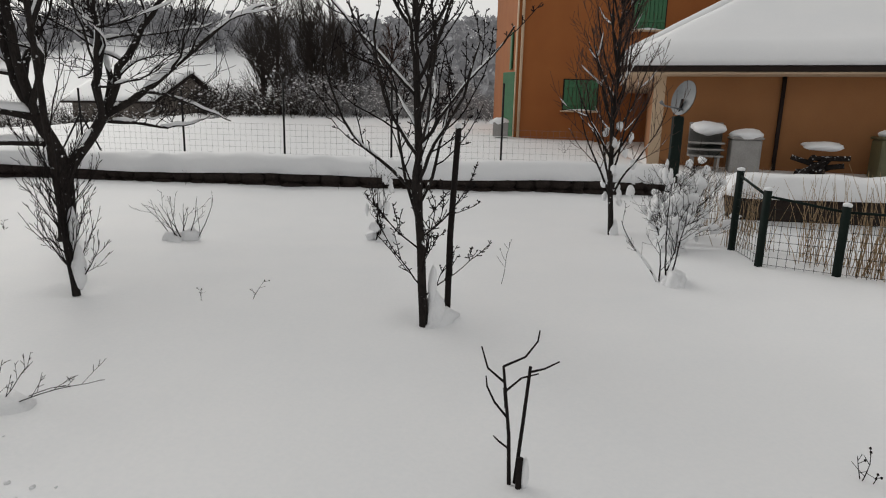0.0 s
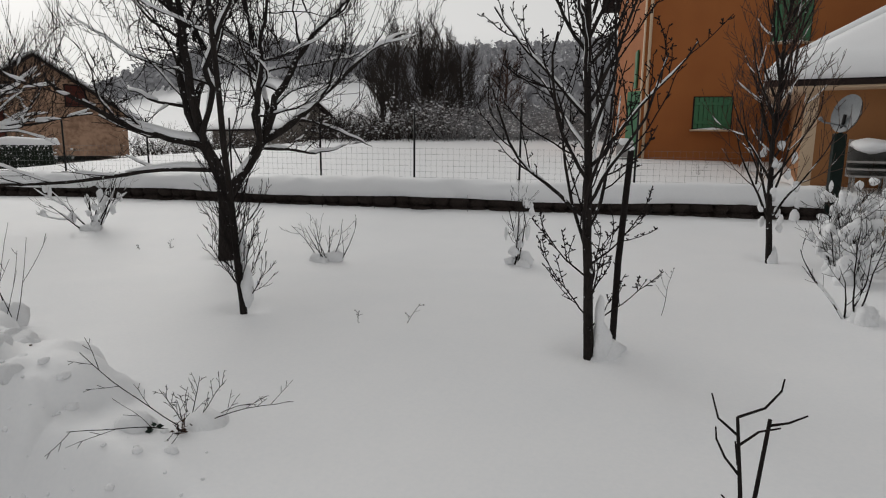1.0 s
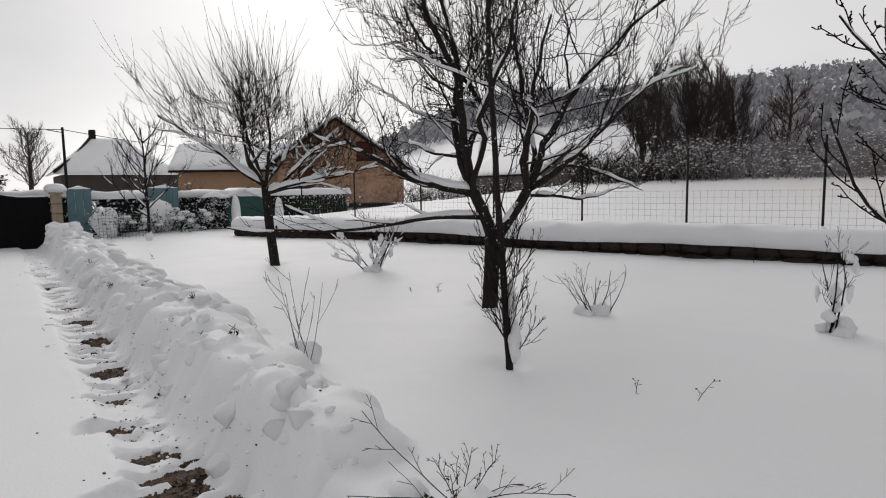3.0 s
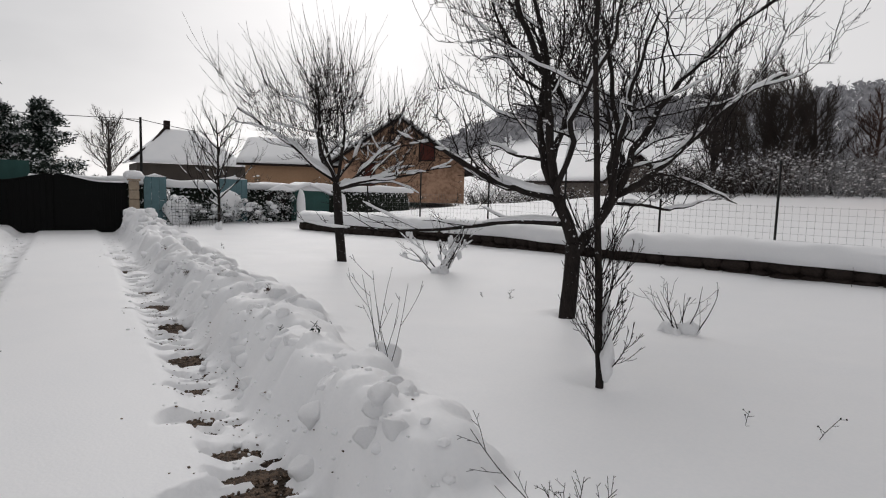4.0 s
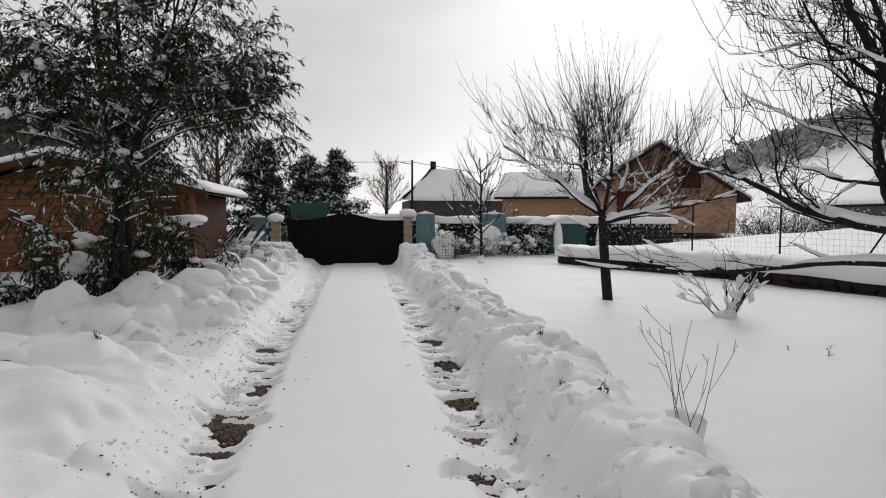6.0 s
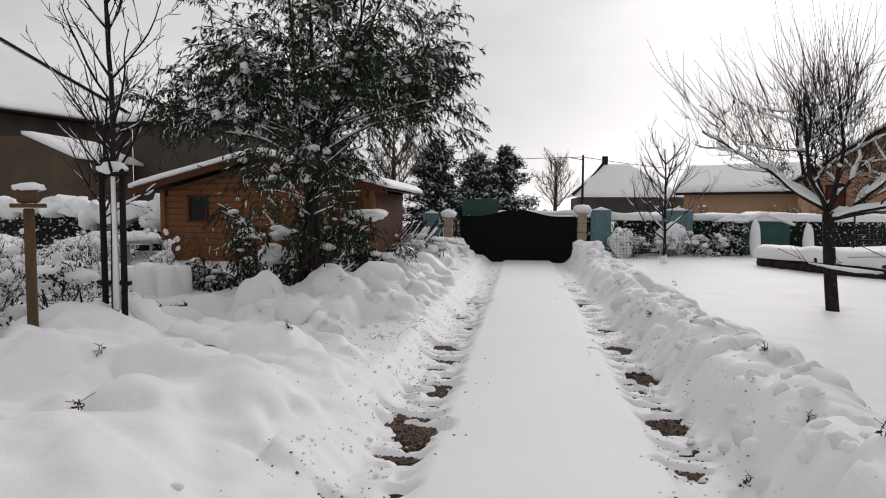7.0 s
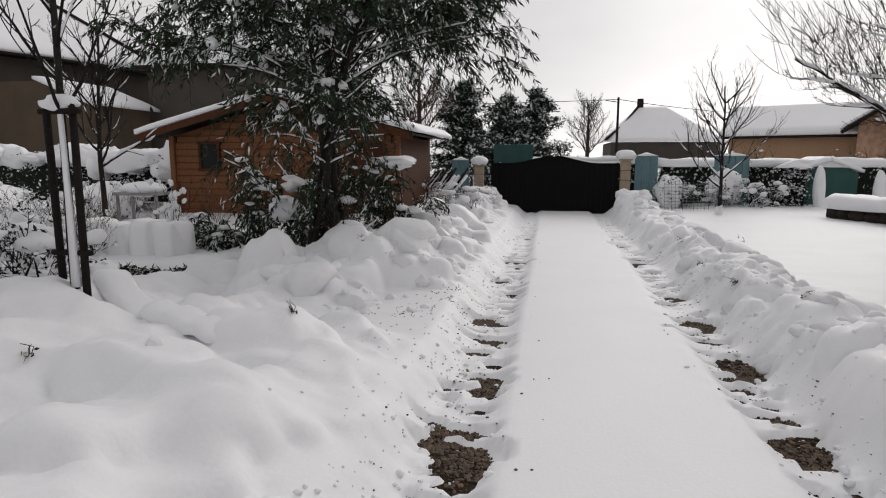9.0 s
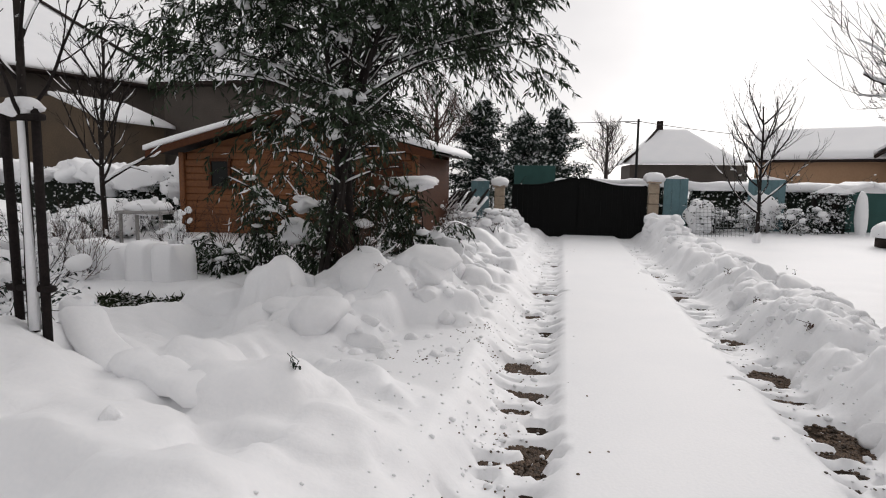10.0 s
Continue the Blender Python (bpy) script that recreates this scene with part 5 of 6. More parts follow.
def barns():
    """Farm buildings past the cabin."""
    h = thing("farm_barn", TO_DRIVE @ Matrix.Translation((-20.6, 20.5, 0.3)), "ochre barn wall with a sloping snowy roof edge", "barn")
    v = [(-3.2, 0, -0.5), (1.6, 0, -0.5), (1.6, 0, 3.35), (-0.4, 0, 4.2), (-3.2, 0, 4.2)]
    part("wall", Mesh().add(v + [(x, 4, z) for x, y, z in v], [[0, 1, 2, 3, 4], [9, 8, 7, 6, 5], [1, 6, 7, 2], [5, 0, 4, 9], [2, 7, 8, 3], [3, 8, 9, 4]]), BARN_WALL_TAN, h, soft=False)
    part("snow_cap", Mesh().slab([(-0.5, -0.3, 4.24), (2.0, -0.3, 3.2), (2.0, 4.3, 3.2), (-0.5, 4.3, 4.24)], 0.22, 3, 14, 0.15, 0.04), SNOW, h)
    # the long wall runs away from the garden; its roof ends in a hip
    big = thing("large_barn", Matrix(((-0.803, -0.596, 0, -38.7), (0.596, -0.803, 0, -12.3), (0, 0, 1, 0.3), (0, 0, 0, 1))), "wide grey barn with a vast snow-laden roof", "barn")
    part("wall", Mesh().box((-10, 6, 2.6), (20, 12, 6.2), 0.02), BARN_WALL, big, soft=False)
    part("eave", Mesh().box((-9.9, -0.4, 5.65), (20.6, 0.8, 0.14), 0.03), ROOF_EDGE, big, soft=False)
    part("snow_cap", Mesh().slab([(-20, -0.8, 5.7), (0.3, -0.8, 5.7), (-1.9, 10.3, 11.4), (-20, 10.3, 11.4)], 0.3, 4, 24, 0.15, 0.03).slab([(0.3, -0.8, 5.7), (0.3, 12, 5.7), (-1.9, 10.4, 11.4), (-1.9, 10.3, 11.4)], 0.3, 5, 14), SNOW, big)
    part("ridge_tiles", Mesh().tube([(-1.9, 10.3, 11.7), (-0.8, 4.75, 8.8), (0.3, -0.8, 5.95)], [0.09, 0.09, 0.09], 7), ROOF_EDGE, big)
    g = thing("tall_barn", TO_DRIVE @ Matrix.Translation((-15.2, 25.0, 0.3)), "dark grey windowless barn end with snow on its roof", "barn")
    part("wall", Mesh().box((0, 4, 2.4), (8.2, 8, 5.6), 0.02), BARN_WALL, g, soft=False)
    part("eave", Mesh().box((0, -0.3, 5.25), (8.8, 0.7, 0.18), 0.03), ROOF_EDGE, g, soft=False)
    part("snow_cap", Mesh().slab([(-4.5, -0.7, 5.35), (4.5, -0.7, 5.35), (4.5, 4.5, 8.2), (-1.0, 4.5, 8.2)], 0.25, 6, 20, 0.15, 0.03), SNOW, g)
    k = thing("barn_lean_to", TO_DRIVE @ Matrix.Translation((-26.6, 20.5, 0.3)), "ochre lean-to with a snowy roof", "barn")
    part("wall", Mesh().box((-1.5, 1.5, 1.1), (5.5, 3, 2.6), 0.02), BARN_WALL_TAN, k, soft=False)
    part("snow_cap", Mesh().slab([(-4.6, -0.5, 2.4), (1.6, -0.5, 3.5), (1.6, 3.2, 3.7), (-4.6, 3.2, 2.6)], 0.22, 9, 14), SNOW, k)


def drive_gate():
    g = thing("drive_gate", TO_DRIVE @ Matrix.Translation((-0.19, 15.9, 0)), "black double drive gate with an arched top", "gate")
    def top(x):
        return 1.19 + 0.2 * (0.5 + 0.5 * math.cos(math.pi * min(1, abs(x) / 1.25)))
    for s in (-1, 1):
        leaf = part("gate_leaf", Mesh().box((s * 0.92, 0.03, -0.17), (1.72, 0.05, 0.1), 0.01), GATE_BLACK, g, soft=False)
        n = 12
        for k in range(n):
            a, b = s * (0.03 + k * 1.76 / n), s * (0.03 + (k + 1) * 1.76 / n - 0.006)
            v = [(a, 0, -0.2), (b, 0, -0.2), (b, 0, top(b)), (a, 0, top(a)), (a, 0.03, -0.2), (b, 0.03, -0.2), (b, 0.03, top(b)), (a, 0.03, top(a))]
            f = [[0, 1, 2, 3], [7, 6, 5, 4], [0, 4, 5, 1], [3, 2, 6, 7], [0, 3, 7, 4], [1, 5, 6, 2]]
            part("gate_board", Mesh().add(v, f if s > 0 else [q[::-1] for q in f]), GATE_BLACK, leaf, soft=False)
        part("top_rail", Mesh().tube([(s * x, 0.0, top(x) + 0.01) for x in np.linspace(0.02, 1.79, 14)], [0.026] * 14, 6), GATE_BLACK, leaf)
    xs_ = np.linspace(-1.8, 1.8, 37)
    sv = [(x, 0.035, -0.2) for x in xs_] + [(x, 0.035, top(x)) for x in xs_]
    part("backing_sheet", Mesh().add(sv + [(x, 0.05, z) for x, y, z in sv], [[i, i + 1, i + 38, i + 37] for i in range(36)] + [[i + 74, i + 111, i + 112, i + 75] for i in range(36)] + [[i + 37, i + 38, i + 112, i + 111] for i in range(36)]), GATE_BLACK, g, soft=False)
    part("snow_cap", Mesh().sweep([(x, 0.0, top(x) + 0.025) for x in np.linspace(0.35, 1.75, 24)], 0.06, 0.03, 2, 0.6), SNOW, g)
    for x, hh in ((-2.15, 1.12), (1.98, 1.28)):
        p = thing("gate_pillar", TO_DRIVE @ Matrix.Translation((x - 0.19 + 0.0, 15.95, 0)), "beige stone gate pillar with a cushion of snow", "pillar", "gate pillars")
        r = random.Random(int(hh * 100))
        for k in range(6):
            part("stone", Mesh().box((0, 0, -0.35 + (k + 0.5) * (hh + 0.35) / 6), (0.27, 0.28, (hh + 0.35) / 6 - 0.01), 0.015, r.uniform(-2, 2)), PILLAR, p, soft=False)
        part("capstone", Mesh().box((0, 0, hh + 0.03), (0.34, 0.36, 0.06), 0.015), PILLAR, p, soft=False)
        part("snow_cap", Mesh().blob((0, 0, hh + 0.15), (0.27, 0.26, 0.15), int(hh * 10), 0.15, 3), SNOW, p)
    for x, w, z0, z1, lab in ((-2.9, 0.52, -0.2, 1.3, "weathered turquoise panel beside the gate"), (2.36, 0.62, -0.2, 1.42, "weathered turquoise panel beside the gate"), (4.6, 0.9, -0.1, 1.42, "turquoise garden panel under snow"), (-4.3, 0.4, -0.1, 0.9, "turquoise garden panel under snow")):
        p = thing("fence_panel", TO_DRIVE @ Matrix.Translation((x, 16.0, 0)), lab, "panel", "turquoise panels")
        n = max(2, int(w / 0.16))
        for k in range(n):
            part("board", Mesh().box((-w / 2 + (k + 0.5) * w / n, 0, (z0 + z1) / 2), (w / n - 0.006, 0.05, z1 - z0), 0.008), TEAL, p, soft=False)
        part("snow_cap", Mesh().sweep([(-w / 2, 0, z1), (0, 0, z1), (w / 2, 0, z1)], 0.13, 0.09, 4, 0.3), SNOW, p)
    s = thing("garden_shed", TO_DRIVE @ Matrix.Translation((7.3, 16.6, 0)), "dark teal garden shed with a shallow snowy gable", "shed")
    v = [(-0.75, 0, -0.2), (0.75, 0, -0.2), (0.75, 0, 0.95), (0, 0, 1.25), (-0.75, 0, 0.95)]
    part("wall", Mesh().add(v + [(x, 1.4, z) for x, y, z in v], [[0, 1, 2, 3, 4], [9, 8, 7, 6, 5], [1, 6, 7, 2], [5, 0, 4, 9], [2, 7, 8, 3], [3, 8, 9, 4]]), TEAL_DARK, s, soft=False)
    part("snow_cap", Mesh().slab([(-0.85, -0.1, 0.96), (0, -0.1, 1.28), (0, 1.5, 1.28), (-0.85, 1.5, 0.96)], 0.14, 1).slab([(0, -0.1, 1.28), (0.85, -0.1, 0.96), (0.85, 1.5, 0.96), (0, 1.5, 1.28)], 0.14, 2), SNOW, s)
    gp = thing("green_screen", TO_DRIVE @ Matrix.Translation((-1.5, 18.5, 0)), "dark teal windbreak sheet behind the gate", "screen")
    part("sheet", Mesh().box((0, 0, 0.8), (1.3, 0.04, 2.0), 0.01), TEAL_DARK, gp, soft=False)
    l = thing("wire_trellis", TO_DRIVE @ Matrix.Translation((3.2, 14.6, 0)) @ pose(0, 0, 0, -14, 0, 0), "white wire trellis leaning in the snow", "trellis")
    mesh_panel((-0.55, 0, -0.2), (0.55, 0, -0.2), 0.95, 0.09, 0.005, WIRE, l, "wire_mesh")


low_wall()
wire_fence()
garden_gate_fence()
orange_house()
garage()
chalet()
cabin()
barns()
drive_gate()

# ---- the distance ----


def far_tree(name, x, y, seed, label, high, spread, mat, trunk=0.16, base=None, dense=7):
    t = thing(name, Vector((x, y, (gz(x, y) if base is None else base) - 0.1)), label, "tree")
    w = Wood(seed, 0, 1)
    w.left = 3600
    w.least = 0.0065
    pts, dirs, radii = w.limb((0, 0, -0.1), (0, 0, 1), high, trunk, 0.03, 0.02, 0.02, 0.5)
    w.lay(pts, radii)
    for k in range(16):
        f = 0.22 + 0.75 * k / 16
        w.grow(pts[int(f * (len(pts) - 1))], polar(k * 137.5, 38), spread * (1.25 - 0.75 * f), trunk * 0.22, 2, [dense + 3, dense + 4], [36, 38], [0.45, 0.5], 0.12, 0.09, 0.12, 0.3)
    me = w.bark
    me.add(np.concatenate(w.twig.v), [f for f in w.twig.f]) if w.twig.v else None
    tagged(part("trunk", me, mat, t), kind="stuff")
    return t


def conifer(x, y, seed, high, wide, label):
    t = thing("conifer_tree", Vector((x, y, gz(x, y))), label, "tree")
    rng = random.Random(seed)
    part("trunk", Mesh().tube([(0, 0, -0.2), (0, 0, high)], [0.2, 0.03], 7), BARK, t)
    leaf, frost = Mesh(), Mesh()
    for k in range(85):
        f = (k + rng.random()) / 85
        a, n = rng.uniform(0, 6.28), wide * (1.05 - f) ** 0.8 * rng.uniform(0.45, 1.15)
        for j in range(7):
            s = (j + 1) / 7
            c = (math.cos(a) * n * s, math.sin(a) * n * s, high * (0.1 + 0.9 * f) - 0.18 * n * s + 0.25 * s * s)
            leaf_cloud(rng, leaf, frost, c, 0.26, 20, 0.24, 0.04, 0.0, 0.06)
            leaf_cloud(rng, frost, frost, (c[0], c[1], c[2] + 0.16), 0.16, 3, 0.2, 0.05, 0.0, 0.5)
    part("crown", leaf, LEAF_DARK, t, soft=False)
    part("snow_cover", frost, FROST, t, soft=False)


def far_house():
    h = thing("far_house", TO_DRIVE @ Matrix.Translation((9.2, 51.0, 0.8)), "distant house with a hipped roof white with snow", "house")
    part("wall", Mesh().box((0, 4, 0.6), (9.0, 8, 2.6), 0.05), BARN_WALL, h, soft=False)
    e, r = 1.9, 5.0
    cap = Mesh().slab([(-5, -0.6, e), (4.4, -0.6, e), (0.4, 4, r), (-1.8, 4, r)], 0.15, 2, 16, 0.1, 0.02)
    cap.slab([(-5, 8.6, e), (-5, -0.6, e), (-1.8, 4, r), (-1.8, 4.02, r)], 0.15, 3, 12, 0.1, 0.02)
    part("roof", cap, SNOW, h, "smooth snow on the hipped roof")
    part("ridge_tiles", Mesh().tube([(-1.8, 4, r + 0.22), (-3.4, 1.7, 3.35), (-5, -0.6, e + 0.2)], [0.12] * 3, 6), ROOF_EDGE, h)
    part("chimney", Mesh().box((-1.75, 4, r + 0.35), (0.5, 0.5, 0.8), 0.04), ROOF_EDGE, h, soft=False)
    p = thing("utility_pole", TO_DRIVE @ Matrix.Translation((4.4, 43.7, 0)), "dark utility pole with cables against the sky", "pole")
    part("pole", Mesh().tube([(0, 0, 0), (0, 0, 5.65)], [0.11, 0.08], 8), DARK_METAL, p)
    part("lamp_arm", Mesh().tube([(0, 0, 5.3), (-0.9, 0, 5.45)], [0.03, 0.03], 6), DARK_METAL, p)
    for x1, z1 in ((-30, 5.9), (14, 4.3)):
        part("cable", Mesh().tube([(x1 * s, 3 * s, 5.5 + (z1 - 5.5) * s - 0.9 * s * (1 - s)) for s in np.linspace(0, 1, 12)], [0.022] * 12, 4), DARK_METAL, p)


def woods():
    """The wooded hill: many small bare trees as one mass."""
    rng = random.Random(77)
    m = Mesh()
    spots = []
    for _ in range(9000):
        yaw = rng.uniform(-50, 53)
        d = rng.uniform(150, 330) if rng.random() < 0.7 else rng.uniform(75, 160)
        if yaw > 19 and d < 165:
            d = rng.uniform(165, 330)
        spots.append((-d * math.sin(radians(yaw)), d * math.cos(radians(yaw))))
    for (x, y), z in zip(spots, height(*np.array(spots).T)):
        h, w = rng.uniform(3.5, 6.5), rng.uniform(1.3, 2.4)
        verts, faces = [], []
        for k in range(9):
            d = np.array([rng.gauss(0, 1), rng.gauss(0, 1), rng.gauss(0, 1)])
            d /= np.linalg.norm(d)
            c = np.array([x, y, z + h * 0.5]) + d * np.array([w, w, h * 0.5]) * rng.uniform(0.3, 1)
            a, b = np.array([rng.gauss(0, 1), rng.gauss(0, 1), rng.gauss(0, 0.6)]), np.array([rng.gauss(0, 0.5), rng.gauss(0, 0.5), 1.2])
            i, q = len(verts), rng.uniform(0.3, 0.75)
            verts += [c - a * q, c - b * q * 0.8, c + a * q * 0.8, c + b * q]
            faces.append([i, i + 1, i + 2, i + 3])
        m.add(verts, faces)
    tagged(part("hill_woods", m, WOODS, soft=False), "grey leafless woods on the hillside, haze put into their colour", "woods", kind="stuff")


def hedge_row(name, pts, high, seed, label, count=1400, leaf=None, wide=0.8):
    """Scrub with snow: twigs and leaves along a line, one mass."""
    rng = random.Random(seed)
    twigs, white = Mesh(), Mesh()
    pts = [Vector(p) for p in pts]
    feet = []
    for _ in range(count):
        i = rng.randrange(len(pts) - 1)
        feet.append(pts[i].lerp(pts[i + 1], rng.random()) + Vector((rng.gauss(0, wide), rng.gauss(0, wide), 0)))
    for p, z in zip(feet, height([p.x for p in feet], [p.y for p in feet])):
        p.z = z
        h = high * rng.uniform(0.3, 1.0) * (0.45 + 1.1 * float(vnoise(np.array([p.x * 0.45]), np.array([p.y * 0.45]), seed)[0]))
        lean = Vector((rng.gauss(0, 0.35), rng.gauss(0, 0.35), 1)) * h
        mid = p + lean * 0.5 + Vector((rng.gauss(0, 0.1), rng.gauss(0, 0.1), 0)) * high
        r = rng.uniform(0.008, 0.02)
        twigs.tube([p, mid, p + lean], [r, r * 0.8, r * 0.4], 3)
        for _ in range(4):
            q = p + lean * rng.uniform(0.2, 1)
            e = q + Vector((rng.gauss(0, 1), rng.gauss(0, 1), rng.uniform(0.1, 1))).normalized() * 0.3 * high
            twigs.tube([q, e], [r * 0.6, r * 0.3], 3)
            if rng.random() < 0.5:
                v, f = ball(1)
                s = rng.uniform(0.012, 0.045) * high ** 0.5
                c = q.lerp(e, rng.random())
                white.add(v * np.array([s * 1.3, s * 1.3, s * 0.7]) * rng.uniform(0.7, 1.2) + np.array(c), f)
    ob = thing(name, (0, 0, 0), label, "scrub", kind="stuff")
    tagged(part("twigs", twigs, leaf or FAR_TWIG, ob), kind="stuff")
    tagged(part("snow_cover", white, SNOW_ROUGH, ob), kind="stuff")


for fx, fy, fs, fh, fw in ((-11.8, 32.6, 101, 6.0, 3.0), (-9.7, 33.4, 102, 6.2, 2.9), (-13.0, 33.8, 105, 5.0, 2.7), (-10.8, 34.6, 115, 6.4, 2.8), (-8.6, 34.8, 116, 5.4, 2.5)):
    far_tree("bare_ash_tree", fx, fy, fs, "dense dark bare tree beyond the fields", fh, fw, FAR_TWIG, 0.2, 0.9, 9)
far_tree("rusty_bare_tree", -6.1, 34.4, 103, "reddish bare tree with a rounded crown", 5.0, 2.0, RED_TWIG, 0.16, 1.0)
far_tree("round_bare_tree", -49.9, 16.2, 104, "round bare tree on the skyline", 5.2, 2.6, FAR_TWIG, 0.2, 0.5)
far_tree("round_bare_tree", -40.5, 5.0, 106, "tangled bare tree behind the gate", 5.0, 2.4, FAR_TWIG, 0.2, 0.5)
far_tree("round_bare_tree", -34, 2.2, 107, "tangled bare tree behind the gate", 5.6, 2.4, RED_TWIG, 0.2, 0.5)
conifer(-39.0, 9.4, 111, 4.9, 3.1, "broad dark conifer laden with snow")
conifer(-37.0, 4.9, 113, 5.0, 3.4, "tall grey-green conifer dusted with snow")
conifer(-37.5, 7.3, 112, 4.3, 3.0, "broad dark conifer laden with snow")
far_house()
woods()
hedge_row("field_scrub", [(-24, 28, 0), (-18, 31, 0), (-12, 31, 0), (-9, 31.5, 0)], 1.6, 121, "tangled dark scrub along the field's edge", 1500, None, 1.2)
hedge_row("frosted_scrub", [(-9.5, 32, 0), (-5, 33, 0), (0, 33, 0), (6, 33, 0)], 1.7, 124, "frosted grey bushes along the field's edge", 1900, FROST_TWIG, 1.6)
hedge_row("garden_hedge", [at(2.6, 17.5), at(6, 18), at(9, 19), at(13, 21)], 1.25, 122, "snowy hedge behind the garden panels", 700, LEAF_DARK, 0.5)
hedge_row("garden_hedge", [at(-3, 17.8), at(-1, 18.5), at(2.5, 18.2)], 1.15, 123, "snowy hedge behind the gate", 300, LEAF_DARK, 0.4)

# ---- the bed beside the drive ----


def seat_at(v, u, dz=-0.04):
    p = at(v, u)
    return seat(p.x, p.y, dz)


def staked_tree():
    p = seat_at(-3.37, 1.6, 0)
    t = thing("staked_tree", p, "young bare tree tied between dark stakes", "tree")
    w = Wood(201, 0.5, 0.006)
    pts, dirs, radii = w.limb((0, 0, -0.1), (0, 0, 1), 3.2, 0.03, 0.012, 0.02, 0.02)
    w.lay(pts, radii)
    for k in range(13):
        i = 6 + int(k * 9 / 13)
        w.grow(pts[i], polar(k * 137.5, 50), 0.95 - 0.03 * k, 0.012, 2, [3, 4], [40, 35], [0.35, 0.5], 0.09, 0.1, 0.2, 0.3)
    w.parts(t)
    s = thing("tree_stakes", p, "pair of dark wooden stakes with snow on their cross-tie", "stake")
    for x, y, lean in ((-0.03, -0.085, 0.01), (0.03, 0.085, -0.01)):
        part("post", Mesh().tube([(x, y, -0.3), (x + lean, y, 0.6), (x + lean * 2, y, 1.18)], [0.025, 0.025, 0.023], 8), TWIG, s)
    for z in (0.22, 1.12):
        part("cross_tie", Mesh().box((0, 0, z), (0.3, 0.05, 0.035), 0.008, 72), TWIG, s)
    part("snow_cap", Mesh().blob((0, 0, 1.17), (0.045, 0.1, 0.045), 5, 0.35, 3), SNOW_ROUGH, s)
    part("snow_strip", Mesh().tube([(0.04, 0.03, 0.0), (0.035, 0.025, 0.6), (0.03, 0.02, 1.1)], [0.032, 0.02, 0.018], 6), SNOW_ROUGH, s)


def bird_feeder():
    p = seat_at(-3.6, 1.0, 0)
    t = thing("bird_feeder", p, "brown wooden post with a snow-capped bird table", "bird feeder")
    h = 1.4 - p.z
    part("post", Mesh().box((0, 0, h / 2 - 0.15), (0.07, 0.07, h + 0.2), 0.008, 25), POST_WOOD, t, soft=False)
    part("tray", Mesh().box((0, 0, h - 0.03), (0.26, 0.22, 0.03), 0.005, 25), POST_WOOD, t, soft=False)
    part("house", Mesh().box((0.01, 0, h + 0.04), (0.15, 0.13, 0.1), 0.008, 25), POST_WOOD, t, soft=False)
    part("snow_cap", Mesh().blob((0, 0, h + 0.1), (0.1, 0.09, 0.035), 3, 0.3, 3), SNOW, t)


staked_tree()
bird_feeder()
young_tree("bare_sapling", *at(-7.5, 7.0).xy, 203, "bare young tree with one long snow-laden bough", 3.4, 0.05, 14, 50, 1.4, 0.9, lift=0.1, first=0.4)
bough = thing("fallen_bough", at(-7.5, 7.0, 1.2), "snow-laden bough reaching out from the young tree", "branch")
wb = Wood(207, 1.6, 0.004)
wb.grow((0, 0, 0), np.array(VX) * 0.9 - np.array(UX) * 0.2 + np.array([0, 0, 0.45]), 1.1, 0.02, 1, [3], [35], [0.35], 0.12, 0, 0.4, 0.4)
wb.parts(bough, bark_name="stem")
young_tree("thin_bare_tree", *at(-5.2, 1.0).xy, 205, "thin bare tree behind the bird table", 2.3, 0.02, 12, 48, 0.8, 0.7, lift=0.1, first=0.3)

# evergreen undergrowth round the many-stemmed tree
weeping_bush(-3.6, 6.1, 211, 1.95, 13, "dark evergreen bowed to the ground under clumps of snow", 20, 0.08, ((0.15, -0.3, 0.62, 0.26, 0.22, 0.16), (-0.1, -0.2, 0.95, 0.16, 0.14, 0.1)))
weeping_bush(-4.4, 6.0, 212, 1.0, 9, "low evergreen bush trailing over the snow", 34, 0.14)
weeping_bush(-2.4, 6.3, 213, 1.3, 7, "small evergreen bush arched under a roof of snow", 22, 0.1, ((0.0, 0.0, 1.12, 0.34, 0.3, 0.09),))
weeping_bush(-4.95, 6.0, 214, 0.6, 7, "low evergreen bush trailing over the snow", 45, 0.18)
for v, u, seed, size, high, n in ((-2.3, 8.6, 221, 0.4, 0.5, 420), (-2.6, 10.3, 222, 0.4, 0.5, 420), (-2.5, 12.2, 223, 0.5, 0.6, 460), (-3.2, 13.6, 224, 0.6, 0.75, 520), (-1.9, 13.4, 225, 0.35, 0.45, 300), (-2.0, 11.2, 226, 0.35, 0.4, 300), (-3.4, 9.2, 227, 0.5, 0.6, 400)):
    leafy_bush(*at(v, u).xy, seed, "withered reddish bush speckled with snow", size, high, n, LEAF_RED, 0.55, "withered_bush", 0.04, 0.011, blobs=7, group="bushes along the bank")
for v, u, seed, size, high, n in ((-4.3, 0.75, 231, 0.45, 0.75, 600), (-4.0, 1.7, 232, 0.35, 0.6, 500), (-5.0, 1.9, 233, 0.55, 0.7, 600), (-5.9, 3.4, 234, 0.6, 0.8, 600), (-4.9, 3.0, 236, 0.45, 0.55, 400)):
    leafy_bush(*at(v, u).xy, seed, "leggy bush with dark leaves and snow", size, high, n, LEAF_DARK, 0.45, "leggy_bush", 0.05, 0.012, blobs=8, group="bushes behind the bed")
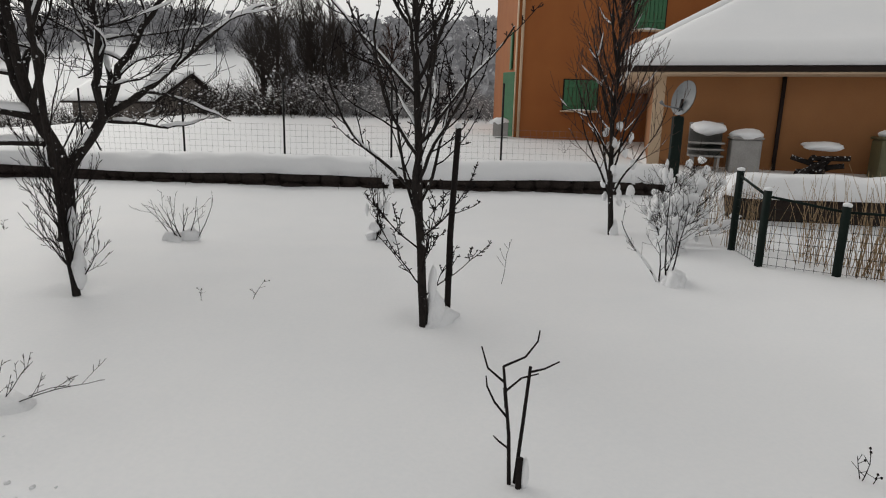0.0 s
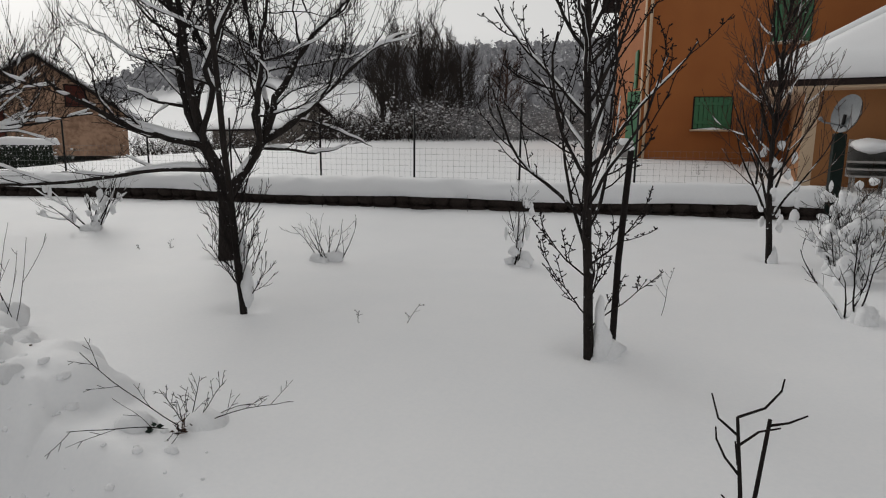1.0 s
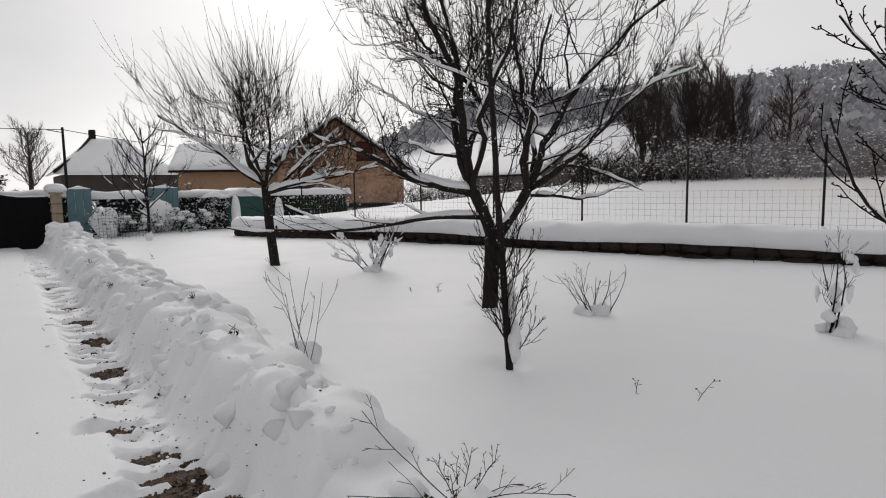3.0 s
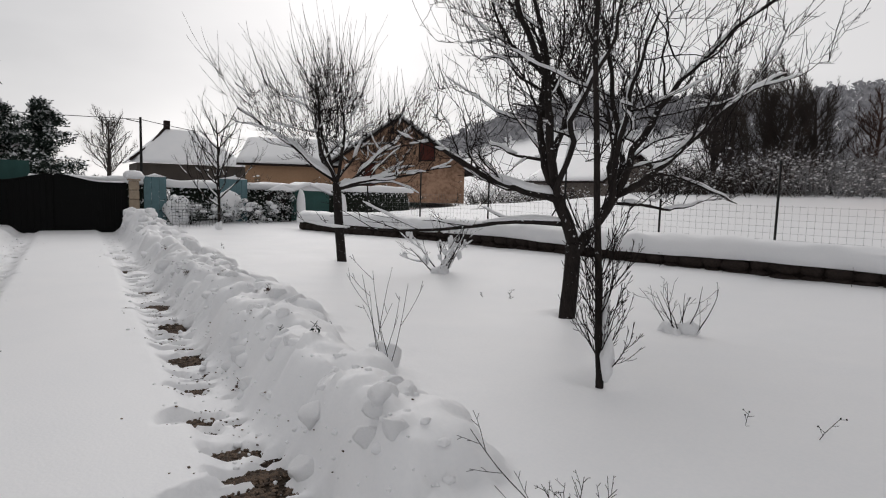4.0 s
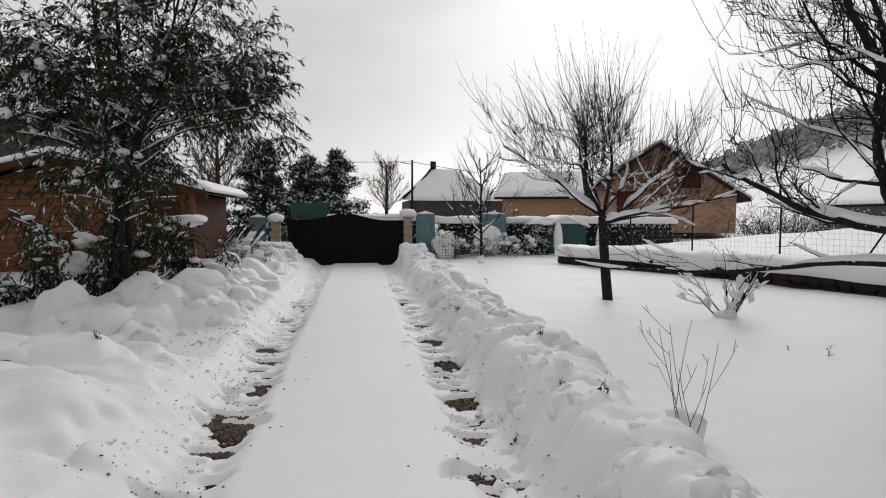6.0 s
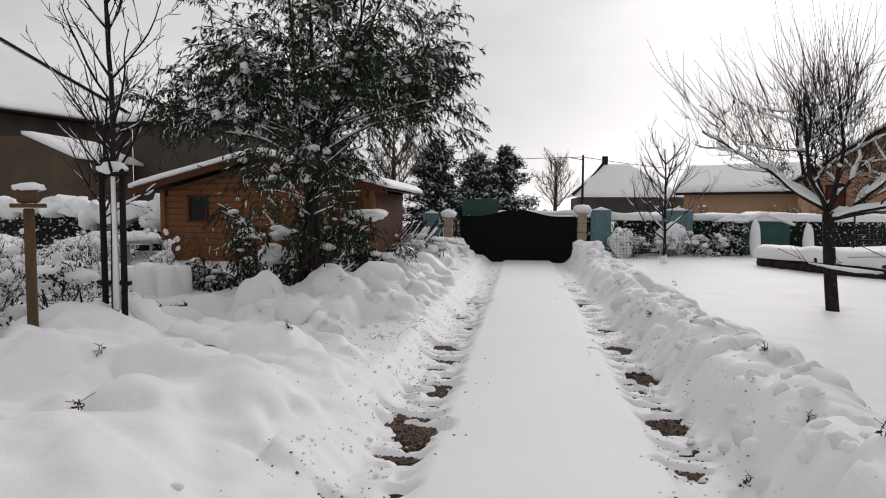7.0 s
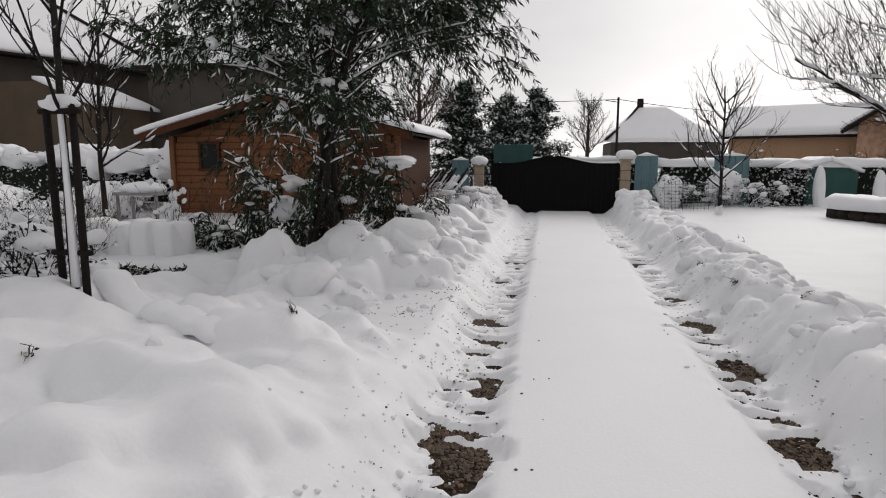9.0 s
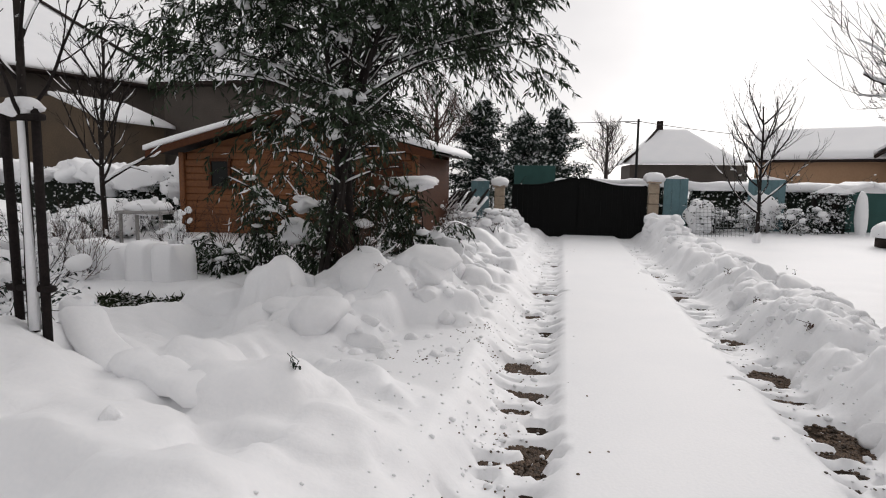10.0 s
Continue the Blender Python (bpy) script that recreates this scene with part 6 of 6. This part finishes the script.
turf = thing("grass_patch", at(-4.75, 4.25), "dark winter grass uncovered in a hollow of the snow", "grass")
turf_g, turf_m = np.random.RandomState(241), Mesh()
tr, ta = np.sqrt(turf_g.rand(2600)), turf_g.uniform(0, math.tau, 2600)
tp = np.stack([0.36 * tr * np.cos(ta), 0.42 * tr * np.sin(ta), 0 * tr], 1)
tp[:, 2] = height(tp[:, 0] + at(-4.75, 4.25).x, tp[:, 1] + at(-4.75, 4.25).y)
tw = unit(turf_g.randn(2600, 3) * [1, 1, 0.25] + [0, 0, 0.3])
quads(turf_m, tp, tw, unit(np.cross(tw, turf_g.randn(2600, 3))) * 0.008, turf_g.uniform(0.04, 0.1, 2600))
tagged(part("grass_mass", turf_m, GRASS, turf, soft=False), kind="stuff")
for v, u, seed in ((-6.2, 5.0, 243), (-6.9, 5.8, 244), (-6.2, 8.2, 245), (-2.9, 5.3, 246)):
    shrub(*at(v, u).xy, seed, "twiggy bare shrub dusted with snow", 14, 0.8, 55, (4, 4), 0.007, 1.0, RED_TWIG, blobs=5)


for v, u, seed in ((-5.3, 2.4, 501), (-6.0, 4.2, 502), (-7.3, 6.0, 503), (-7.0, 4.6, 504), (-8.3, 7.6, 505), (-6.6, 7.4, 506), (-4.7, 1.4, 507), (-5.6, 0.9, 508), (-9.0, 9.6, 509)):
    shrub(*at(v, u).xy, seed, "tangled shrub clotted with snow", 12, 0.9, 50, (4, 4), 0.007, 1.3, blobs=5, plaster=45)
kerb = thing("bed_edging", (0, 0, 0), "curved wooden bed edging under a roll of snow", "edging")
line = [at(v, u) for v, u in ((-3.55, 2.05), (-3.25, 1.8), (-3.0, 1.68), (-2.75, 1.55), (-2.45, 1.45), (-2.2, 1.3))]
path = [line[int(f)].lerp(line[min(int(f) + 1, len(line) - 1)], f % 1) for f in np.linspace(0, len(line) - 1.001, 24)]
path = [Vector((p.x, p.y, gz(p.x, p.y))) for p in path]
part("board", Mesh().tube([p + Vector((0, 0, -0.01)) for p in path[2:-5]], [0.03] * (len(path) - 7), 6), TWIG, kerb)
part("snow_cap", Mesh().sweep([p + Vector((0, 0, 0.015)) + UX * 0.05 for p in path], 0.24, 0.09, 12, 0.3, 12, 0.25, 0.1), SNOW, kerb)


def garden_table():
    t = thing("garden_table", TO_DRIVE @ Matrix.Translation((-7.5, 8.0, 0.3)), "grey wooden garden table loaded with snow", "table")
    part("tabletop", Mesh().box((0, 0, 0.42), (0.9, 0.5, 0.05), 0.01), PLASTIC, t, soft=False)
    for x in (-0.38, 0.38):
        for y in (-0.2, 0.2):
            part("leg", Mesh().box((x, y, 0.15), (0.05, 0.05, 0.55), 0.008), PLASTIC, t, soft=False)
    part("snow_cap", Mesh().blob((-0.05, 0.05, 0.5), (0.42, 0.26, 0.14), 4, 0.2, 3), SNOW, t)


garden_table()
for v, u, sx, sy, sz, seed in ((-13.6, 15.5, 1.5, 0.9, 0.9, 1), (-10.8, 15.0, 1.2, 0.8, 1.0, 2), (-9.6, 9.2, 0.9, 0.7, 0.55, 3), (-10.4, 11.0, 1.0, 0.8, 0.6, 4), (-17.5, 13.6, 2.0, 1.0, 1.0, 5), (-8.6, 7.0, 0.8, 0.6, 0.45, 6), (-12.5, 9.5, 1.5, 0.9, 0.6, 7), (2.95, 15.65, 0.42, 0.35, 0.75, 8), (4.4, 15.9, 0.55, 0.4, 0.8, 9)):
    p = at(v, u)
    t = thing("snowed_in_shrub", Vector((p.x, p.y, gz(p.x, p.y) - 0.1)), "clipped shrub buried under a heavy pillow of snow", "bush", "snowed-in shrubs")
    rng = random.Random(seed + 300)
    leaf, frost = Mesh(), Mesh()
    for k in range(26):
        a, q = rng.uniform(0, 6.28), rng.uniform(0.5, 0.95)
        leaf_cloud(rng, leaf, frost, (math.cos(a) * sx * q, math.sin(a) * sy * q, sz * rng.uniform(0.5, 1.1)), 0.3, 26, 0.1, 0.02, 0.1, 0.4)
    tagged(part("foliage", leaf, LEAF_DARK, t, soft=False), kind="stuff")
    tagged(part("snow_cover", frost, FROST, t, soft=False), kind="stuff")
    part("snow_cap", Mesh().blob((0, 0, sz * 0.75), (sx * 0.95, sy * 0.9, sz * 0.62), seed, 0.3, 4), SNOW, t)

for v, u, sx, sz, seed in ((3.3, 15.7, 0.6, 0.75, 11), (4.2, 15.4, 0.55, 0.6, 12), (4.9, 15.3, 0.6, 0.8, 13), (5.6, 15.8, 0.45, 0.6, 14)):
    leafy_bush(*at(v, u).xy, seed + 400, "dark shrub drooping under snow by the trellis", sx, sz, 700, LEAF_DARK, 0.4, "drooping_shrub", 0.06, 0.016, 12, 12, group="shrubs by the trellis")
ivy = thing("ivy_hedge", TO_DRIVE @ Matrix.Translation((6.1, 15.9, 0)), "block of dark ivy hedge plastered with snow", "hedge")
ivy_rng, ivy_leaf, ivy_frost = random.Random(88), Mesh(), Mesh()
for k in range(120):
    leaf_cloud(ivy_rng, ivy_leaf, ivy_frost, (ivy_rng.uniform(-0.42, 0.42), ivy_rng.uniform(-0.15, 0.15), ivy_rng.uniform(-0.1, 1.05)), 0.12, 18, 0.06, 0.022, 0.4, ivy_rng.choice((0.1, 0.3, 0.8)))
part("stem", Mesh().box((0, 0.12, 0.45), (0.8, 0.12, 1.2), 0.03), TWIG, ivy)
tagged(part("foliage", ivy_leaf, LEAF_DARK, ivy, soft=False), kind="stuff")
tagged(part("snow_cover", ivy_frost, FROST, ivy, soft=False), kind="stuff")
part("snow_cap", Mesh().sweep([(-0.5, 0, 1.08), (0, 0, 1.12), (0.55, 0, 1.08)], 0.4, 0.18, 5), SNOW, ivy)
for v, u0, hh in ((6.75, 15.8, 1.05), (8.3, 16.0, 0.95)):
    c = thing("snowy_post", TO_DRIVE @ Matrix.Translation((v, u0, 0)), "post wholly plastered with snow", "post", "snowy posts")
    part("post", Mesh().box((0, 0, hh / 2 - 0.1), (0.1, 0.1, hh + 0.2), 0.01), PILLAR, c, soft=False)
    part("snow_cover", Mesh().blob((0, -0.03, hh * 0.5), (0.15, 0.13, hh * 0.58), 6, 0.22, 3), SNOW_ROUGH, c)
hf = thing("hedge_fence", (0, 0, 0), "low hedge wall with a long roll of snow on top", "hedge")
part("hedge_core", Mesh().sweep([at(v, 16.9, 0.0) for v in np.linspace(2.7, 11.5, 40)], 0.35, 1.15, 3, 0.25), HEDGE, hf)
part("snow_cap", Mesh().sweep([at(v, 16.85, 1.12) for v in np.linspace(2.6, 11.6, 50)], 0.5, 0.22, 7, 0.35), SNOW, hf)
hg = thing("hedge_fence", (0, 0, 0), "clipped hedge behind the gate under a roll of snow", "hedge")
part("hedge_core", Mesh().sweep([at(v, 17.4, 0.0) for v in np.linspace(-0.9, 2.4, 20)], 0.35, 1.25, 4, 0.25), HEDGE, hg)
part("snow_cap", Mesh().sweep([at(v, 17.35, 1.2) for v in np.linspace(-0.95, 2.5, 24)], 0.5, 0.2, 8, 0.35), SNOW, hg)

lh = thing("long_hedge", (0, 0, 0), "long clipped hedge under a thick roll of snow", "hedge")
part("hedge_core", Mesh().sweep([at(v, 13.0 + 0.2 * math.sin(v), 0.3) for v in np.linspace(-18, -9.4, 50)], 0.7, 1.05, 5, 0.3), HEDGE, lh)
lh_rng = random.Random(98)
pillow = Mesh().sweep([at(v, 12.9 + 0.25 * math.sin(v * 1.7), 1.15 + 0.16 * math.sin(v * 2.3)) for v in np.linspace(-18.2, -9.2, 90)], 0.9, 0.42, 9, 0.8, 14)
for k in range(26):
    pillow.blob(at(lh_rng.uniform(-18, -9.2), 12.75 + lh_rng.uniform(-0.35, 0.3), lh_rng.uniform(1.0, 1.6)), (lh_rng.uniform(0.18, 0.5), lh_rng.uniform(0.18, 0.42), lh_rng.uniform(0.12, 0.3)), k + 40, 0.4, 3)
part("snow_cap", pillow, SNOW, lh)
lh_rng, lh_leaf, lh_frost = random.Random(99), Mesh(), Mesh()
for k in range(220):
    c = at(lh_rng.uniform(-18, -9.3), 12.62 + lh_rng.uniform(-0.1, 0.1), lh_rng.uniform(0.35, 1.4))
    leaf_cloud(lh_rng, lh_leaf, lh_frost, c, 0.16, 14, 0.09, 0.02, 0.3, lh_rng.choice((0.1, 0.4, 0.8)))
tagged(part("foliage", lh_leaf, LEAF_DARK, lh, soft=False), kind="stuff")
tagged(part("snow_cover", lh_frost, FROST, lh, soft=False), kind="stuff")
bw = thing("snow_block_wall", (0, 0, 0), "low wall of cut snow blocks behind the bed", "snow")
for k in range(5):
    a, b = at(-6.9 + 0.42 * k, 5.5 - 0.08 * k), at(-6.5 + 0.42 * k, 5.45 - 0.08 * k)
    z = min(gz(a.x, a.y), gz(b.x, b.y)) - 0.02
    part("snow_block", Mesh().sweep([Vector((*a.lerp(b, f).xy, z)) for f in np.linspace(0, 1, 8)], 0.42, 0.44 + 0.04 * (k % 2), k + 20, 0.12, 14, 0.05, 0.1, 0.35), SNOW, bw)


def log_stack():
    """Cut branches leaning by the gate."""
    t = thing("branch_pile", TO_DRIVE @ Matrix.Translation((-3.3, 14.6, 0.05)), "leaning pile of dark branches half covered with snow", "wood pile")
    rng = random.Random(5)
    for k in range(9):
        x = -0.45 + 0.11 * k
        part("branch", Mesh().tube([(x - 0.25, -0.3, 0.05), (x + 0.35, 0.2, 0.75 + rng.uniform(0, 0.3))], [0.04, 0.03], 6), TWIG, t)
        part("snow_strip", Mesh().tube([(x - 0.2, -0.31, 0.14), (x + 0.33, 0.17, 0.83)], [0.045, 0.04], 6), SNOW_ROUGH, t)


log_stack()

# ---- right of the lawn ----
shrub(1.4, 5.55, 251, "twiggy bush weighed with snow by the fence", 5, 0.8, 40, (4, 3), 0.009, 1.6, blobs=6)
shrub(1.75, 6.6, 252, "snow-plastered shrub against the fence", 10, 0.75, 40, (4, 4), 0.007, 1.8, blobs=8, plaster=50)
shrub(1.9, 7.3, 253, "snow-plastered shrub against the fence", 12, 0.85, 40, (4, 4), 0.007, 1.8, blobs=8, plaster=60)
shrub(2.2, 7.9, 254, "snow-plastered shrub against the fence", 12, 0.95, 35, (4, 4), 0.007, 1.8, blobs=9, plaster=60)
shrub(2.6, 8.9, 255, "snow-plastered shrub against the fence", 12, 0.8, 45, (4, 4), 0.007, 1.8, RED_TWIG, blobs=9, plaster=60)


def reeds(x, y, seed, count, high):
    t = thing("dry_reed_clump", seat(x, y), "clump of dry tan stalks standing in the snow", "dry grass", "reed clumps")
    rng, m = random.Random(seed), Mesh()
    for _ in range(count):
        a, q = rng.uniform(0, 6.28), rng.random() ** 0.5 * 0.32
        b = np.array([math.cos(a) * q, math.sin(a) * q, -0.05])
        h = high * rng.uniform(0.5, 1.1)
        d = np.array([rng.gauss(0, 0.14), rng.gauss(0, 0.14), 1]) * h
        m.tube([b, b + d * 0.6, b + d + np.array([rng.gauss(0, 0.07), rng.gauss(0, 0.07), 0]) * h], [0.004, 0.003, 0.0016], 3)
    tagged(part("stalk_mass", m, REED, t), kind="stuff")


for k, (x, y, n, h) in enumerate(((2.95, 5.9, 50, 0.8), (3.3, 5.7, 90, 0.95), (3.6, 6.1, 90, 1.0), (3.9, 5.6, 90, 1.0), (3.2, 6.6, 60, 0.9), (2.7, 7.2, 50, 0.8), (2.5, 8.2, 50, 0.8), (4.3, 6.3, 70, 1.0), (3.0, 8.4, 60, 0.9), (3.4, 5.1, 50, 0.6))):
    reeds(x, y, 260 + k, int(n * 0.6), h)


def cut_sapling():
    t = thing("pruned_sapling", seat(0.035, 2.45, 0), "small pruned sapling of two stems rising from the snow", "sapling")
    w = Wood(271, 0, 1)
    w.twig.tube([(0.0, 0, -0.1), (-0.015, 0, 0.2), (-0.045, 0, 0.46)], [0.0085, 0.007, 0.005], 7)
    w.twig.tube([(0.012, 0.01, -0.05), (0.035, 0.01, 0.25), (0.05, 0.01, 0.46)], [0.0075, 0.007, 0.006], 7)
    for q in (((-0.045, 0, 0.46), (0.03, 0, 0.5), (0.07, 0.0, 0.56), (0.075, 0, 0.6)), ((-0.04, 0, 0.4), (-0.1, 0, 0.45), (-0.125, 0, 0.53)), ((-0.04, 0, 0.36), (0.02, 0, 0.42), (0.08, 0, 0.44)), ((0.05, 0.01, 0.44), (0.1, 0, 0.46), (0.15, 0, 0.49)), ((-0.02, 0, 0.26), (-0.07, 0, 0.32), (-0.1, 0, 0.38), (-0.105, 0, 0.42)), ((-0.01, 0, 0.14), (-0.05, 0, 0.17), (-0.07, 0, 0.19)), ((-0.03, 0, 0.3), (-0.04, 0.02, 0.37))):
        w.twig.tube(q, np.linspace(0.0048, 0.0026, len(q)), 5)
    w.twig.tube([(0.028, -0.02, -0.02), (0.03, -0.02, 0.12)], [0.012, 0.012], 7)
    w.parts(t, twig_name="stem")
    part("snow_cover", Mesh().blob((0.05, -0.01, 0.05), (0.02, 0.02, 0.07), 2), SNOW_ROUGH, t)


cut_sapling()


def weed(x, y, seed, high, stems=3):
    t = thing("dry_weed", seat(x, y), "thin dry weed stalk poking through the snow", "weed", "weeds in the lawn")
    w = Wood(seed, 0.2, 0.1)
    w.least = 0.0016
    for k in range(stems):
        w.grow((0.02 * k, 0, -0.03), polar(k * 140, 78), high * (1 - 0.2 * k), 0.003, 1, [4], [60], [0.3], 0.15, 0.02, 0.3, 0.5)
    for p, d in w.tips[::2]:
        w.twig.blob(p, (0.005, 0.005, 0.006), seed, 0.2, 1)
    w.parts(t, twig_name="stalk")


for k, (x, y, h, n) in enumerate(((-1.82, 4.53, 0.24, 1), (-2.17, 4.5, 0.18, 1), (0.0, 5.25, 0.45, 1), (0.73, 4.2, 0.05, 1), (-2.2, 4.3, 0.05, 2), (1.37, 2.65, 0.2, 3), (-5.6, 6.7, 0.18, 3), (-5.9, 6.5, 0.12, 3), (-12.5, 6.4, 0.15, 3), (-13.0, 6.6, 0.12, 3), (-2.6, 10.0, 0.3, 2), (-5.1, 9.85, 0.3, 2), (-4.2, 9.95, 0.25, 2), (-0.6, 10.2, 0.3, 2), (-6.6, 9.75, 0.25, 2), (1.4, 19 - 4.6, 0.4, 4))):
    weed(x, y, 281 + k, h, n)

# crumbs of snow and litter beside the drive
rng = random.Random(33)
spots = []
for _ in range(1500):
    s = rng.choice((-1, 1))
    v = 0.13 + s * abs(rng.gauss(1.15, 0.2))
    spots.append((v, rng.uniform(-3.6, 14) if rng.random() < 0.4 else rng.uniform(-3.4, 6), rng.uniform(0.004, 0.012) if rng.random() < 0.85 else rng.uniform(0.012, 0.03)))
for _ in range(80):
    spots.append((rng.uniform(-2.4, -1.2), rng.uniform(2, 5), rng.uniform(0.004, 0.016)))
crumb, pos = Mesh(), [at(v, u) for v, u, r in spots]
for (v, u, r), p, z in zip(spots, pos, height([p.x for p in pos], [p.y for p in pos])):
    w, f = ball(1)
    crumb.add(w * np.array([r * rng.uniform(0.8, 1.4), r * rng.uniform(0.8, 1.4), r * 0.8]) + np.array([p.x, p.y, max(z, GRAVEL_Z) + r * 0.15]), f)
tagged(part("snow_crumbs", crumb, SNOW_ROUGH), "loose crumbs of shovelled snow", "snow", kind="stuff")

# broken clods lying on the banks
lumps, clod_spots = Mesh(), []
for count, v0, v1, u0, u1, r0, r1 in ((26, -3.2, -1.8, 3.4, 7.2, 0.16, 0.34), (70, -2.9, -1.5, 3.4, 15, 0.06, 0.2), (6, -3.6, -1.9, -1.0, 2.4, 0.05, 0.12), (45, 1.25, 1.75, -1.6, 1.0, 0.03, 0.12), (60, 1.35, 2.2, 1.0, 6.0, 0.03, 0.12), (90, 1.4, 2.3, 4, 15, 0.05, 0.15), (60, -2.4, -1.3, 3.0, 8, 0.03, 0.09), (30, -2.9, -1.6, 13, 15.4, 0.12, 0.26), (24, 1.6, 2.6, 12.5, 15.2, 0.12, 0.26)):
    for _ in range(count):
        clod_spots.append((rng.uniform(v0, v1), rng.uniform(u0, u1), r0 + (r1 - r0) * rng.random() ** 2))
pos = [at(v, u) for v, u, r in clod_spots]
heap = thing("snow_bank", (0, 0, 0), "banks of broken snow clods shovelled up beside the drive", "snow bank")


def broken_clod(seed):
    """A lump of snow with flat broken sides."""
    m = Mesh().blob((0, 0, 0), (1.12, 1.12, 1.12), seed, 0.2, 3)
    g = np.random.RandomState(seed)
    for n in unit(g.randn(9, 3)):
        over = np.clip(m.v[0] @ n - g.uniform(0.58, 0.86), 0, None)
        m.v[0] = m.v[0] - over[:, None] * n * 0.94
    return m.data("snow_clod", SNOW_ROUGH)


clod_shapes = [broken_clod(700 + k) for k in range(10)]
for k, ((v, u, r), p, z) in enumerate(zip(clod_spots, pos, height([p.x for p in pos], [p.y for p in pos]))):
    size = (r * rng.uniform(0.8, 1.3), r * rng.uniform(0.8, 1.3), r * rng.uniform(0.65, 1.0))
    if r > 0.065:
        piece = part("snow_clod", clod_shapes[k % 10], SNOW_ROUGH, heap)
        piece.matrix_basis = Matrix.LocRotScale((p.x, p.y, z - r * 0.38), Euler((rng.uniform(-0.5, 0.5), rng.uniform(-0.5, 0.5), rng.uniform(0, 6.28))), size)
    else:
        lumps.blob((p.x, p.y, z - r * 0.38), size, k, 0.26, 2)
tagged(part("crumbled_rest", lumps, SNOW_ROUGH, heap), kind="stuff")

tufts = [(1.68, 0.0), (1.28, 0.54), (1.2, -1.66), (1.32, -1.73), (1.25, -1.45), (2.1, 2.56), (1.6, 0.53), (-2.33, 4.48), (-2.77, 0.6), (-1.88, 1.63), (-2.29, 4.39), (1.7, 3.25), (-1.6, 6.39), (1.5, 4.4), (1.75, 5.1), (2.2, 1.2), (1.9, 2.0), (1.55, 6.0), (-1.5, 7.6), (1.8, -2.4), (-2.2, -0.3), (-1.75, 8.8), (1.6, 7.4)]
for k, (v, u) in enumerate(tufts):
    p = at(v, u)
    t = thing("dead_leaf_tuft", seat(p.x, p.y, 0), "tuft of dark dead leaves sticking out of the snow", "leaves", "leaf tufts")
    r2, m = random.Random(k), Mesh()
    leaf_cloud(r2, m, m, (0, 0, 0.0), r2.uniform(0.03, 0.06), r2.randint(8, 22), 0.032, 0.008, -0.2, 0)
    for _ in range(3):
        m.tube([(0, 0, -0.03), (r2.gauss(0, 0.02), r2.gauss(0, 0.02), 0.04), (r2.gauss(0, 0.03), r2.gauss(0, 0.03), 0.07)], [0.003, 0.0025, 0.002], 3)
    part("leaves", m, LEAF_RED if k % 3 else LEAF_DARK, t, soft=False)["kind"] = "stuff"
